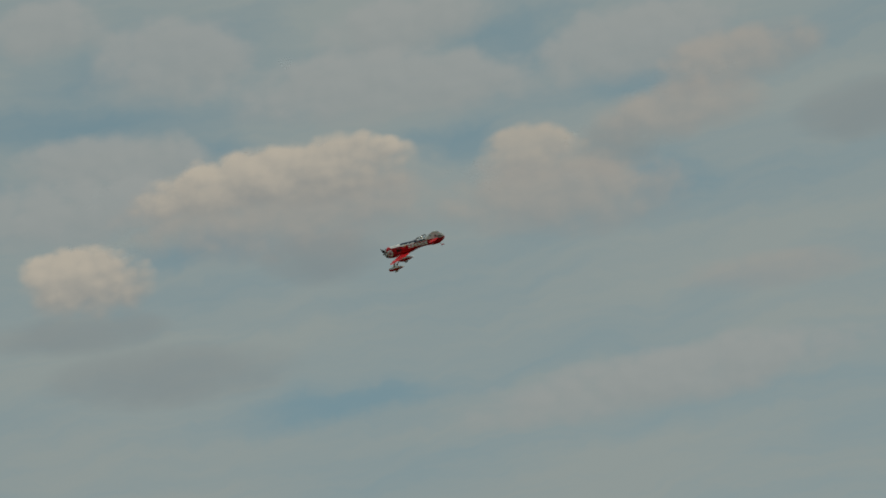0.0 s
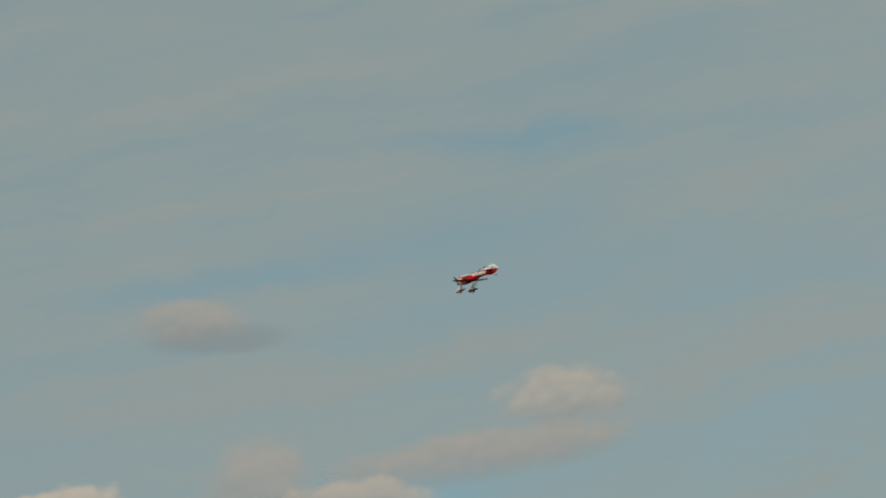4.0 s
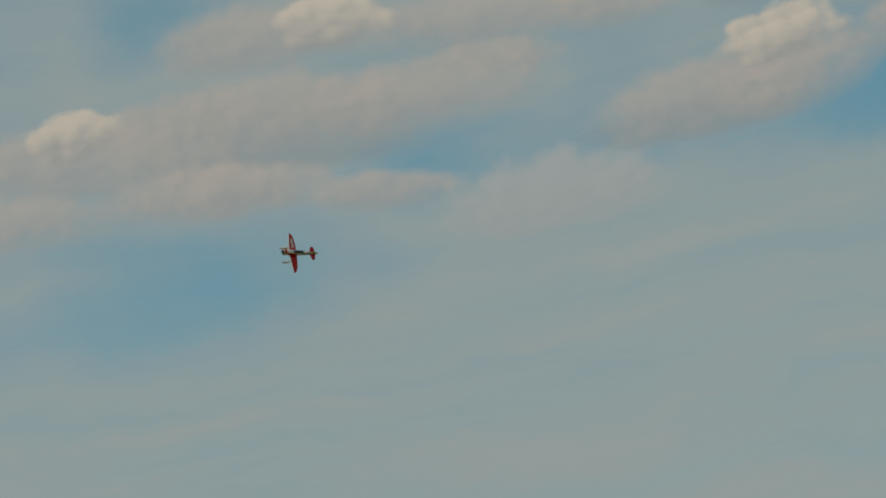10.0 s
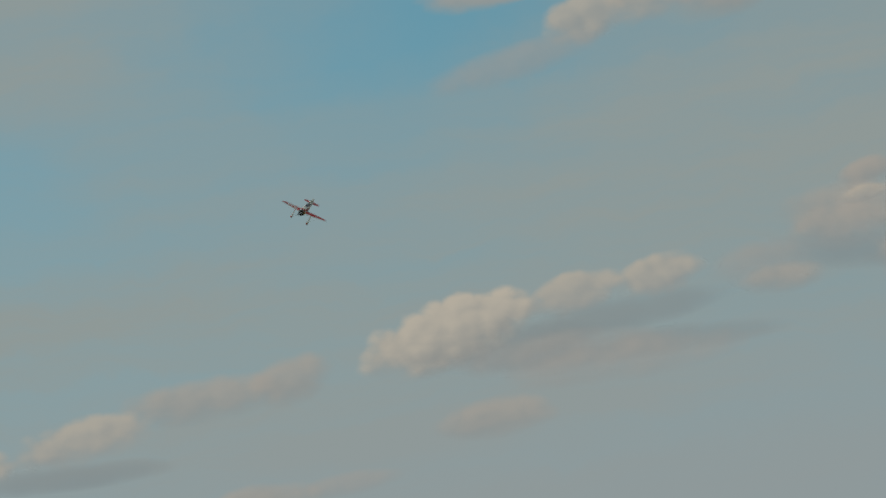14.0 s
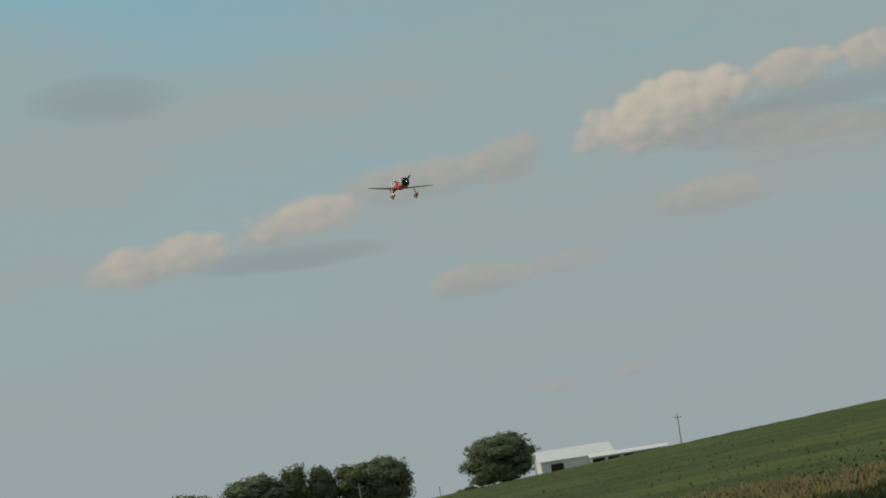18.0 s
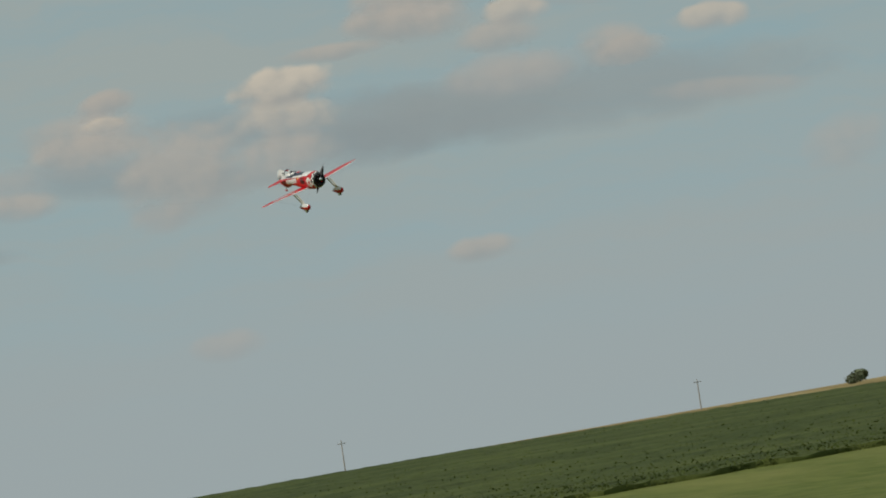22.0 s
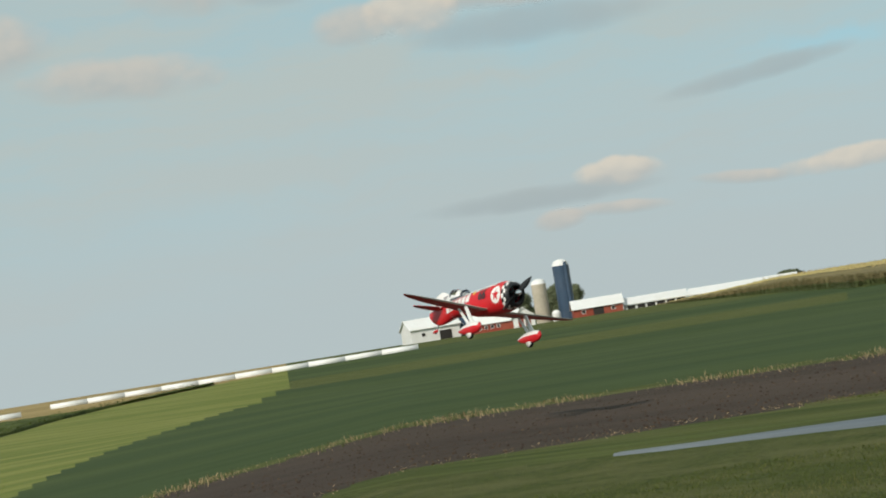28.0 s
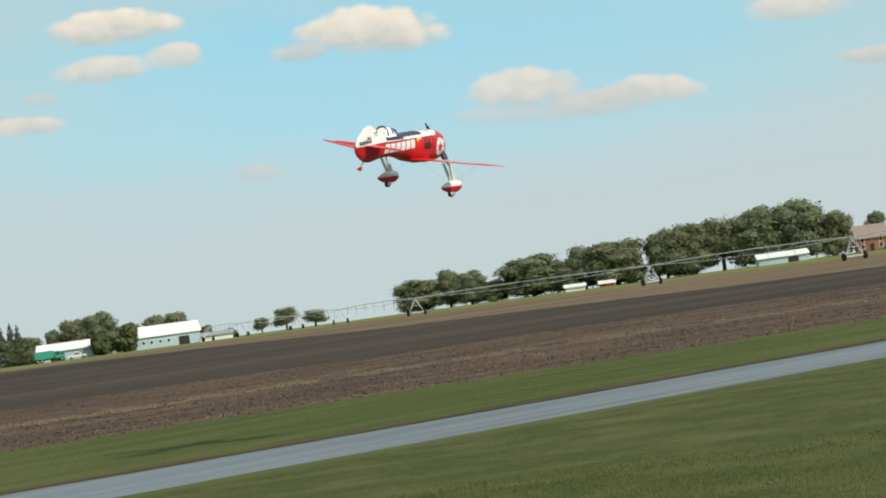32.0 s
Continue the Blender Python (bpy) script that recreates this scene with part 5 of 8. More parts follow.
clouds([
    (38.06, 9.08, 1.1, 0.44, -2.6), (40.47, 6.56, 0.85, 0.41, 0.2), (88, 14.49, 0.94, 0.32, 6.5), (88.25, 12.5, 0.81, 0.41, 5.4),
    (85.85, 13.02, 0.99, 0.21, 1.4), (82.08, 8.53, 0.65, 0.32, 6.8), (78.28, 7.78, 0.78, 0.23, -1.9), (95.42, 11.14, 0.84, 0.39, 16.4),
    (93.97, 11.46, 1.1, 0.44, 13.3), (96.69, 5.59, 0.88, 0.3, 8.5), (94.88, 5.7, 0.81, 0.3, 10.3), (109.99, 3.68, 1.33, 0.37, 6.6),
    (106.96, 4.1, 1.16, 0.37, 6.6), (90.56, 6.63, 0.43, 0.13, 5.3), (86.91, 6.35, 1.04, 0.34, -3.1), (81.99, 7.79, 0.6, 0.25, -0.2),
    (78.04, 7.05, 0.7, 0.23, -1.7), (64.94, 4.36, 1.55, 0.41, 4.2)], 1, PALE)
clouds([
    (59.7, 4.13, 0.49, 0.18, 5), (32.22, 2.2, 1.3, 0.19, 1.5), (36.8, 2.68, 0.75, 0.22, -1.3), (24.93, 2.51, 0.85, 0.19, -3.4),
    (26.04, 2.58, 0.68, 0.19, 0.7), (27.82, 2.15, 0.53, 0.14, 0.7), (21.56, 1.62, 0.96, 0.15, 2.5), (19.89, 1.72, 1, 0.16, 4.3),
    (28.73, 2.31, 0.42, 0.16, 4.2), (19.3, 2.44, 0.38, 0.16, 5.4), (10.43, 1.71, 0.84, 0.22, 1.7), (-6.24, 2.02, 0.68, 0.19, -0.4),
    (-12.92, 2, 0.42, 0.14, -1.8), (-14, 1.91, 0.49, 0.16, -1), (-43.27, 5.71, 0.81, 0.23, -1.2), (-44.77, 5.79, 0.53, 0.23, -1.3),
    (-54.42, 3.87, 0.83, 0.21, -10.1), (-51.73, 4.24, 1.04, 0.32, -1.6)], 1, PALE)
clouds([
    (-41.64, 4.76, 0.63, 0.17, -3.3), (-57.34, 5.1, 0.84, 0.25, -3.6)], 1, PALE)
clouds([
    (-55.01, 20.28, 2.41, 0.57, 0.2), (-50.42, 18.88, 1.21, 0.6, -3.9), (-44.89, 19.03, 1.03, 0.44, -11), (-17.02, 14.25, 1.97, 0.76, -0.7),
    (-13.51, 14.19, 1.84, 0.55, 8.9), (16, 8.14, 1.46, 0.62, 1.5), (19.12, 8.11, 1.59, 0.44, 3.2), (65.09, 15.77, 1.08, 0.41, 14.8),
    (50.4, 7.71, 1.22, 0.5, 6), (74.04, 17.7, 1.14, 0.46, -3.5), (64.79, 15.59, 1.15, 0.34, 6.3), (85.55, 15.21, 1.42, 0.46, 3),
    (79.87, 16.25, 0.88, 0.41, 6), (86.83, 6.95, 0.95, 0.34, 3.7), (99.3, 5.17, 1.7, 0.55, 11.5), (29.11, 2.31, 0.8, 0.31, -1.1),
    (30.33, 2.3, 0.6, 0.24, 5.2), (14.65, 4.11, 1.2, 0.34, -2.7)], 0, SUNNY)
clouds([
    (7.7, 2.88, 1.11, 0.24, -1.2), (-28.78, 2.75, 0.63, 0.25, 2.4), (-43.66, 6.53, 1.23, 0.29, -2.3), (-48.75, 5.8, 1.3, 0.39, -5)], 0, SUNNY)


# ---- trees: crowns of many small leaf clumps on limbs ----
def quads_mesh(name, corners, mats, index=None):
    """Loose four-cornered leaves: an array of shape (n, 4, 3)."""
    q = np.asarray(corners, dtype=np.float32)
    n = len(q)
    me = bpy.data.meshes.new(name)
    me.vertices.add(4 * n)
    me.vertices.foreach_set("co", q.reshape(-1))
    me.loops.add(4 * n)
    me.loops.foreach_set("vertex_index", np.arange(4 * n, dtype=np.int32))
    me.polygons.add(n)
    me.polygons.foreach_set("loop_start", np.arange(0, 4 * n, 4, dtype=np.int32))
    for m in mats:
        me.materials.append(m)
    if index is not None:
        me.polygons.foreach_set("material_index", np.asarray(index, dtype=np.int32))
    me.update(calc_edges=True)
    return me


def leaf_quads(rng, pts, size, core=None, scatter=0.55):
    """A ragged four-cornered clump of leaves at each point, facing outwards from a core or upwards, with scatter."""
    n = len(pts)
    if core is None:
        out = np.tile((0.0, 0.0, 1.0), (n, 1))
    else:
        out = pts - core
        out[:, 2] = out[:, 2] + 0.25 * np.linalg.norm(out, axis=1)
        out /= np.linalg.norm(out, axis=1)[:, None] + 1e-6
    out = out + scatter * rng.normal(size=(n, 3))
    a = np.cross(out, rng.normal(size=(n, 3)))
    a /= np.linalg.norm(a, axis=1)[:, None]
    b = np.cross(out, a)
    b /= np.linalg.norm(b, axis=1)[:, None]
    s = size * rng.uniform(0.55, 1.35, (n, 1))
    k = rng.uniform(0.35, 1.1, (n, 4, 1))
    return np.stack([pts + a * s * k[:, 0], pts + b * s * k[:, 1], pts - a * s * k[:, 2], pts - b * s * k[:, 3]], axis=1)


def crown_points(rng, n, lobes):
    """Points on the lobes of a crown, and the middle of the lobe of each."""
    out, mid = [], []
    weight = np.array([l[3] ** 2 for l in lobes])
    pick = rng.choice(len(lobes), n, p=weight / weight.sum())
    for k in pick:
        cx, cy, cz, r = lobes[k]
        v = rng.normal(size=3)
        v /= np.linalg.norm(v)
        rr = r * (rng.uniform(0.62, 1.0) ** 0.5) * (1 + 0.11 * rng.normal())
        out.append((cx + v[0] * rr, cy + v[1] * rr, cz + v[2] * rr * 0.82))
        mid.append((cx, cy, cz))
    return np.array(out), np.array(mid)


def crown_quads(rng, n, lobes, size):
    pts, mid = crown_points(rng, n, lobes)
    return leaf_quads(rng, pts, size, core=mid, scatter=0.42)


def core_quads(lobes, share):
    """A closed lumpy core inside each lobe, so that no sky shows through its middle."""
    out = []
    n = 5
    for cx, cy, cz, r in lobes:
        c = Vector((cx, cy, cz))

        def at(face, u, v):
            p = Vector(((1, u, v), (-1, u, v), (u, 1, v), (u, -1, v), (u, v, 1), (u, v, -1))[face]).normalized()
            q = 1 + 0.30 * noise.noise(p * 2.1 + c * 3.0)
            return c + Vector((p.x, p.y, p.z * 0.82)) * r * share * q

        for face in range(6):
            for i in range(n):
                for j in range(n):
                    u0, u1, v0, v1 = (2 * i / n - 1, 2 * (i + 1) / n - 1, 2 * j / n - 1, 2 * (j + 1) / n - 1)
                    out.append([tuple(at(face, u0, v0)), tuple(at(face, u1, v0)), tuple(at(face, u1, v1)), tuple(at(face, u0, v1))])
    return np.array(out)


def broad_tree(seed, label, leaf, n, clear, spread, lobes_n, size, fill=0.80):
    """A tree 10 m high and about 8 m wide: trunk, limbs, crown."""
    rng = np.random.default_rng(seed)
    ob = thing("tree", label, "tree", Matrix.Translation((0, 0, 0)))
    bm = bmesh.new()
    rod(bm, (0, 0, -0.5), (0.1, 0, clear + 1.2), 0.30, 0.20, 8)
    part("trunk", bm, M["bark"], ob)
    lobes = []
    for k in range(lobes_n):
        a = 2.4 * k + rng.uniform(-0.4, 0.4)
        h = clear + 0.9 + (7.6 - clear) * (k + 0.3) / lobes_n
        f = (h - clear) / (10 - clear)
        d = spread * (0.30 + 0.62 * math.sin(math.pi * min(f * 0.85 + 0.2, 1))) * rng.uniform(0.55, 1.0)
        r = rng.uniform(1.45, 2.3) * (1 - 0.2 * f)
        lobes.append((d * math.cos(a), d * math.sin(a), h, r))
        bm = bmesh.new()
        rod(bm, (0.05, 0, clear * 0.7 + 0.35 * (h - clear)), (d * 0.8 * math.cos(a), d * 0.8 * math.sin(a), h), 0.11, 0.03, 5)
        part("limb", bm, M["bark"], ob)
    lobes += [(0, 0, clear + 0.40 * (10 - clear), 2.7), (0.2, 0.1, clear + 0.62 * (10 - clear), 2.4)]
    quads = [crown_quads(rng, n, lobes, size)]
    if fill:
        quads.append(core_quads(lobes, fill))
    crown = new("crown", quads_mesh("crown", np.concatenate(quads), [leaf]))
    crown.parent = ob
    return ob


def spruce(seed, label, n, wide):
    """A conifer 10 m high: drooping tiers of needles."""
    rng = np.random.default_rng(seed)
    ob = thing("spruce", label, "tree", Matrix.Translation((0, 0, 0)))
    bm = bmesh.new()
    rod(bm, (0, 0, -0.5), (0, 0, 9.6), 0.20, 0.03, 7)
    part("trunk", bm, M["bark"], ob)
    h = 10 * (1 - rng.uniform(0.0, 1.0, n) ** 0.58) * 0.96 + 0.35
    tier = np.round(h / 0.62) * 0.62 + rng.normal(0, 0.09, n)
    lean = 1 + 0.30 * np.sin(5.1 * tier + seed) + 0.18 * np.sin(1.7 * tier + 2 * seed)
    edge = wide * (1 - h / 10.3) ** 0.72 * lean
    a = rng.uniform(0, 2 * math.pi, n)
    edge = edge * (1 + 0.38 * np.sin(a * 3 + tier * 2.3 + seed)) * (1 + 0.22 * np.sin(a * 7 + tier * 5.1))
    d = edge * rng.uniform(0.15, 1, n) ** 0.5
    pts = np.stack([d * np.cos(a), d * np.sin(a), tier + 0.15 - 0.22 * d], axis=1)
    crown = new("crown", quads_mesh("crown", leaf_quads(rng, pts, 0.40, scatter=0.9, core=np.stack([0 * d, 0 * d, tier - 0.6], axis=1)), [M["needle"]]))
    crown.parent = ob
    return ob


def shrub(seed, label, leaf, n):
    """A bush 2 m high and 3 m wide."""
    rng = np.random.default_rng(seed)
    ob = thing("bush", label, "bush", Matrix.Translation((0, 0, 0)))
    bm = bmesh.new()
    for k in range(5):
        rod(bm, (0.1 * k - 0.2, 0.06 * (k % 3), -0.3), (0.5 * math.cos(1.3 * k), 0.5 * math.sin(1.3 * k), 1.0), 0.05, 0.02, 5)
    part("stem", bm, M["bark"], ob)
    lobes = [(rng.uniform(-0.9, 0.9), rng.uniform(-0.6, 0.6), rng.uniform(0.5, 1.25), rng.uniform(0.45, 0.75)) for k in range(6)]
    crown = new("crown", quads_mesh("crown", crown_quads(rng, n, lobes, 0.24), [leaf]))
    crown.parent = ob
    return ob


# kinds: 0-4 broad-leaved, 5-7 spruce, 8-9 bush
TREES = [
    broad_tree(11, "dense dark green broad-leaved tree beside the fields", M["leaf"], 7600, 0.4, 2.7, 19, 0.22, 0.7),
    broad_tree(12, "round full green tree on the field edge", M["leaf"], 8200, 0.2, 2.8, 21, 0.22, 0.7),
    broad_tree(13, "slender airy green tree with gaps in its crown", M["leaf_olive"], 4200, 2.2, 2.3, 10, 0.20, 0.55),
    broad_tree(14, "olive green wide tree along the farmstead", M["leaf_olive"], 7600, 0.3, 2.9, 18, 0.22, 0.7),
    broad_tree(15, "dark green upright tree beside the farm buildings", M["leaf"], 6400, 0.7, 2.4, 15, 0.21, 0.68),
    spruce(21, "tall dark spruce in the farm windbreak", 2400, 2.7),
    spruce(22, "slender dark spruce in the farm windbreak", 2200, 2.5),
    spruce(23, "broad bushy spruce in the farm windbreak", 2600, 3.1),
    shrub(31, "low rounded green bush at the field edge", M["leaf"], 420),
    shrub(32, "low olive weedy bush at the field edge", M["weed"], 900)]


def crown_form(ob):
    """Height and width of a tree's crown, but for a few stray leaves."""
    me = next(c for c in ob.children if c.name.startswith("crown")).data
    co = np.empty(3 * len(me.vertices), dtype=np.float32)
    me.vertices.foreach_get("co", co)
    co = co.reshape(-1, 3)
    return float(np.percentile(co[:, 2], 99.5)), float(np.mean([np.percentile(co[:, k], 98.5) - np.percentile(co[:, k], 1.5) for k in (0, 1)]))


FORM = [crown_form(ob) for ob in TREES]
first_use = [True] * len(TREES)
TREE_RNG = random.Random(5)


def plant(kind, turn, wide, tall, r=815.0, group="trees on the skyline", m=None):
    """Sets a tree by the angles that it fills: wide and tall in degrees."""
    h0, w0 = FORM[kind]
    sz, sx = tall * r * 0.01745 / h0, wide * r * 0.01745 / w0 * (TREE_RNG.uniform(1.15, 1.6) if 5 <= kind <= 7 else 1.22 if group == "farmyard trees" else 1.0)
    place = stand(turn, r, TREE_RNG.uniform(-180, 180))
    if first_use[kind]:
        first_use[kind] = False
        TREES[kind].matrix_basis = place @ Matrix.Diagonal((sx, sx, sz, 1))
        tagged(TREES[kind], group=group)
        return TREES[kind]
    grown = TREES[kind].scale
    ob = copy_thing(TREES[kind], place @ Matrix.Diagonal((sx / grown.x, sx / grown.y, sz / grown.z, 1)))
    return tagged(ob, group=group)


for row in [(0, 110.73, 0.75, 1.02), (3, 110, 0.95, 1.14), (0, 108.66, 1.49, 1.23), (2, 107.88, 0.59, 1.29), (4, 107.34, 0.68, 1.14), (3, 106.6, 0.9, 1.04), (1, 106.09, 1.1, 1.05),
            (8, 104.52, 0.34, 0.12), (1, 103.67, 1.35, 1), (8, 76.3, 0.43, 0.27), (0, 73.54, 0.45, 0.2), (3, 73.34, 0.4, 0.21), (8, 73.09, 0.18, 0.14), (8, 72.55, 0.36, 0.18),
            (0, 72.01, 0.5, 0.32), (3, 71.64, 0.51, 0.3), (1, 71.19, 0.52, 0.28), (1, 70.54, 0.63, 0.34), (0, 69.75, 0.48, 0.36), (3, 69.41, 0.51, 0.41)]:
    plant(*row, r=816, group="trees beyond the bean field")
for row in [(1, 69.03, 0.45, 0.42), (4, 68.65, 0.51, 0.41), (0, 68.22, 0.57, 0.39), (1, 67.64, 0.5, 0.48), (3, 67.22, 0.5, 0.33), (8, 66.59, 0.18, 0.19), (8, 65.32, 0.3, 0.2),
            (8, 62.73, 0.27, 0.19), (4, 61.93, 0.23, 0.31), (8, 62.8, 0.27, 0.19), (8, 62.17, 0.14, 0.19)]:
    plant(*row, r=816, group="trees beyond the bean field")
for row in [(4, 39.86, 0.28, 0.53), (6, 39.59, 0.27, 0.52), (0, 39.19, 0.45, 0.62), (0, 38.51, 0.39, 0.73), (1, 38.13, 0.37, 0.69), (0, 33.74, 0.51, 0.27)]:
    plant(*row, r=835, group="trees round the farm")
for row in [(3, 27.2, 0.26, 0.22), (8, 26.91, 0.16, 0.17), (0, 26.67, 0.27, 0.31), (1, 26.41, 0.29, 0.28), (4, 25.98, 0.25, 0.23), (3, 25.64, 0.47, 0.2), (3, 25.19, 0.3, 0.19),
            (6, 24.97, 0.17, 0.24), (1, 24.58, 0.42, 0.29), (4, 22.42, 0.35, 0.47), (0, 22.01, 0.6, 0.55), (3, 20.96, 0.49, 0.49), (0, 20.44, 0.34, 0.53), (2, 20.01, 0.59, 0.87),
            (3, 19.58, 0.52, 0.66), (0, 19.21, 0.49, 0.73), (1, 18.73, 0.67, 0.77), (4, 18.19, 0.57, 0.51), (2, 17.92, 0.23, 0.41), (0, 17.69, 0.33, 0.41)]:
    plant(*row, r=822, group="trees on the skyline")
for row in [(3, 13.97, 0.27, 0.27), (0, 13.55, 0.58, 0.3), (1, 12.94, 0.67, 0.29), (4, 12.45, 0.29, 0.28), (3, 12.02, 0.5, 0.27), (8, 0.18, 0.34, 0.22), (3, 0.94, 0.55, 0.22),
            (3, -1.82, 0.53, 0.42), (1, -2.42, 0.68, 0.58), (2, -3.28, 0.68, 0.3), (8, -3.96, 0.43, 0.09), (1, -4.54, 0.56, 0.19), (8, -5.16, 0.39, 0.09), (3, -5.63, 0.5, 0.14),
            (0, -6.07, 0.58, 0.13), (8, -13.15, 0.36, 0.15), (8, -13.59, 0.51, 0.14), (3, -14.06, 0.27, 0.15), (8, -14.58, 0.29, 0.15), (1, -16.18, 0.57, 0.4)]:
    plant(*row, r=822, group="trees on the skyline")
for row in [(6, -16.62, 0.19, 0.2), (0, -17.17, 0.41, 0.28), (3, -18.06, 0.32, 0.15), (3, -19.62, 0.3, 0.18), (8, -20.31, 0.34, 0.2), (3, -20.64, 0.42, 0.2)]:
    plant(*row, r=822, group="trees on the skyline")
for row in [(0, -21.42, 0.48, 0.25), (3, -21.77, 0.48, 0.25), (1, -22.11, 0.45, 0.28), (0, -22.47, 0.43, 0.33), (3, -22.8, 0.45, 0.34), (4, -23.12, 0.39, 0.35), (1, -23.41, 0.42, 0.33),
            (0, -23.72, 0.43, 0.23), (8, -25.19, 0.25, 0.09), (4, -25.91, 0.25, 0.19), (0, -26.12, 0.26, 0.19), (3, -26.33, 0.23, 0.18), (1, -26.51, 0.23, 0.15), (4, -27.5, 0.25, 0.17),
            (2, -28.21, 0.23, 0.23), (3, -28.46, 0.22, 0.14), (3, -29.15, 0.43, 0.21), (2, -29.57, 0.25, 0.24), (1, -31, 0.44, 0.25), (0, -31.93, 0.4, 0.22)]:
    plant(*row, r=825, group="far wood")
for row in [(3, -32.28, 0.45, 0.2), (1, -32.65, 0.48, 0.18)]:
    plant(*row, r=825, group="far wood")
for row in [(4, -33.83, 0.36, 0.57), (5, -34.04, 0.32, 0.87), (6, -34.23, 0.25, 0.81), (5, -34.45, 0.29, 0.78), (7, -34.66, 0.29, 0.79), (5, -34.92, 0.25, 0.84), (7, -35.13, 0.29, 0.84),
            (6, -35.43, 0.25, 0.69), (5, -35.65, 0.27, 0.7), (5, -37.52, 0.31, 0.86), (6, -37.69, 0.29, 0.86), (5, -37.96, 0.25, 0.67), (6, -38.16, 0.29, 0.82), (7, -38.42, 0.27, 0.77),
            (5, -38.6, 0.22, 0.8), (6, -38.76, 0.2, 0.71), (7, -39.11, 0.27, 0.83), (5, -39.3, 0.25, 0.82), (6, -39.55, 0.29, 0.86), (5, -39.78, 0.24, 0.86)]:
    plant(*row, r=845, group="farm windbreak spruces")
for row in [(6, -39.98, 0.24, 0.88), (7, -40.2, 0.27, 0.89), (5, -40.43, 0.29, 0.89), (5, -39.93, 0.28, 0.78), (6, -40.16, 0.27, 0.78), (7, -40.37, 0.26, 0.77), (5, -40.57, 0.26, 0.79),
            (6, -40.78, 0.2, 0.81), (7, -40.92, 0.18, 0.77)]:
    plant(*row, r=845, group="farm windbreak spruces")
for row in [(3, -36.14, 0.72, 0.56), (6, -36.69, 0.28, 0.53), (0, -37.1, 0.25, 0.46), (0, -40.77, 0.34, 0.47), (3, -41.09, 0.51, 0.48), (3, -40.74, 0.33, 0.55), (0, -41.05, 0.56, 0.53),
            (0, -41.64, 0.31, 0.61), (3, -42.11, 0.54, 0.76), (1, -42.55, 0.59, 0.83), (0, -43.19, 0.47, 0.53), (1, -43.68, 0.43, 0.63), (3, -44.08, 0.44, 0.64), (0, -44.68, 0.23, 0.3),
            (8, -45.23, 0.2, 0.19), (2, -45.8, 0.25, 0.31), (2, -46.31, 0.4, 0.45), (2, -46.89, 0.37, 0.33), (3, -49.05, 0.76, 0.64), (4, -49.67, 0.48, 0.75)]:
    plant(*row, r=846, group="farmyard trees")
for row in [(1, -50.1, 0.53, 0.67), (3, -50.57, 0.45, 0.43), (1, -51.37, 1.08, 0.81), (0, -52.06, 0.56, 0.63), (4, -52.42, 0.59, 0.86), (3, -53.06, 1.02, 0.88), (1, -54.09, 0.65, 0.96),
            (3, -54.67, 0.71, 1.02), (2, -55.24, 0.63, 1.07), (0, -55.98, 0.85, 1.16), (1, -56.81, 0.94, 1.19), (3, -57.51, 0.59, 0.87), (0, -58.34, 0.36, 0.75)]:
    plant(*row, r=846, group="farmyard trees")
for row in [(9, -42.58, 0.47, 0.42), (9, -43.03, 0.48, 0.56)]:
    plant(*row, r=800, group="farmyard bushes")


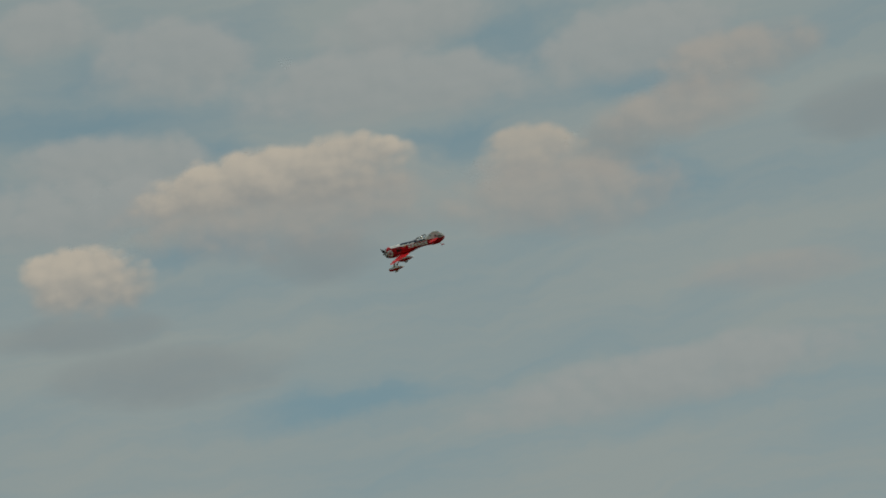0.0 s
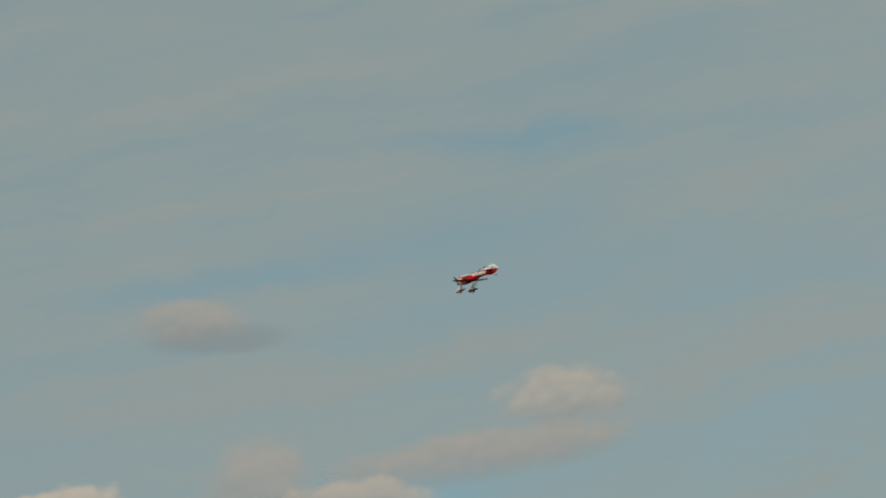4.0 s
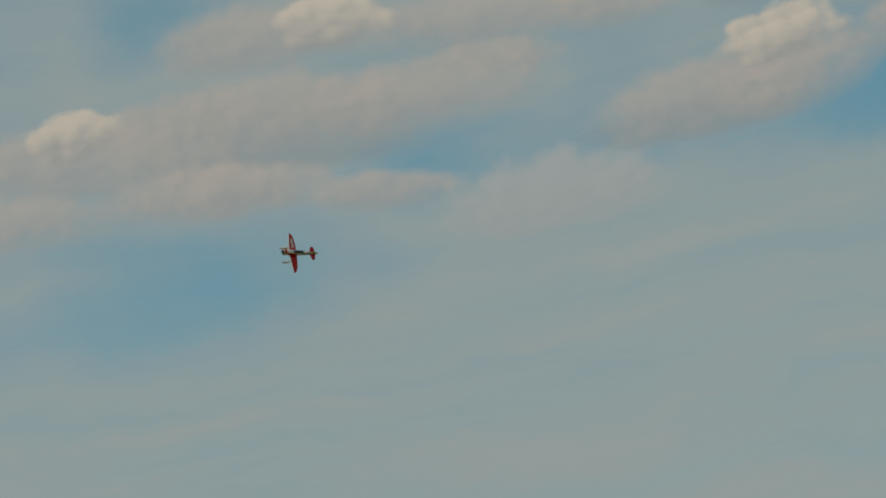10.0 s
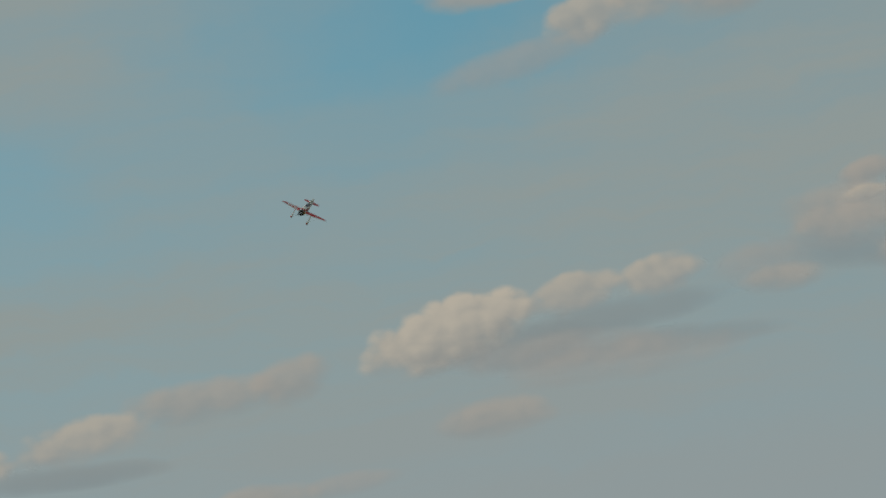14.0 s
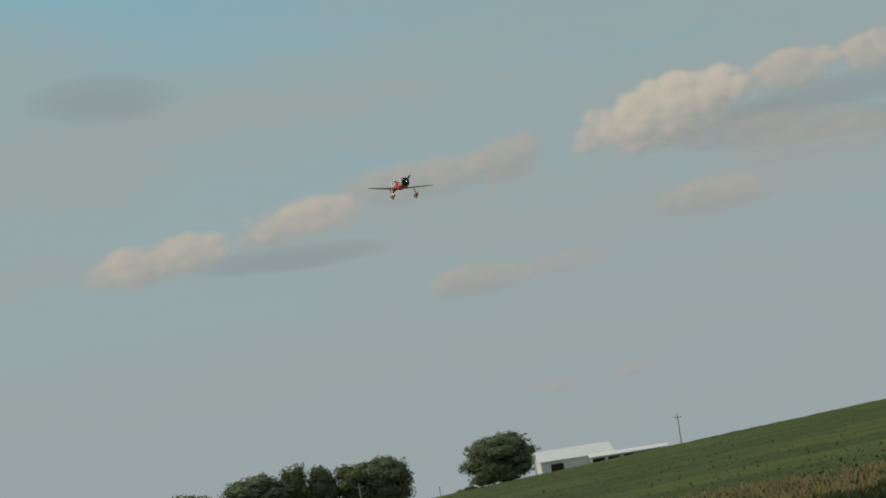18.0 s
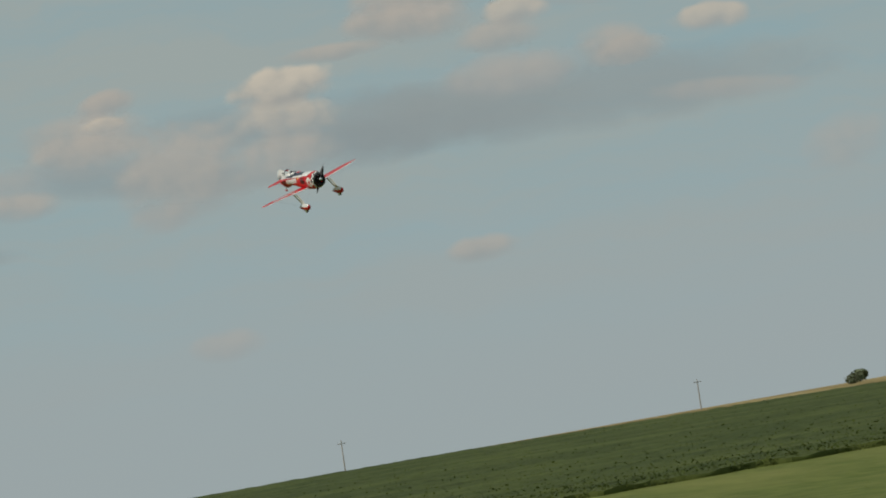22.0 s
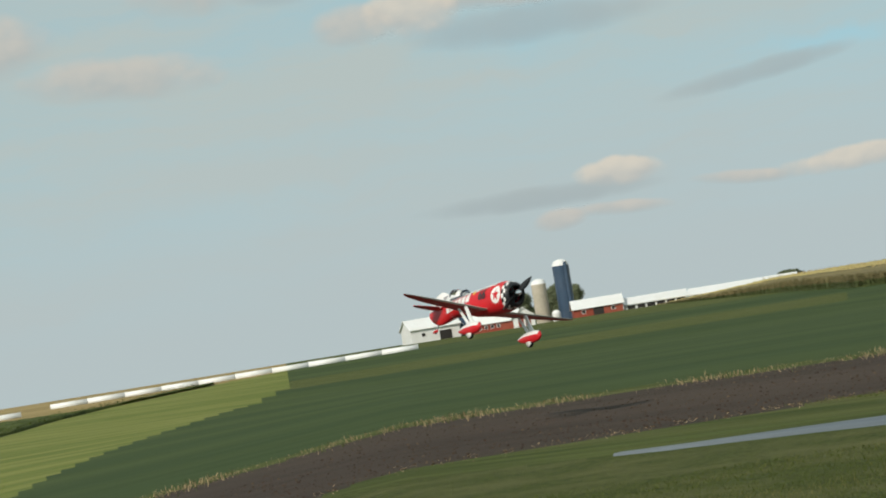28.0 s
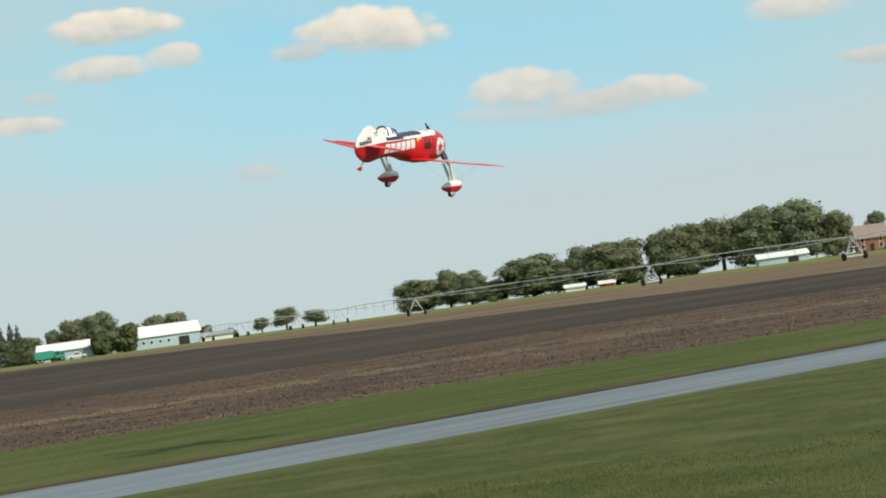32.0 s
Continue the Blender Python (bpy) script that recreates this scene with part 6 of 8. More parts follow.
# ---- farm buildings ----
def gable_house(name, label, category, turn_a, turn_b, r, wall_deg, roof_deg, wall, roof, deep=11.0, facing=0.0, doors=(), windows=(), door_mat=None, ridge="x", group=""):
    """A gabled building that spans two turns; heights in degrees; doors and windows as (place 0-1, width, height, sill) in metres on its front."""
    k = r * 0.01745
    long, wh, rh = (turn_a - turn_b) * k, wall_deg * k, roof_deg * k
    ob = thing(name, label, category, stand((turn_a + turn_b) / 2, r, facing), group)
    if ridge == "y":
        # gable towards the camera
        fx, fy = long / 2, deep / 2
        pts = [(-fx, -fy), (fx, -fy), (fx, fy), (-fx, fy)]
        bm = bmesh.new()
        lo = [bm.verts.new((x, y, -1.2)) for x, y in pts]
        hi = [bm.verts.new((x, y, wh)) for x, y in pts]
        g0, g1 = bm.verts.new((0, -fy, wh + rh)), bm.verts.new((0, fy, wh + rh))
        bm.faces.new((lo[0], lo[1], hi[1], g0, hi[0]))
        bm.faces.new((lo[2], lo[3], hi[3], g1, hi[2]))
        bm.faces.new((lo[1], lo[2], hi[2], hi[1]))
        bm.faces.new((lo[3], lo[0], hi[0], hi[3]))
        bm.faces.new((hi[0], g0, g1, hi[3]))
        bm.faces.new((g0, hi[1], hi[2], g1))
        part("wall", bm, wall, ob)
        for s in (-1, 1):
            bm = bmesh.new()
            o, e = 0.5, rh / fx * 0.5
            v = [bm.verts.new(p) for p in ((0, -fy - o, wh + rh + 0.02), (s * (fx + o), -fy - o, wh - e + 0.02), (s * (fx + o), fy + o, wh - e + 0.02), (0, fy + o, wh + rh + 0.02))]
            f = bm.faces.new(v)
            r2 = bmesh.ops.extrude_face_region(bm, geom=[f])
            bmesh.ops.translate(bm, verts=[q for q in r2["geom"] if isinstance(q, bmesh.types.BMVert)], vec=(0, 0, 0.22))
            bmesh.ops.recalc_face_normals(bm, faces=bm.faces)
            part("roof_slope", bm, roof, ob)
    else:
        fx, fy = long / 2, deep / 2
        bm = bmesh.new()
        pts = [(-fx, -fy), (fx, -fy), (fx, fy), (-fx, fy)]
        lo = [bm.verts.new((x, y, -1.2)) for x, y in pts]
        hi = [bm.verts.new((x, y, wh)) for x, y in pts]
        g0, g1 = bm.verts.new((-fx, 0, wh + rh)), bm.verts.new((fx, 0, wh + rh))
        bm.faces.new((lo[0], lo[1], hi[1], hi[0]))
        bm.faces.new((lo[2], lo[3], hi[3], hi[2]))
        bm.faces.new((lo[1], lo[2], hi[2], g1, hi[1]))
        bm.faces.new((lo[3], lo[0], hi[0], g0, hi[3]))
        bm.faces.new((hi[0], hi[1], g1, g0))
        bm.faces.new((g0, g1, hi[2], hi[3]))
        part("wall", bm, wall, ob)
        for s in (-1, 1):
            bm = bmesh.new()
            o, e = 0.5, rh / fy * 0.5
            v = [bm.verts.new(p) for p in ((-fx - o, 0, wh + rh + 0.02), (fx + o, 0, wh + rh + 0.02), (fx + o, s * (fy + o), wh - e + 0.02), (-fx - o, s * (fy + o), wh - e + 0.02))]
            f = bm.faces.new(v)
            r2 = bmesh.ops.extrude_face_region(bm, geom=[f])
            bmesh.ops.translate(bm, verts=[q for q in r2["geom"] if isinstance(q, bmesh.types.BMVert)], vec=(0, 0, 0.22))
            bmesh.ops.recalc_face_normals(bm, faces=bm.faces)
            part("roof_slope", bm, roof, ob)
    # without door_mat, a dark sheet paints the shade inside an opening
    for f, w, h, sill in doors:
        bm = bmesh.new()
        x = -fx + 2 * fx * f
        box(bm, x - w / 2, x + w / 2, -fy - 0.08, -fy + 0.05, sill, sill + h)
        part("door", bm, door_mat or M["dark"], ob)
    for f, w, h, sill in windows:
        bm = bmesh.new()
        x = -fx + 2 * fx * f
        box(bm, x - w / 2 - 0.12, x + w / 2 + 0.12, -fy - 0.06, -fy + 0.05, sill - 0.12, sill + h + 0.12)
        win = part("window", bm, M["white_metal"], ob)
        bm = bmesh.new()
        box(bm, x - w / 2, x + w / 2, -fy - 0.10, -fy - 0.04, sill, sill + h)
        part("pane", bm, M["dark"], win)
    return ob


def silo(name, label, turn, r, wide, tall, body, cap, rings=8, chute=False, cone=False, group="silos"):
    """A round silo with hoops and a domed or conical roof; angles in degrees."""
    k = r * 0.01745
    rad, h = wide * k / 2, tall * k
    dome = rad * (0.75 if not cone else 0.62)
    ob = thing(name, label, "silo", stand(turn, r), group)
    bm = bmesh.new()
    rod(bm, (0, 0, -1.2), (0, 0, h - dome), rad, rad, 28)
    part("shell", bm, body, ob, smooth=False)
    bm = bmesh.new()
    if cone:
        rod(bm, (0, 0, h - dome), (0, 0, h), rad * 1.06, 0.25, 28)
    else:
        bmesh.ops.create_uvsphere(bm, u_segments=28, v_segments=12, radius=rad * 1.02, matrix=Matrix.Translation((0, 0, h - dome)) @ Matrix.Diagonal((1, 1, 0.75, 1)))
        bmesh.ops.bisect_plane(bm, geom=bm.verts[:] + bm.edges[:] + bm.faces[:], plane_co=(0, 0, h - dome), plane_no=(0, 0, -1), clear_outer=True)
    part("roof", bm, cap, ob, smooth=not cone)
    for i in range(rings):
        z = (h - dome) * (i + 0.6) / rings
        bm = bmesh.new()
        rod(bm, (0, 0, z - 0.06), (0, 0, z + 0.06), rad + 0.05, rad + 0.05, 28)
        part("hoop", bm, body, ob)
    if chute:
        bm = bmesh.new()
        rod(bm, (rad * 0.55, -rad * 0.86, -0.8), (rad * 0.55, -rad * 0.86, h - dome * 0.5), 0.55, 0.5, 10)
        part("chute", bm, body, ob)
    return ob


W, PB, GM = M["white_metal"], M["pale_blue"], M["grey_metal"]
# left of the bean field
gable_house("barn", "long white metal barn with a pale roof", "barn", 102.97, 101.5, 800, 0.23, 0.19, W, W, 14, 8, doors=[(0.22, 3.6, 2.3, 0)])
shed = gable_house("open_shed", "low white shed with five dark open bays", "shed", 101.9, 100.35, 792, 0.10, 0.05, W, W, 8, 4, doors=[(0.10 + 0.2 * k, 3.4, 1.0, 0) for k in range(5)])
silo("grain_bin", "white round grain bin with a conical roof", 65.75, 800, 0.13, 0.12, W, W, 4, cone=True, group="grain bins")
silo("grain_bin", "weathered tan grain bin with a conical roof", 65.46, 800, 0.19, 0.16, M["stave"], M["tile_roof"], 4, cone=True, group="grain bins")


def silage_bag(turn_a, turn_b, r, high=0.85):
    """A long white plastic bag lying on the crest, in lengths."""
    ob = thing("silage_bag", "long white plastic silage bag lying on the crest", "silage bag", stand((turn_a + turn_b) / 2, r), "silage bags")
    inv = ob.matrix_basis.inverted()
    n = max(2, int((turn_a - turn_b) / 0.7))
    for i in range(n):
        a, b = turn_a + (turn_b - turn_a) * i / n, turn_a + (turn_b - turn_a) * (i + 1) / n
        bm = bmesh.new()
        p, q = inv @ spot(a, r, 0.3), inv @ spot(b, r, 0.3)
        rod(bm, p, q, high * (1 + 0.08 * (i % 2)), high, 12)
        part("bag_length", bm, W, ob, smooth=True)


silage_bag(69.75, 65.22, 655, 0.5)
silage_bag(61.6, 59.6, 712, 0.45)
silage_bag(59.5, 56.6, 690, 0.5)
silage_bag(55.0, 49.5, 640)
silage_bag(48.9, 41.4, 690)

# farm with the blue silos
gable_house("barn", "white barn with a pale metal roof", "barn", 41.62, 40.6, 812, 0.27, 0.20, W, W, 14, 12, doors=[(0.7, 3.5, 2.6, 0)], windows=[(0.25, 1.0, 1.0, 1.6)])
silo("blue_silo", "dark blue enamelled silo with a white cap", 40.35, 812, 0.31, 0.86, M["blue_silo"], W, 9)
gable_house("barn", "barn with a white roof over a low brick-red wall", "barn", 40.2, 39.3, 800, 0.17, 0.23, M["red_barn"], W, 13, -5, windows=[(0.15 + 0.14 * k, 0.8, 0.8, 0.9) for k in range(4)])
gable_house("barn_annex", "white gabled barn end with dark red doors", "barn", 39.42, 38.98, 797, 0.20, 0.18, W, W, 12, 0, doors=[(0.35, 1.5, 2.2, 0), (0.68, 1.5, 2.2, 0)], door_mat=M["red_barn"], ridge="y")
silo("concrete_silo", "pale concrete stave silo with a domed roof", 38.8, 812, 0.30, 0.90, M["stave"], W, 10)
silo("blue_silo", "tall dark blue enamelled silo with a white chute", 38.3, 815, 0.34, 1.22, M["blue_silo"], W, 14, chute=True)
silo("dome_tank", "small white domed tank beside the silos", 38.53, 798, 0.17, 0.22, W, W, 3)
gable_house("red_barn", "red wooden barn with a white roof", "barn", 38.2, 37.2, 803, 0.16, 0.17, M["red_barn"], W, 13, 3, doors=[(0.5, 3, 2.2, 0)], windows=[(0.2, 0.9, 0.8, 0.9), (0.8, 0.9, 0.8, 0.9)])
gable_house("long_barn", "long low barn with a bright white roof", "barn", 37.15, 35.9, 806, 0.09, 0.13, W, W, 15, 2, doors=[(0.1 + 0.16 * k, 2.2, 1.0, 0) for k in range(6)])
gable_house("long_barn", "long low barn with a bright white roof", "barn", 35.8, 33.65, 806, 0.08, 0.12, W, W, 15, -2, doors=[(0.08 + 0.12 * k, 2.2, 0.9, 0) for k in range(8)])
# far farms along the corn
gable_house("farmhouse", "long farmhouse with a rusty orange roof", "house", 21.5, 19.9, 815, 0.09, 0.12, M["brick"], material("rusty_orange_roof", (0.42, 0.17, 0.075), 0.8, (0.30, 0.12, 0.06), 1.5, 0.8), 12, 0, windows=[(0.1 + 0.2 * k, 1.1, 0.9, 0.3) for k in range(5)])
gable_house("dark_shed", "long low dark field shed on the skyline", "shed", 4.68, 4.28, 815, 0.11, 0.05, M["blue_silo"], M["dark"], 8)
gable_house("dark_shed", "low dark field shed with a rounded load beside it", "shed", 4.18, 3.72, 815, 0.12, 0.05, M["blue_silo"], M["dark"], 8)


def arch_barn(label, turn_a, turn_b, r, tall, openings):
    """A white barn with a rounded roof, its long round front to the camera."""
    k = r * 0.01745
    w, h = (turn_a - turn_b) * k / 2, tall * k
    ob = thing("arch_barn", label, "barn", stand((turn_a + turn_b) / 2, r), "white round-roofed barns")
    n = 20
    bm = bmesh.new()
    prof = [(-w, -1.0)] + [(-w * math.cos(math.pi * i / n), h * (0.30 + 0.70 * math.sin(math.pi * i / n) ** 0.8)) for i in range(n + 1)] + [(w, -1.0)]
    a = [bm.verts.new((x, -5, z)) for x, z in prof]
    b = [bm.verts.new((x, 5, z)) for x, z in prof]
    bm.faces.new(a)
    bm.faces.new(b[::-1])
    for i in range(len(a)):
        j = (i + 1) % len(a)
        bm.faces.new((a[j], a[i], b[i], b[j]))
    part("wall", bm, W, ob)
    bm = bmesh.new()
    rows = [[bm.verts.new((x * 1.02, y, z + 0.26)) for y in (-5.5, 5.5)] for x, z in prof[1:-1]]
    for p, q in zip(rows, rows[1:]):
        bm.faces.new((p[0], q[0], q[1], p[1]))
    bmesh.ops.solidify(bm, geom=bm.faces[:], thickness=0.18)
    part("roof", bm, W, ob, smooth=False)
    # dark sheets on the front paint the shaded inside of the openings
    for f, ww, hh in openings:
        bm = bmesh.new()
        x = -w + 2 * w * f
        box(bm, x - ww / 2, x + ww / 2, -5.08, -4.95, 0, hh)
        part("door", bm, M["dark"], ob)


arch_barn("large white barn with a rounded roof and dark openings", 3.15, 1.77, 812, 0.31, [(0.3, 1.6, 1.2), (0.45, 1.2, 0.9), (0.62, 2.2, 1.0)])
arch_barn("smaller white barn with a rounded roof", 1.75, 1.23, 812, 0.17, [(0.4, 1.4, 1.0)])
arch_barn("white barn with a rounded roof and dark doors", 1.2, 0.62, 812, 0.18, [(0.3, 1.2, 0.9), (0.7, 1.2, 0.9)])
silo("dark_silo", "dark steel silo behind white barns", 1.99, 822, 0.26, 0.64, M["blue_silo"], M["blue_silo"], 7)
silo("concrete_silo", "tan concrete stave silo", 0.64, 822, 0.22, 0.62, M["stave"], GM, 7)
silo("concrete_silo", "shorter tan concrete stave silo", 0.43, 820, 0.20, 0.52, M["stave"], GM, 6)
gable_house("barn", "low grey farm building", "barn", 0.4, -0.5, 812, 0.08, 0.05, GM, GM, 11, doors=[(0.3, 2, 0.8, 0)])
gable_house("barn", "white farm building with a pale roof", "barn", -0.6, -1.1, 812, 0.13, 0.10, W, W, 11, windows=[(0.3, 1, 0.7, 0.7), (0.7, 1, 0.7, 0.7)])
gable_house("long_barn", "long low white farm building", "barn", -1.1, -1.86, 812, 0.10, 0.05, W, W, 9)
silo("dome_tank", "small white dome on the skyline", -12.0, 815, 0.16, 0.12, W, W, 2)


def church():
    k = 820 * 0.01745
    ob = thing("church", "white church with a slender grey spire", "church", stand(-14.8, 820), "")
    bm = bmesh.new()
    box(bm, -1.6, 1.6, -1.6, 1.6, -1, 0.34 * k)
    part("tower", bm, M["concrete"], ob)
    bm = bmesh.new()
    rod(bm, (0, 0, 0.34 * k), (0, 0, 0.66 * k), 2.1, 0.05, 8)
    part("spire", bm, M["tile_roof"], ob)
    bm = bmesh.new()
    box(bm, 1.6, 9, -3, 3, -1, 0.14 * k)
    part("nave", bm, W, ob)
    for s in (-1, 1):
        bm = bmesh.new()
        v = [bm.verts.new(p) for p in ((1.6, 0, 0.24 * k), (9.3, 0, 0.24 * k), (9.3, s * 3.4, 0.135 * k), (1.6, s * 3.4, 0.135 * k))]
        bm.faces.new(v)
        bmesh.ops.solidify(bm, geom=bm.faces[:], thickness=0.2)
        part("roof_slope", bm, M["tile_roof"], ob)
    bm = bmesh.new()
    box(bm, -0.5, 0.5, -1.66, -1.5, 0.22 * k, 0.3 * k)
    part("louvre", bm, M["dark"], ob)


church()
gable_house("house", "white village house with a grey roof", "house", -15.15, -15.5, 815, 0.12, 0.1, W, M["tile_roof"], 9, windows=[(0.3, 0.9, 0.9, 0.6), (0.7, 0.9, 0.9, 0.6)])
gable_house("house", "village house with a shingle roof", "house", -13.5, -13.9, 815, 0.09, 0.1, M["brick"], M["tile_roof"], 9, windows=[(0.5, 0.9, 0.7, 0.5)])
gable_house("house", "white village house with a grey roof", "house", -17.25, -17.55, 815, 0.1, 0.08, W, M["tile_roof"], 9, windows=[(0.5, 0.9, 0.7, 0.5)])
gable_house("long_barn", "long low white barn on the skyline", "barn", -19.3, -20.7, 815, 0.07, 0.05, W, W, 12, doors=[(0.1 + 0.16 * k, 1.8, 0.7, 0) for k in range(6)])
# farm with the windbreak
gable_house("elevator_house", "white grain elevator house with a steep roof", "elevator", -35.66, -36.02, 812, 0.26, 0.22, W, W, 8, ridge="y", windows=[(0.5, 0.8, 0.8, 2.6)], doors=[(0.5, 1.6, 1.8, 0)])
for turn, w, h in ((-36.19, 0.32, 0.30), (-36.54, 0.34, 0.30), (-36.95, 0.44, 0.46)):
    silo("grain_bin", "pale steel grain bin with a conical roof", turn, 808, w, h, W, W, 6, cone=True, group="steel grain bins by the elevator")
gable_house("machine_shed", "long pale blue metal shed with a white roof", "shed", -41.3, -42.6, 812, 0.2, 0.14, PB, W, 14, -3, doors=[(0.3, 4, 2.2, 0)], windows=[(0.65, 0.9, 0.8, 1.2), (0.85, 0.9, 0.8, 1.2)])
gable_house("blue_barn", "pale blue barn with a white roof and small windows", "barn", -43.2, -44.5, 808, 0.24, 0.2, PB, W, 14, 5, doors=[(0.75, 3, 2.4, 0)], windows=[(0.12 + 0.13 * k, 0.8, 0.8, 1.3) for k in range(4)])
gable_house("low_shed", "low pale farm shed", "shed", -44.55, -45.2, 812, 0.1, 0.06, W, GM, 9)
gable_house("low_shed", "low white farm shed behind spruces", "shed", -34.9, -35.5, 838, 0.07, 0.04, W, W, 8)
gable_house("low_shed", "long white shed behind the windbreak", "shed", -37.3, -39.9, 826, 0.035, 0.02, W, W, 8)
gable_house("machine_shed", "blue-grey shed with a white gable", "shed", -55.9, -56.9, 825, 0.13, 0.09, PB, W, 12, 5, doors=[(0.7, 3, 1.5, 0)])
brick_house = gable_house("farmhouse", "brick farmhouse with a pale shingle roof", "house", -57.9, -58.5, 822, 0.28, 0.24, M["brick"], M["tile_roof"], 10, 4, doors=[(0.5, 1.1, 2.1, 0)], windows=[(0.2, 0.9, 1.2, 0.9), (0.8, 0.9, 1.2, 0.9), (0.2, 0.9, 1.0, 2.7), (0.8, 0.9, 1.0, 2.7)])
bm = bmesh.new()
box(bm, -0.4, 0.4, 0.4, 1.2, 6.0, 8.4)
part("chimney", bm, M["brick"], brick_house)
gable_house("garage", "small white garage beside the brick farmhouse", "garage", -58.6, -59.1, 820, 0.12, 0.08, W, M["tile_roof"], 8, doors=[(0.5, 2.6, 1.5, 0)])
gable_house("low_shed", "small white shed below trees", "shed", -52.0, -52.4, 835, 0.08, 0.05, W, W, 6)
gable_house("low_shed", "small red shed below trees", "shed", -52.7, -53.0, 835, 0.07, 0.05, M["red_barn"], W, 5)


def wheel_part(parent, x, y, rad, wide=0.35):
    bm = bmesh.new()
    rod(bm, (x, y - wide / 2, rad), (x, y + wide / 2, rad), rad, rad, 16)
    t = part("wheel", bm, M["tyre"], parent)
    bm = bmesh.new()
    rod(bm, (x, y - wide / 2 - 0.03, rad), (x, y + wide / 2 + 0.03, rad), rad * 0.5, rad * 0.5, 10)
    part("rim", bm, GM, t)


def grain_truck():
    ob = thing("grain_truck", "green farm truck with a high grain box", "truck", stand(-41.5, 796, 4))
    for name, b, mat in (("grain_box", (-4.2, 1.2, -1.2, 1.2, 1.1, 3.2), "green_truck"), ("cab", (1.5, 3.0, -1.1, 1.1, 0.9, 2.9), "green_truck"), ("bonnet", (3.0, 4.3, -1.0, 1.0, 0.8, 1.9), "green_truck"), ("chassis", (-4.1, 4.1, -0.5, 0.5, 0.65, 1.05), "dark")):
        bm = bmesh.new()
        box(bm, *b, bevel=0.08)
        part(name, bm, M[mat], ob)
    bm = bmesh.new()
    box(bm, 1.8, 2.8, -1.13, -1.05, 1.9, 2.6)
    part("side_window", bm, M["dark"], ob)
    for x in (-3.4, -2.2, 3.4):
        for y in (-0.95, 0.95):
            wheel_part(ob, x, y, 0.5)


def pickup():
    ob = thing("pickup", "white pickup truck parked by the shed", "pickup", stand(-42.05, 796, -6))
    for name, b in (("body", (-2.6, 2.6, -0.95, 0.95, 0.45, 1.05)), ("cab", (-0.7, 1.1, -0.85, 0.85, 1.05, 1.75))):
        bm = bmesh.new()
        box(bm, *b, bevel=0.15)
        part(name, bm, W, ob)
    bm = bmesh.new()
    box(bm, -0.5, 0.9, -0.88, -0.8, 1.15, 1.6)
    part("side_window", bm, M["dark"], ob)
    for x in (-1.7, 1.7):
        for y in (-0.85, 0.85):
            wheel_part(ob, x, y, 0.38, 0.25)


grain_truck()
pickup()


# ---- wooden power line along the bean field ----
def power_pole():
    ob = thing("utility_pole", "weathered wooden utility pole with one crossarm", "utility pole", Matrix(), "power line poles")
    bm = bmesh.new()
    rod(bm, (0, 0, -1.0), (0, 0, 8.6), 0.20, 0.13, 9)
    part("pole", bm, M["wood"], ob)
    bm = bmesh.new()
    box(bm, -1.2, 1.2, -0.2, -0.08, 7.75, 7.92)
    part("crossarm", bm, M["wood"], ob)
    for x in (-1.05, 0, 1.05):
        bm = bmesh.new()
        rod(bm, (x, -0.14 if x else 0, 7.92 if x else 8.6), (x, -0.14 if x else 0, 8.17 if x else 8.85), 0.07, 0.05, 8)
        part("insulator", bm, GM, ob)
    return ob


POLE_TURNS = [100.03, 93.74, 86.7, 79.4, 71.9, 64.9, 58.2]
pole_one = power_pole()
for i, t in enumerate(POLE_TURNS):
    m = stand(t, 800, 20)
    if i == 0:
        pole_one.matrix_basis = m
    else:
        copy_thing(pole_one, m)
copy_thing(pole_one, stand(106.6, 700, 20) @ Matrix.Diagonal((1, 1, 1.0, 1)))
for t, r, h in ((105.0, 780, 3.0), (19.6, 815, 8.0)):
    ob = thing("post", "slender pale post on the skyline", "post", stand(t, r))
    bm = bmesh.new()
    rod(bm, (0, 0, -0.8), (0, 0, h), 0.13, 0.1, 8)
    part("shaft", bm, M["white_metal"] if t < 50 else M["wood"], ob)
    bm = bmesh.new()
    box(bm, -0.25, 0.25, -0.15, 0.15, h - 0.02, h + 0.25)
    part("head", bm, GM, ob)


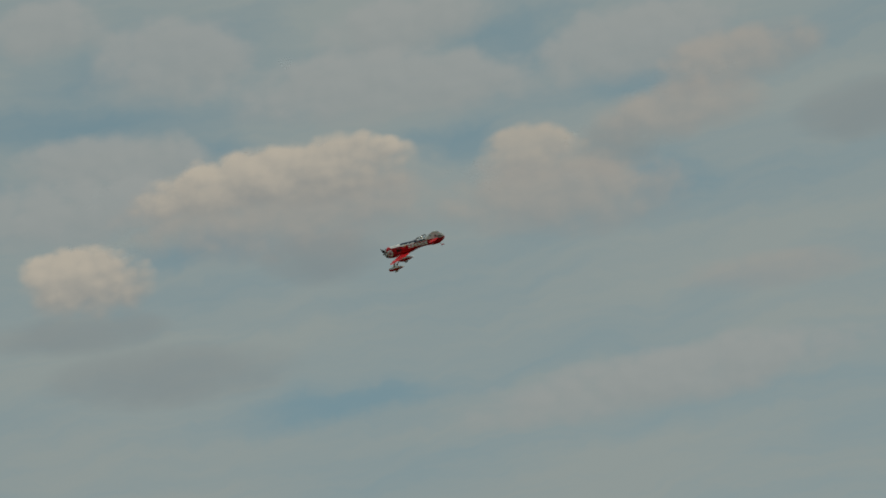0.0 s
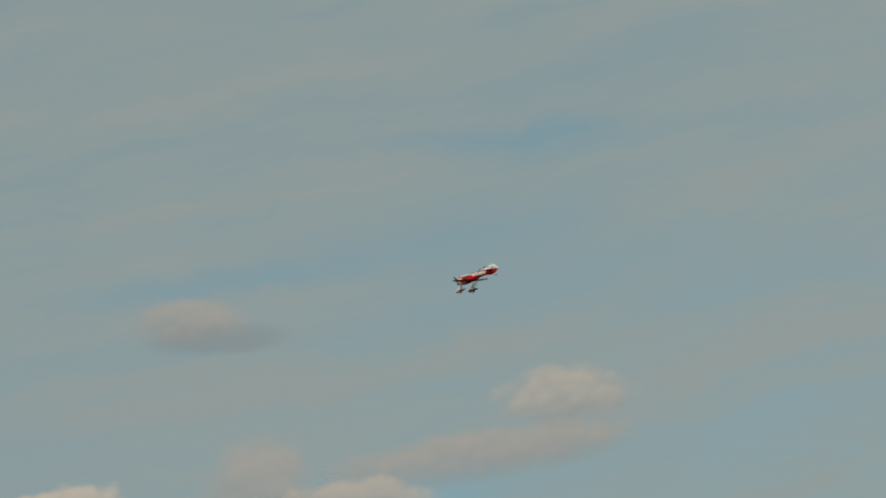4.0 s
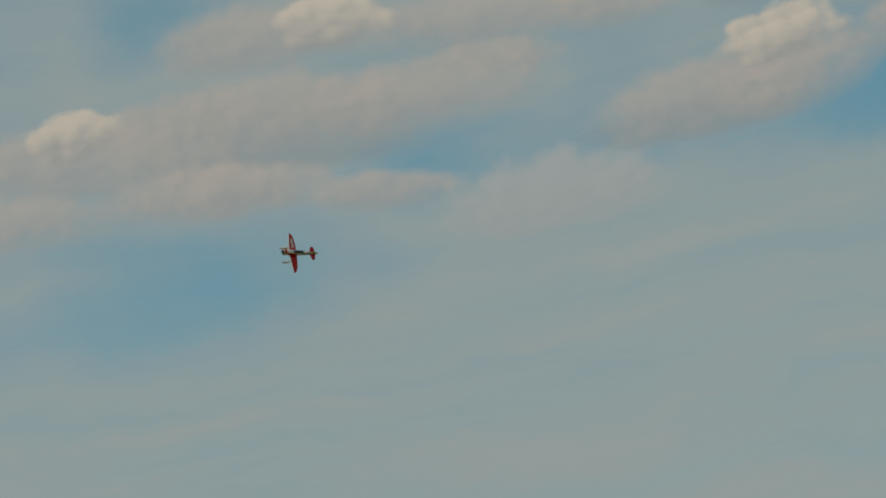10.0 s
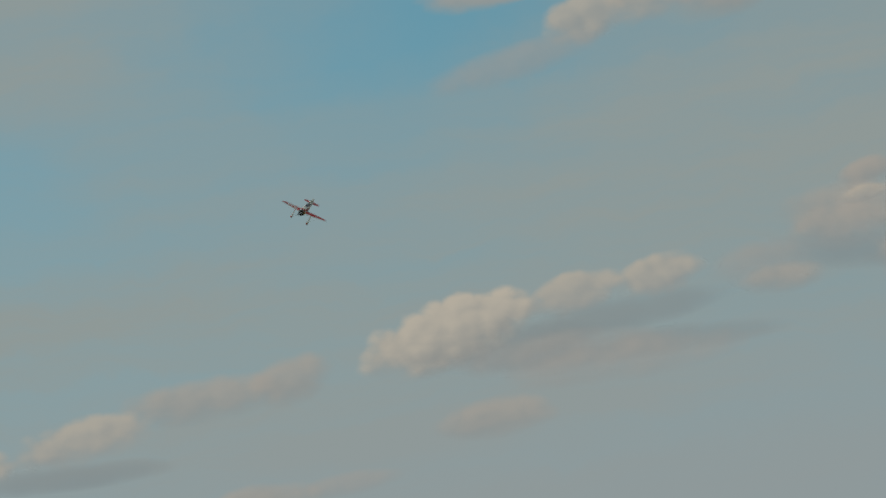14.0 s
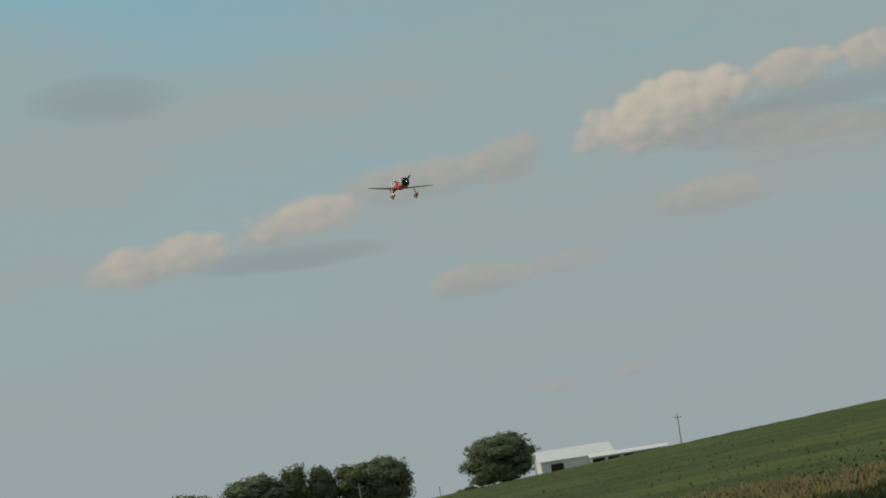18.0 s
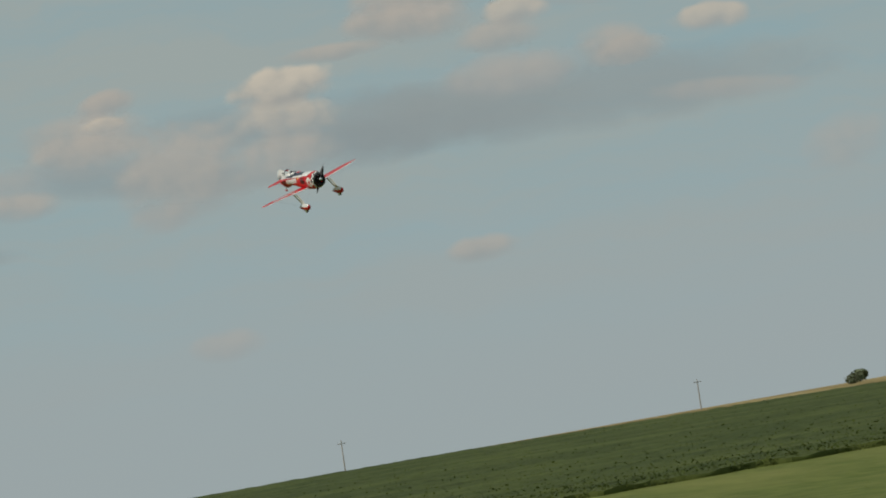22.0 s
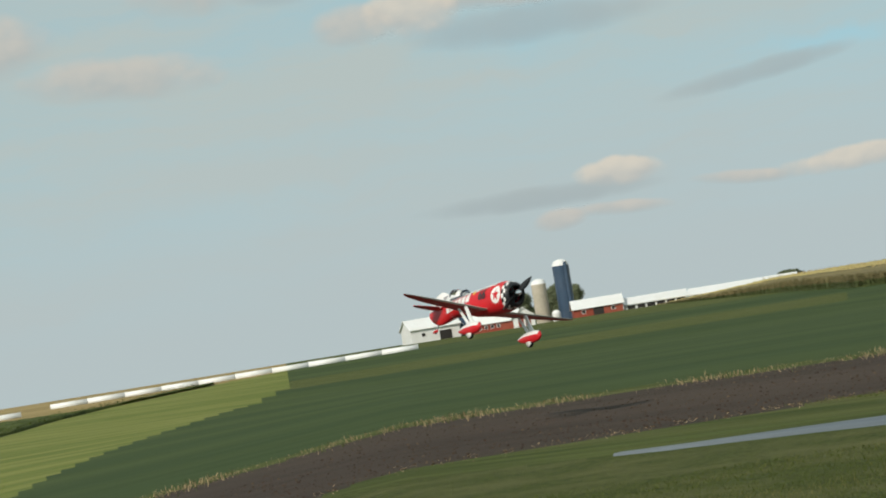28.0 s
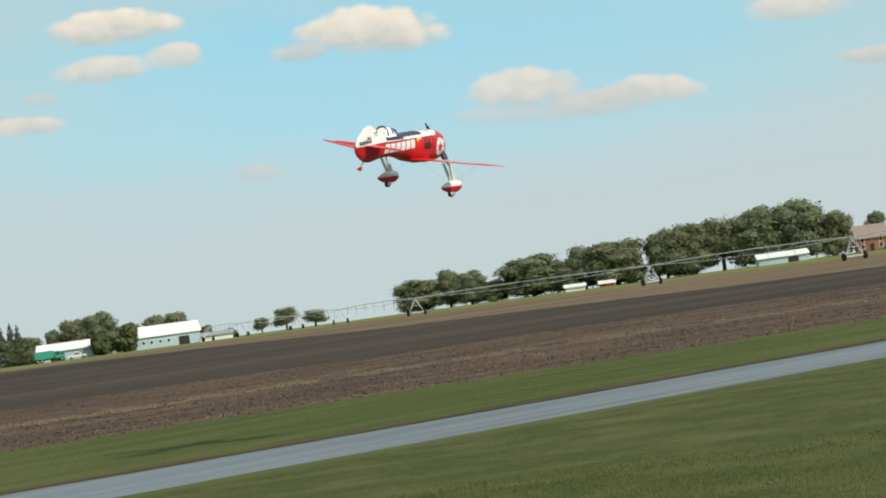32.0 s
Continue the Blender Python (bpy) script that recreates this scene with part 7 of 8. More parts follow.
# ---- centre-pivot irrigation line ----
PIVOT = [(-44.7, 800), (-45.4, 790), (-46.5, 770), (-47.4, 735), (-48.95, 610), (-53.75, 545), (-57.85, 455), (-63.0, 400)]
pivot = thing("irrigation_pivot", "galvanised centre-pivot irrigation line on wheeled towers", "irrigation pivot", stand(-53.75, 545))
inv = pivot.matrix_basis.inverted()
heads = [inv @ spot(t, r, 3.7) for t, r in PIVOT]
for i, (t, r) in enumerate(PIVOT):
    g = inv @ spot(t, r)
    d = (heads[min(i + 1, len(heads) - 1)] - heads[max(i - 1, 0)])
    d.z = 0
    d.normalize()
    side = Vector((-d.y, d.x, 0))
    bm = bmesh.new()
    for s in (-1, 1):
        for q in (-0.5, 0.5):
            rod(bm, g + side * s * 1.7 + Vector((0, 0, 0.6)), heads[i] + d * q - Vector((0, 0, 0.1)), 0.06, 0.06, 6)
    rod(bm, g - side * 1.9 + Vector((0, 0, 0.62)), g + side * 1.9 + Vector((0, 0, 0.62)), 0.09, 0.09, 6)
    rod(bm, g - side * 0.95 + Vector((0, 0, 2.1)), g + side * 0.95 + Vector((0, 0, 2.1)), 0.045, 0.045, 6)
    tower = part("tower", bm, M["pale_steel"], pivot)
    for s in (-1, 1):
        c = g + side * s * 1.9 + Vector((0, 0, 0.6))
        bm = bmesh.new()
        rod(bm, c - d * 0.0 - side * 0.15, c + side * 0.15, 0.62, 0.62, 16)
        part("wheel", bm, M["tyre"], tower)
for i in range(len(heads) - 1):
    a, b = heads[i], heads[i + 1]
    n = 8
    arch = [a.lerp(b, k / n) + Vector((0, 0, 0.35 * 4 * (k / n) * (1 - k / n))) for k in range(n + 1)]
    bm = bmesh.new()
    for k in range(n):
        rod(bm, arch[k], arch[k + 1], 0.085, 0.085, 7, False)
    span = part("span_pipe", bm, M["pale_steel"], pivot)
    d = (b - a).normalized()
    side = Vector((-d.y, d.x, 0))
    bm = bmesh.new()
    low = [p - Vector((0, 0, 0.95 * min(1, 3 * min(k, n - k) / n))) for k, p in enumerate(arch)]
    for k in range(n):
        for s in (-0.6, 0.6):
            rod(bm, low[k] + side * s * (0 < k), low[k + 1] + side * s * (k + 1 < n), 0.03, 0.03, 4, False)
            rod(bm, low[k] + side * s * (0 < k), arch[k], 0.03, 0.03, 4, False)
    part("truss", bm, M["pale_steel"], span)
    for k in range(1, n):
        bm = bmesh.new()
        rod(bm, arch[k], arch[k] - Vector((0, 0, 2.2)), 0.025, 0.025, 4, False)
        part("drop_hose", bm, M["dark"], span)


def weed_clump(seed):
    """A soft bushy clump of fine leaves on thin stems, 1 m high and wide."""
    rng = np.random.default_rng(seed)
    ob = thing("weed_clump", "bushy olive green weed clump on the field margin", "weeds", Matrix(), "weedy clumps on the field margin")
    n = 320
    a, d = rng.uniform(0, 2 * math.pi, n), np.sqrt(rng.uniform(0, 1, n)) * 0.12
    base = np.stack([d * np.cos(a), d * np.sin(a), np.full(n, -0.03)], 1)
    h = rng.uniform(0.35, 0.95, n)
    lean = np.stack([np.cos(a), np.sin(a), np.zeros(n)], 1) * (rng.uniform(0.05, 0.42, n) * (1.15 - 0.6 * h))[:, None]
    side = np.stack([-np.sin(a), np.cos(a), np.zeros(n)], 1) * rng.uniform(0.003, 0.007, (n, 1))
    up = np.zeros((n, 3))
    up[:, 2] = h
    tip = base + up + lean
    stems = new("dry_stem", quads_mesh("dry_stem", np.stack([base - side, base + side, tip + side * 0.3, tip - side * 0.3], 1), [M["reed"]]))
    tagged(stems, kind="stuff")
    stems.parent = ob
    f = rng.uniform(0.25, 1.03, (n, 16, 1))
    pts = (base[:, None, :] * (1 - f) + tip[:, None, :] * f + rng.normal(0, 0.035, (n, 16, 3))).reshape(-1, 3)
    pts = pts[pts[:, 2] > 0.02]
    leaf = new("foliage", quads_mesh("foliage", leaf_quads(rng, pts, 0.022), [M["weed"]]))
    leaf.parent = ob
    return ob


weeds = weed_clump(41)


# ---- grasses, crops and soil as loose leaves and clods ----
def blades(rng, base, tall, wide, lean):
    """Tapering blades: base (n, 3), height and width (n,), each leaning its own way."""
    n = len(base)
    a = rng.uniform(0, 2 * math.pi, n)
    side = np.stack([np.cos(a), np.sin(a), np.zeros(n)], 1) * (wide / 2)[:, None]
    b = rng.uniform(0, 2 * math.pi, n)
    tip = np.stack([np.cos(b), np.sin(b), np.zeros(n)], 1) * (lean * tall * rng.uniform(0.2, 1, n))[:, None]
    tip[:, 2] = tall
    return np.stack([base - side, base + side, base + tip + side * 0.25, base + tip - side * 0.25], 1)


def on_land(turns, ranges, up=0.0):
    return np.array([tuple(spot(t, r, up)) for t, r in zip(turns, ranges)])


def stuff(name, label, category, quads, mats, index=None):
    return tagged(new(name, quads_mesh(name, quads, mats, index)), label, category, kind="stuff")


G = np.random.default_rng(77)
# mown lawn in front of the runway
n = 230000
t = G.uniform(-62, 46, n)
r = np.sqrt(G.uniform(12.5 ** 2, 25.5 ** 2, n))
keep = r * np.cos(np.radians(t)) < 23.2
t, r = t[keep], r[keep]
pts = on_land(t, r, -0.01)
patch = np.array([noise.noise((p[0] * 0.55, p[1] * 0.55, 1.0)) for p in pts])
tall = 0.026 * (1 + 0.7 * patch) * G.uniform(0.5, 1.5, len(pts))
worn = np.exp(-(((t + 25) / 18) ** 2))
pick = (patch + 1.25 * worn + G.normal(0, 0.3, len(pts)) > 0.42).astype(int)
grass_green = material("grass_blade", (0.112, 0.138, 0.032), 0.8, (0.07, 0.09, 0.02), 3, 0.8, by_piece=0.2, leafy=1.8)
grass_dry = material("dry_grass_blade", (0.225, 0.215, 0.085), 0.85, (0.15, 0.145, 0.056), 3, 0.8, by_piece=0.2, leafy=1.8)
stuff("lawn_grass", "short mown lawn grass with drier patches", "grass", blades(G, pts, np.maximum(tall, 0.008), G.uniform(0.004, 0.010, len(pts)), 1.2), [grass_green, grass_dry], pick)

# rough verge between the runway and the soil
n = 46000
t = G.uniform(-62, 56, n)
f = G.uniform(0, 1, n)
lo = 28.6 / np.maximum(np.cos(np.radians(np.minimum(t, 48) + 2)), 0.45)
hi = np.array([along(x, NEAR_SOIL) for x in t]) * (1 + 0.012 * G.normal(size=n))
ok = hi > lo + 0.5
t, r = t[ok], (lo + (hi - lo) * f ** 0.8)[ok]
pts = on_land(t, r, -0.01)
tall = G.uniform(0.012, 0.034, len(pts)) * (1 + 0.5 * np.array([noise.noise((p[0] * 0.3, p[1] * 0.6, 4.0)) for p in pts]))
stuff("verge_grass", "rough uncut green grass beyond the runway", "grass", blades(G, pts, np.maximum(tall, 0.012), G.uniform(0.008, 0.018, len(pts)), 1.1), [grass_green, grass_dry], (G.uniform(size=len(pts)) > 0.8).astype(int))

# weeds where soil and crop meet
n = 24000
t = G.uniform(-24, 54, n)
edge = np.array([along(x, FAR_SOIL) for x in t])
thick = np.array([noise.noise((x * 0.55, 2.0, 0.0)) for x in t])
ok = G.uniform(-0.5, 0.6, n) < thick + 0.25
t, edge, thick = t[ok], edge[ok], thick[ok]
pts = on_land(t, edge * (1.01 + 0.022 * G.normal(size=len(t))), -0.02)
tall = G.uniform(0.03, 0.11, len(t)) * (1 + 0.8 * np.maximum(thick, -0.5)) * np.minimum(edge / 60, 1.4)
stuff("edge_weeds", "green weeds along the edge of the bare soil", "weeds", blades(G, pts, tall, tall * 0.22, 0.7), [M["weed"], M["reed"]], (G.uniform(size=len(t)) > np.where(t > 2, 0.45, 0.8)).astype(int))

# uncut meadow past the reeds
n = 46000
t = G.uniform(50, 104, n)
lo = np.array([along(x, FAR_SOIL) for x in t]) * 1.08
r = lo * (150 / lo) ** (G.uniform(0, 1, n) ** 1.5)
pts = on_land(t, r, -0.01)
patch = np.array([noise.noise((p[0] * 0.12, p[1] * 0.12, 8.0)) for p in pts])
meadow_blade = material("meadow_blade", (0.20, 0.225, 0.055), 0.85, (0.16, 0.185, 0.042), 2, 0.8, by_piece=0.25, leafy=1.8)
meadow_dry = material("meadow_dry_blade", (0.255, 0.250, 0.085), 0.85, (0.19, 0.19, 0.062), 2, 0.8, by_piece=0.2, leafy=1.8)
stuff("meadow_grass", "tufted green meadow grass with drier streaks", "grass", blades(G, pts, G.uniform(0.03, 0.08, n) * (1 + 0.5 * patch), G.uniform(0.012, 0.03, n), 1.4), [meadow_blade, meadow_dry], (patch + G.normal(0, 0.3, n) > 0.25).astype(int))

# dry reeds past the soil on the left
n = 34000
t = G.uniform(54, 79, n)
edge = np.array([along(x, FAR_SOIL) for x in t])
thick = np.array([noise.noise((x * 0.9, 7.0, 0.0)) + 0.6 * noise.noise((x * 3.7, 2.0, 0.0)) for x in t])
pts = on_land(t, edge * (1.0 + np.abs(G.normal(0, 0.055, n))), -0.02)
tall = G.uniform(0.10, 0.50, n) * (1 + 0.7 * thick)
stuff("dry_reeds", "dry tan grass stalks along the field margin", "reeds", blades(G, pts, tall, G.uniform(0.005, 0.012, n), 0.75), [M["reed"], M["weed"]], (G.uniform(size=n) > 0.85).astype(int))
n = 9000
t = G.uniform(79, 116, n)
edge = np.array([along(x, FAR_SOIL) for x in t])
pts = on_land(t, edge * (1.0 + np.abs(G.normal(0, 0.08, n))), -0.02)
tall = G.uniform(0.12, 0.35, n)
stuff("margin_grass", "tufted green and dry margin grass", "grass", blades(G, pts, tall, G.uniform(0.012, 0.03, n), 0.6), [M["weed"], M["reed"]], (G.uniform(size=n) > 0.7).astype(int))
for k, (turn, rr, w, h) in enumerate(((78.6, 34, 1.5, 0.9), (77.6, 34.5, 1.2, 0.7), (76.5, 35, 0.9, 0.8), (75.5, 35, 0.8, 0.55), (74.5, 36, 0.8, 0.7), (73.5, 36.5, 1.0, 1.0), (72.9, 36.5, 0.9, 0.95), (72.3, 36, 0.7, 0.6), (70.2, 36, 0.6, 0.4), (30.6, 52.3, 0.5, 0.16), (31.5, 52, 0.4, 0.07))):
    wide, tall = w * rr * 0.0175 * 1.15, h * rr * 0.024
    m = stand(turn, rr, 37 * k)
    if k:
        grown = weeds.scale
        copy_thing(weeds, m @ Matrix.Diagonal((wide / grown.x, wide / grown.y, tall / grown.z, 1)))
    else:
        weeds.matrix_basis = m @ Matrix.Diagonal((wide, wide, tall, 1))
plant(8, 58.4, 0.32, 0.22, 252, "weedy bushes on the field margin")

# clods on the bare soil
def clods(name, n, t0, t1, grow, small, large):
    t = G.uniform(t0, t1, n)
    lo = np.array([along(x, NEAR_SOIL) for x in t])
    hi = np.minimum(np.array([along(x, FAR_SOIL) for x in t]), lo * grow)
    pts = on_land(t, lo * (hi / lo) ** G.uniform(0, 1, n))
    k = G.uniform(small, large, n) * (G.uniform(0.35, 1, n) ** 1.5)
    a = G.uniform(0, 2 * math.pi, n)
    u = np.stack([np.cos(a), np.sin(a), np.zeros(n)], 1) * k[:, None]
    v = np.stack([-np.sin(a), np.cos(a), np.zeros(n)], 1) * (k * G.uniform(0.5, 1, n))[:, None]
    w = np.zeros((n, 3))
    w[:, 2] = k * G.uniform(0.35, 0.8, n)
    d = np.zeros((n, 3))
    d[:, 2] = -0.03
    c = [pts + d - u - v, pts + d + u - v, pts + d + u + v, pts + d - u + v]
    h = [pts + w - 0.45 * u - 0.5 * v, pts + w + 0.5 * u - 0.4 * v, pts + w * 0.8 + 0.45 * u + 0.5 * v, pts + w * 0.7 - 0.5 * u + 0.4 * v]
    q = [np.stack(h, 1)] + [np.stack([c[i], c[(i + 1) % 4], h[(i + 1) % 4], h[i]], 1) for i in range(4)]
    order = np.concatenate(q)
    stuff(name, "crumbled brown clods on ploughed soil", "soil", order, [M["clod"], M["residue"]], np.tile(G.uniform(size=n) > 0.95, 5).astype(int))


clods("soil_clods", 26000, -62, -18, 2.0, 0.014, 0.055)
clods("soil_clods", 20000, -18, 48, 1.4, 0.010, 0.034)
clods("soil_clods", 20000, 48, 114, 2.0, 0.010, 0.032)

# loose straw on the stubble and along the verge
n = 30000
t = np.concatenate([G.uniform(-62, -24, 20000), G.uniform(-24, 46, 3000), G.uniform(50, 112, 7000)])
lo = np.array([along(x, NEAR_SOIL) for x in t])
torn = np.array([noise.noise((x * 1.7, 6.0, 0.0)) for x in t])
f = np.where(t < -24, 1 + np.abs(G.normal(0, 0.42, n)), np.where(t > 50, G.uniform(1.05, 1.8, n), 1.0 + 0.012 * G.normal(size=n) * (1 + torn)))
ok = (f < 2.05) & ((t < -24) | (t > 50) | (torn > -0.1))
pts = on_land(t[ok], (lo * f)[ok], 0.012)
stuff("loose_straw", "tan straw scattered over rough stubble", "straw", blades(G, pts, G.uniform(0.006, 0.022, ok.sum()), G.uniform(0.008, 0.032, ok.sum()), 2.6), [M["reed"], M["residue"]], (G.uniform(size=ok.sum()) > 0.45).astype(int))

# bean leaves over the near rim and front of the field
n = 30000
t = G.uniform(46.0, 116, n)
r0 = np.array([along(x, SOY_FROM) for x in t])
r = r0 + np.abs(G.normal(0, 22, n)) - 0.7
front = r < r0 + 0.6
pts = on_land(t, r, 0.0)
pts[:, 2] += np.where(front, G.uniform(0.0, 0.55, n), 0.48 + 0.13 * G.normal(size=n))
stuff("soybean_leaves", "broad green soybean leaves", "crop leaves", leaf_quads(G, pts, 0.15), [M["soy"]])
n = 42000
t = G.uniform(46.0, 116, n)
r0 = np.array([along(x, SOY_FROM) for x in t])
r = r0 * (780 / r0) ** (G.uniform(0, 1, n) ** 1.3)
ok = r < np.array([along(x, STRAW_FROM) for x in t]) - 6
t, r = t[ok], r[ok]
pts = on_land(t, r, 0.52) + np.stack([np.zeros(len(t)), np.zeros(len(t)), 0.12 * G.normal(size=len(t))], 1)
stuff("soybean_tops", "uneven tops of soybean plants over the slope", "crop leaves", leaf_quads(G, pts, 0.20, scatter=0.42), [M["soy"]])
n = 5000
t = G.uniform(46.0, 116, n)
r0 = np.array([along(x, SOY_FROM) for x in t])
pts = on_land(t, r0 - G.uniform(-0.3, 0.5, n), 0.0)
pts[:, 2] += G.uniform(0.0, 0.55, n)
stuff("soybean_leaves", "broad green soybean leaves", "crop leaves", leaf_quads(G, pts, 0.17), [M["soy"]])


# standing corn: stalks with arched leaves and tassels
def corn(name, label, t, r, up, tall, leaves, wide, dull=False):
    n = len(t)
    base = on_land(t, r, up)
    q, idx = [], []
    q.append(blades(G, base, tall * 0.95, np.full(n, 0.05 * wide), 0.05))
    idx.append(np.zeros(n))
    for k in range(leaves):
        a = G.uniform(0, 2 * math.pi, n)
        out = np.stack([np.cos(a), np.sin(a), np.zeros(n)], 1)
        side = np.stack([-np.sin(a), np.cos(a), np.zeros(n)], 1) * 0.055 * wide
        z = tall * (0.15 + 0.72 * (k + G.uniform(0, 0.8, n)) / leaves)
        p0 = base.copy()
        p0[:, 2] += z
        mid = p0 + out * (0.30 * G.uniform(0.7, 1.2, n))[:, None]
        mid[:, 2] += 0.26
        tip = mid + out * 0.32
        tip[:, 2] -= G.uniform(0.1, 0.45, n)
        q.append(np.stack([p0 - side * 0.6, p0 + side * 0.6, mid + side, mid - side], 1))
        q.append(np.stack([mid - side, mid + side, tip + side * 0.2, tip - side * 0.2], 1))
        dry = np.full(n, 2.0 if dull and k >= leaves - 3 else 0.0)
        idx += [dry, dry]
    for k in range(5):
        b = base.copy()
        b[:, 2] += tall * 0.92
        q.append(blades(G, b, G.uniform(0.28, 0.42, n), np.full(n, 0.05 * wide), 0.5))
        idx.append(np.full(n, 2.0 if dull else 1.0))
    return stuff(name, label, "corn", np.concatenate(q), [M["corn_leaf"], M["tassel"], M["corn_dull"]], np.concatenate(idx))


n = 7000
t = 87.6 + 28.4 * G.uniform(0, 1, n) ** 0.85
deep = np.clip(8 + (t - 87.6) * 3.0, 8, 46)
r = 184 + np.floor(G.uniform(0, 1, n) * deep / 0.8) * 0.8 + G.normal(0, 0.06, n)
fade = np.clip((t - 87.6) / 1.2, 0.35, 1)
corn("corn_strip", "tall standing corn strip with tan tassels", t, r, -0.05, (2.35 + 0.15 * G.normal(size=n)) * fade, 6, 1.2)
n = 5200
t = G.uniform(3.0, 36.3, n)
r0 = np.array([corn_front(x) for x in t])
r = r0 + np.abs(G.normal(0, 1.2, n)) - 0.6
corn("corn_edge", "front rows of tall corn with golden tassels", t, r, -0.05, (2.45 + 0.2 * G.normal(size=n)) * np.clip((36.5 - t) / 2.5, 0.05, 1) * np.clip((t - 3.0) / 3.0, 0.05, 1), 5, 1.7, dull=True)
n = 9000
t = G.uniform(6.0, 34.6, n)
r0 = np.array([corn_front(x) for x in t])
r = r0 * 1.18 + np.abs(G.normal(0, 90, n))
r = np.minimum(r, 806)
pts = on_land(t, r, 2.2)
stuff("corn_tassels", "golden tassels above the corn", "corn", blades(G, pts, G.uniform(0.3, 0.75, n), np.full(n, 0.2), 0.5), [M["tassel"], M["corn_leaf"]], (G.uniform(size=n) > 0.93).astype(int))


# tar seams and patches on the runway
def tar_patch(x0, x1, y, wide):
    bm = bmesh.new()
    k = 14
    rows = []
    for i in range(k + 1):
        x = x0 + (x1 - x0) * i / k
        f = math.sin(math.pi * min(max(i / k, 0.04), 0.96)) ** 0.4
        c = y - 0.035 * x + 0.1 * noise.noise((x * 0.8, y, 0))
        w = wide * f * (1 + 0.4 * noise.noise((x * 2.3, y, 4)))
        rows.append((bm.verts.new((x, c - w / 2, 0.056)), bm.verts.new((x, c + w / 2, 0.056))))
    for a, b in zip(rows, rows[1:]):
        bm.faces.new((a[0], b[0], b[1], a[1]))
    tagged(part("tar_patch", bm, M["tar"], None), "dark tar repair on the worn asphalt", "tar patch", "tar repairs on the runway")


for row in ((-4.2, -3.7, 25.0, 0.07), (2.4, 2.8, 26.0, 0.06), (8.0, 8.35, 26.9, 0.10), (13.2, 13.7, 25.0, 0.08), (15.5, 16.0, 24.9, 0.05), (19.6, 19.9, 26.2, 0.07), (27, 28.0, 25.8, 0.07), (-9.5, -9.1, 25.4, 0.05)):
    tar_patch(*row)


# ---- the flight ----
def flying(x, y, z, heading, climb, left_up):
    """The aeroplane's pose: heading to the left of the runway's normal, nose up, left wing up."""
    return pose(x, y, z, 0, 0, heading + 90) @ pose(0, 0, 0, 0, -climb, 0) @ pose(0, 0, 0, left_up, 0, 0)


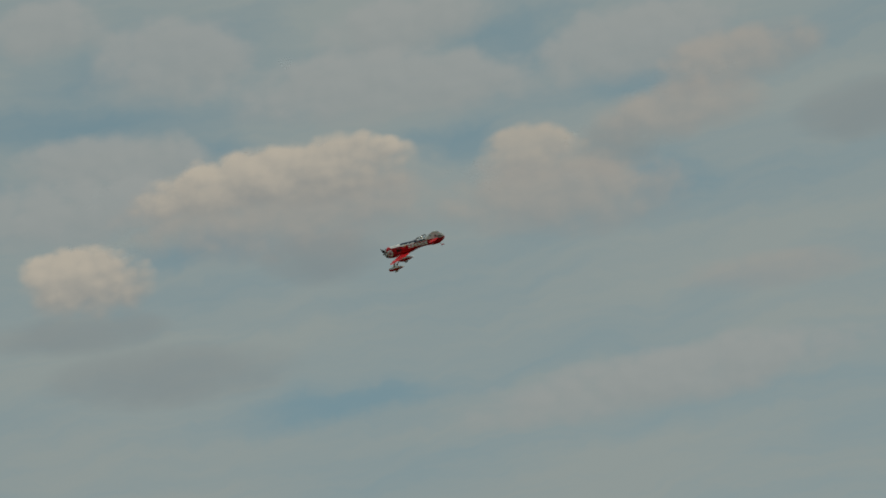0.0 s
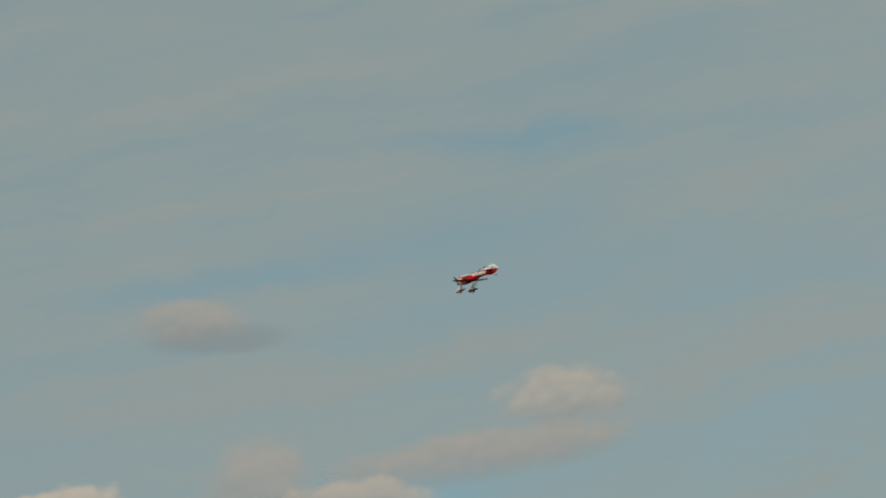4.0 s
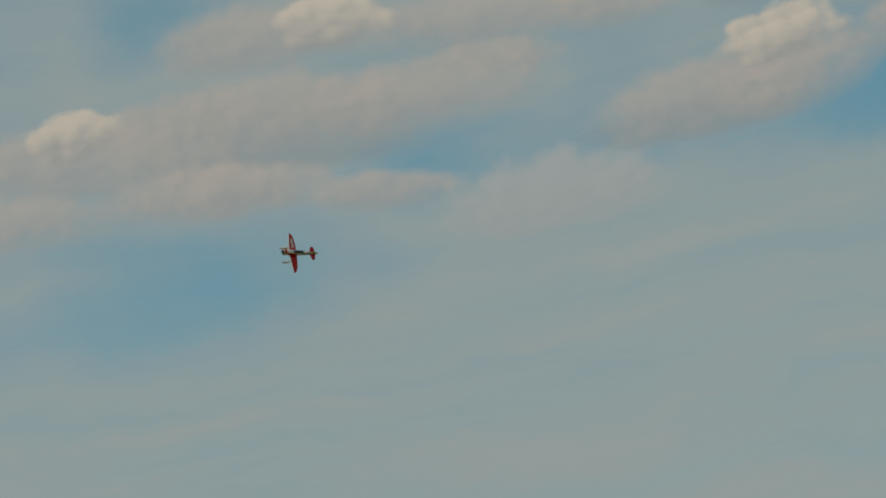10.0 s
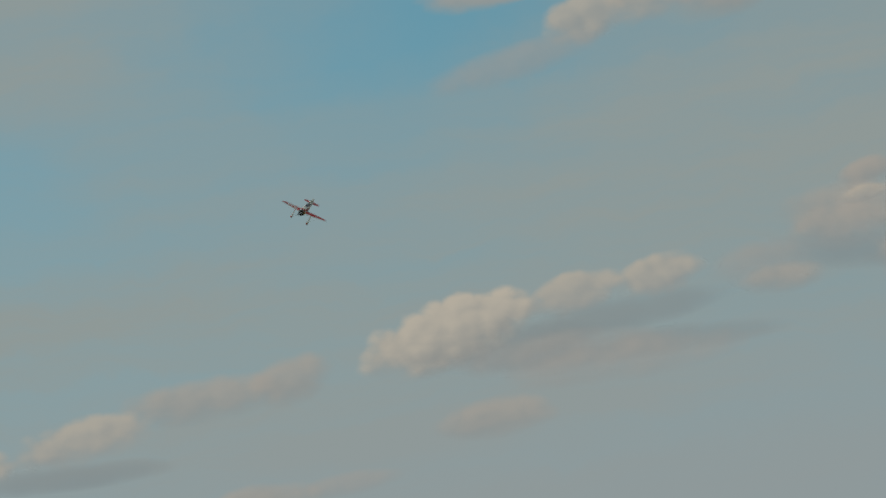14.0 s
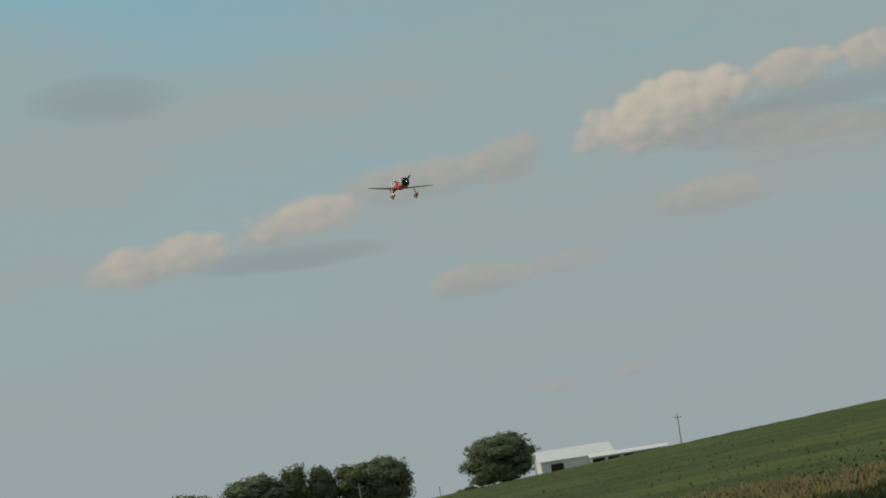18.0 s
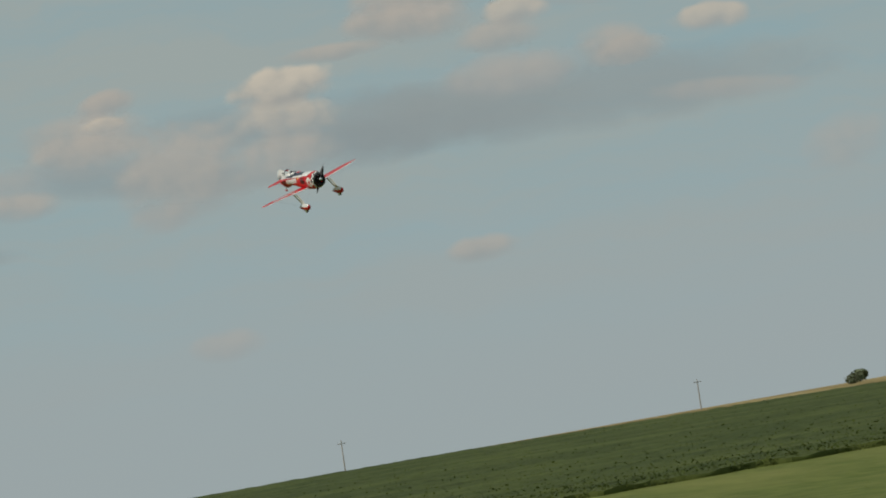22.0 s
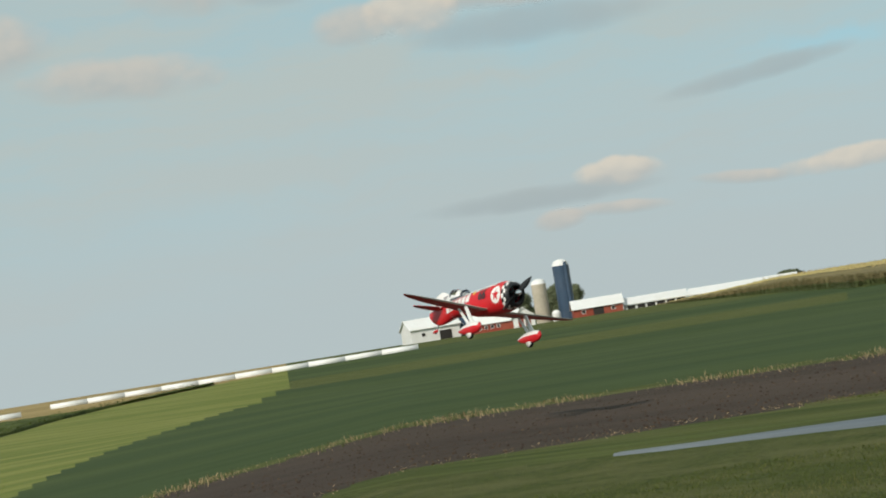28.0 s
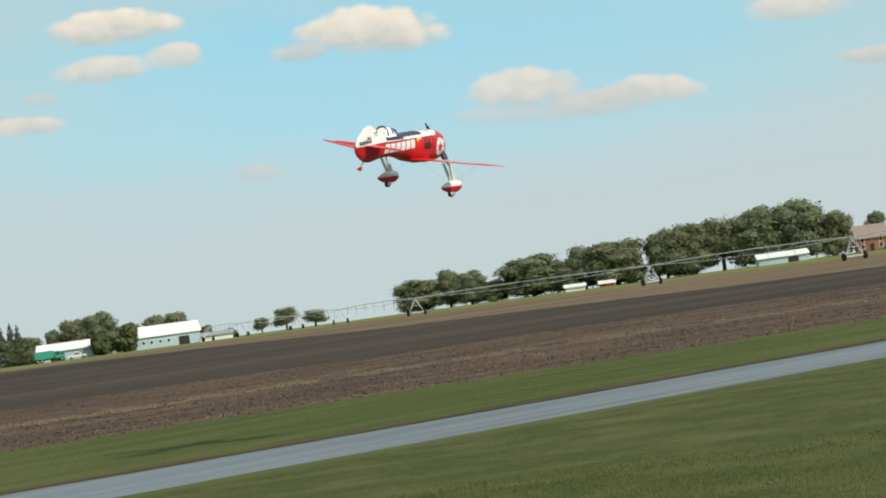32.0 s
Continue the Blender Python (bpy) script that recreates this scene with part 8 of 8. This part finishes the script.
def motions():
    # seconds, place, heading, climb, left wing up
    rows = [
        (0.0, 88.58, 57.0, 36.56, 5.0, 3.8, -32.6),
        (1.0, 70.01, 94.59, 36.24, 24.4, 1.1, -29.2),
        (2.0, 37.8, 117.46, 36.46, 45.6, 4.9, -8.9),
        (2.5, 20.77, 126.2, 36.26, 50.1, 1.3, 4.0),
        (4.5, -31.22, 145.47, 29.58, 61.6, 0.6, -12.8),
        (5.0, -49.11, 149.62, 29.76, 63.9, 3.4, -32.0),
        (6.0, -86.27, 150.95, 30.42, 74.8, 7.5, -53.0),
        (7.0, -123.27, 139.73, 32.35, 100.4, 8.7, -45.5),
        (8.0, -155.69, 116.91, 37.88, 130.9, 14.6, -62.1),
        (9.0, -173.27, 81.23, 41.95, 162.3, 13.0, -78.0),
        (10.0, -185.04, 47.02, 46.43, -167.0, 5.6, -83.1),
        (11.0, -185.65, 17.65, 47.79, -139.5, -7.2, -76.4),
        (12.0, -173.29, -4.32, 42.12, -118.2, -21.7, -30.4),
        (13.0, -168.53, -21.69, 34.36, -108.8, -20.0, -38.9),
        (16.0, -144.63, -46.12, 11.77, -73.2, -8.9, -25.8),
        (17.0, -125.4, -38.11, 10.33, -63.0, 3.0, -3.3),
        (18.0, -118.39, -31.35, 11.3, -59.1, 1.5, -4.1),
        (19.0, -111.64, -22.86, 11.02, -56.8, -8.8, 6.8),
        (20.0, -100.44, -13.63, 10.3, -61.8, -4.3, 15.4),
        (21.0, -85.22, -3.92, 8.86, -61.1, -5.1, 24.6),
        (22.0, -73.93, 4.37, 8.07, -69.4, -7.2, 19.9),
        (23.0, -66.38, 10.58, 6.72, -86.9, -9.6, -0.4),
        (24.0, -52.65, 13.33, 5.18, -97.3, -10.2, -5.8),
        (24.5, -50.16, 14.67, 3.78, -95.5, -8.1, -1.3),
        (24.8, -47.76, 15.22, 2.8, -97.0, 1.0, -0.5),
        (25.0, -46.16, 15.59, 2.53, -98.0, 4.5, 0.5),
        (25.2, -44.56, 15.96, 2.64, -98.9, 6.0, 1.0),
        (26.0, -35.41, 15.63, 4.0, -103.0, 4.0, -9.9),
        (26.5, -32.14, 16.36, 4.22, -107.4, 4.2, -15.5),
        (28.5, -22.31, 35.75, 1.41, -109.3, 1.6, -14.9),
        (29.0, -13.43, 32.4, 1.33, -105.2, 1.0, -5.9),
        (29.5, -4.88, 29.4, 1.245, -98.6, -2.3, 3.8),
        (30.0, 3.08, 26.3, 0.792, -95.6, -0.3, 1.0),
        (30.5, 8.77, 25.55, 1.057, -83.4, 15.0, 1.2),
        (31.0, 16.12, 25.88, 2.35, -77.6, 12.8, 2.0),
        (31.5, 23.54, 26.29, 3.58, -76.3, 6.4, 10.1),
        (32.0, 31.44, 27.01, 4.06, -74.9, 0.9, 16.0),
    ]
    walk(plane, [(r[0], flying(*r[1:])) for r in rows])
    hub = Vector(prop.location)
    walk(prop, [(k / 30, Matrix.Translation(hub) @ pose(0, 0, 0, 78 * k + 141, 0, 0)) for k in range(32 * 30 + 1)])


motions()
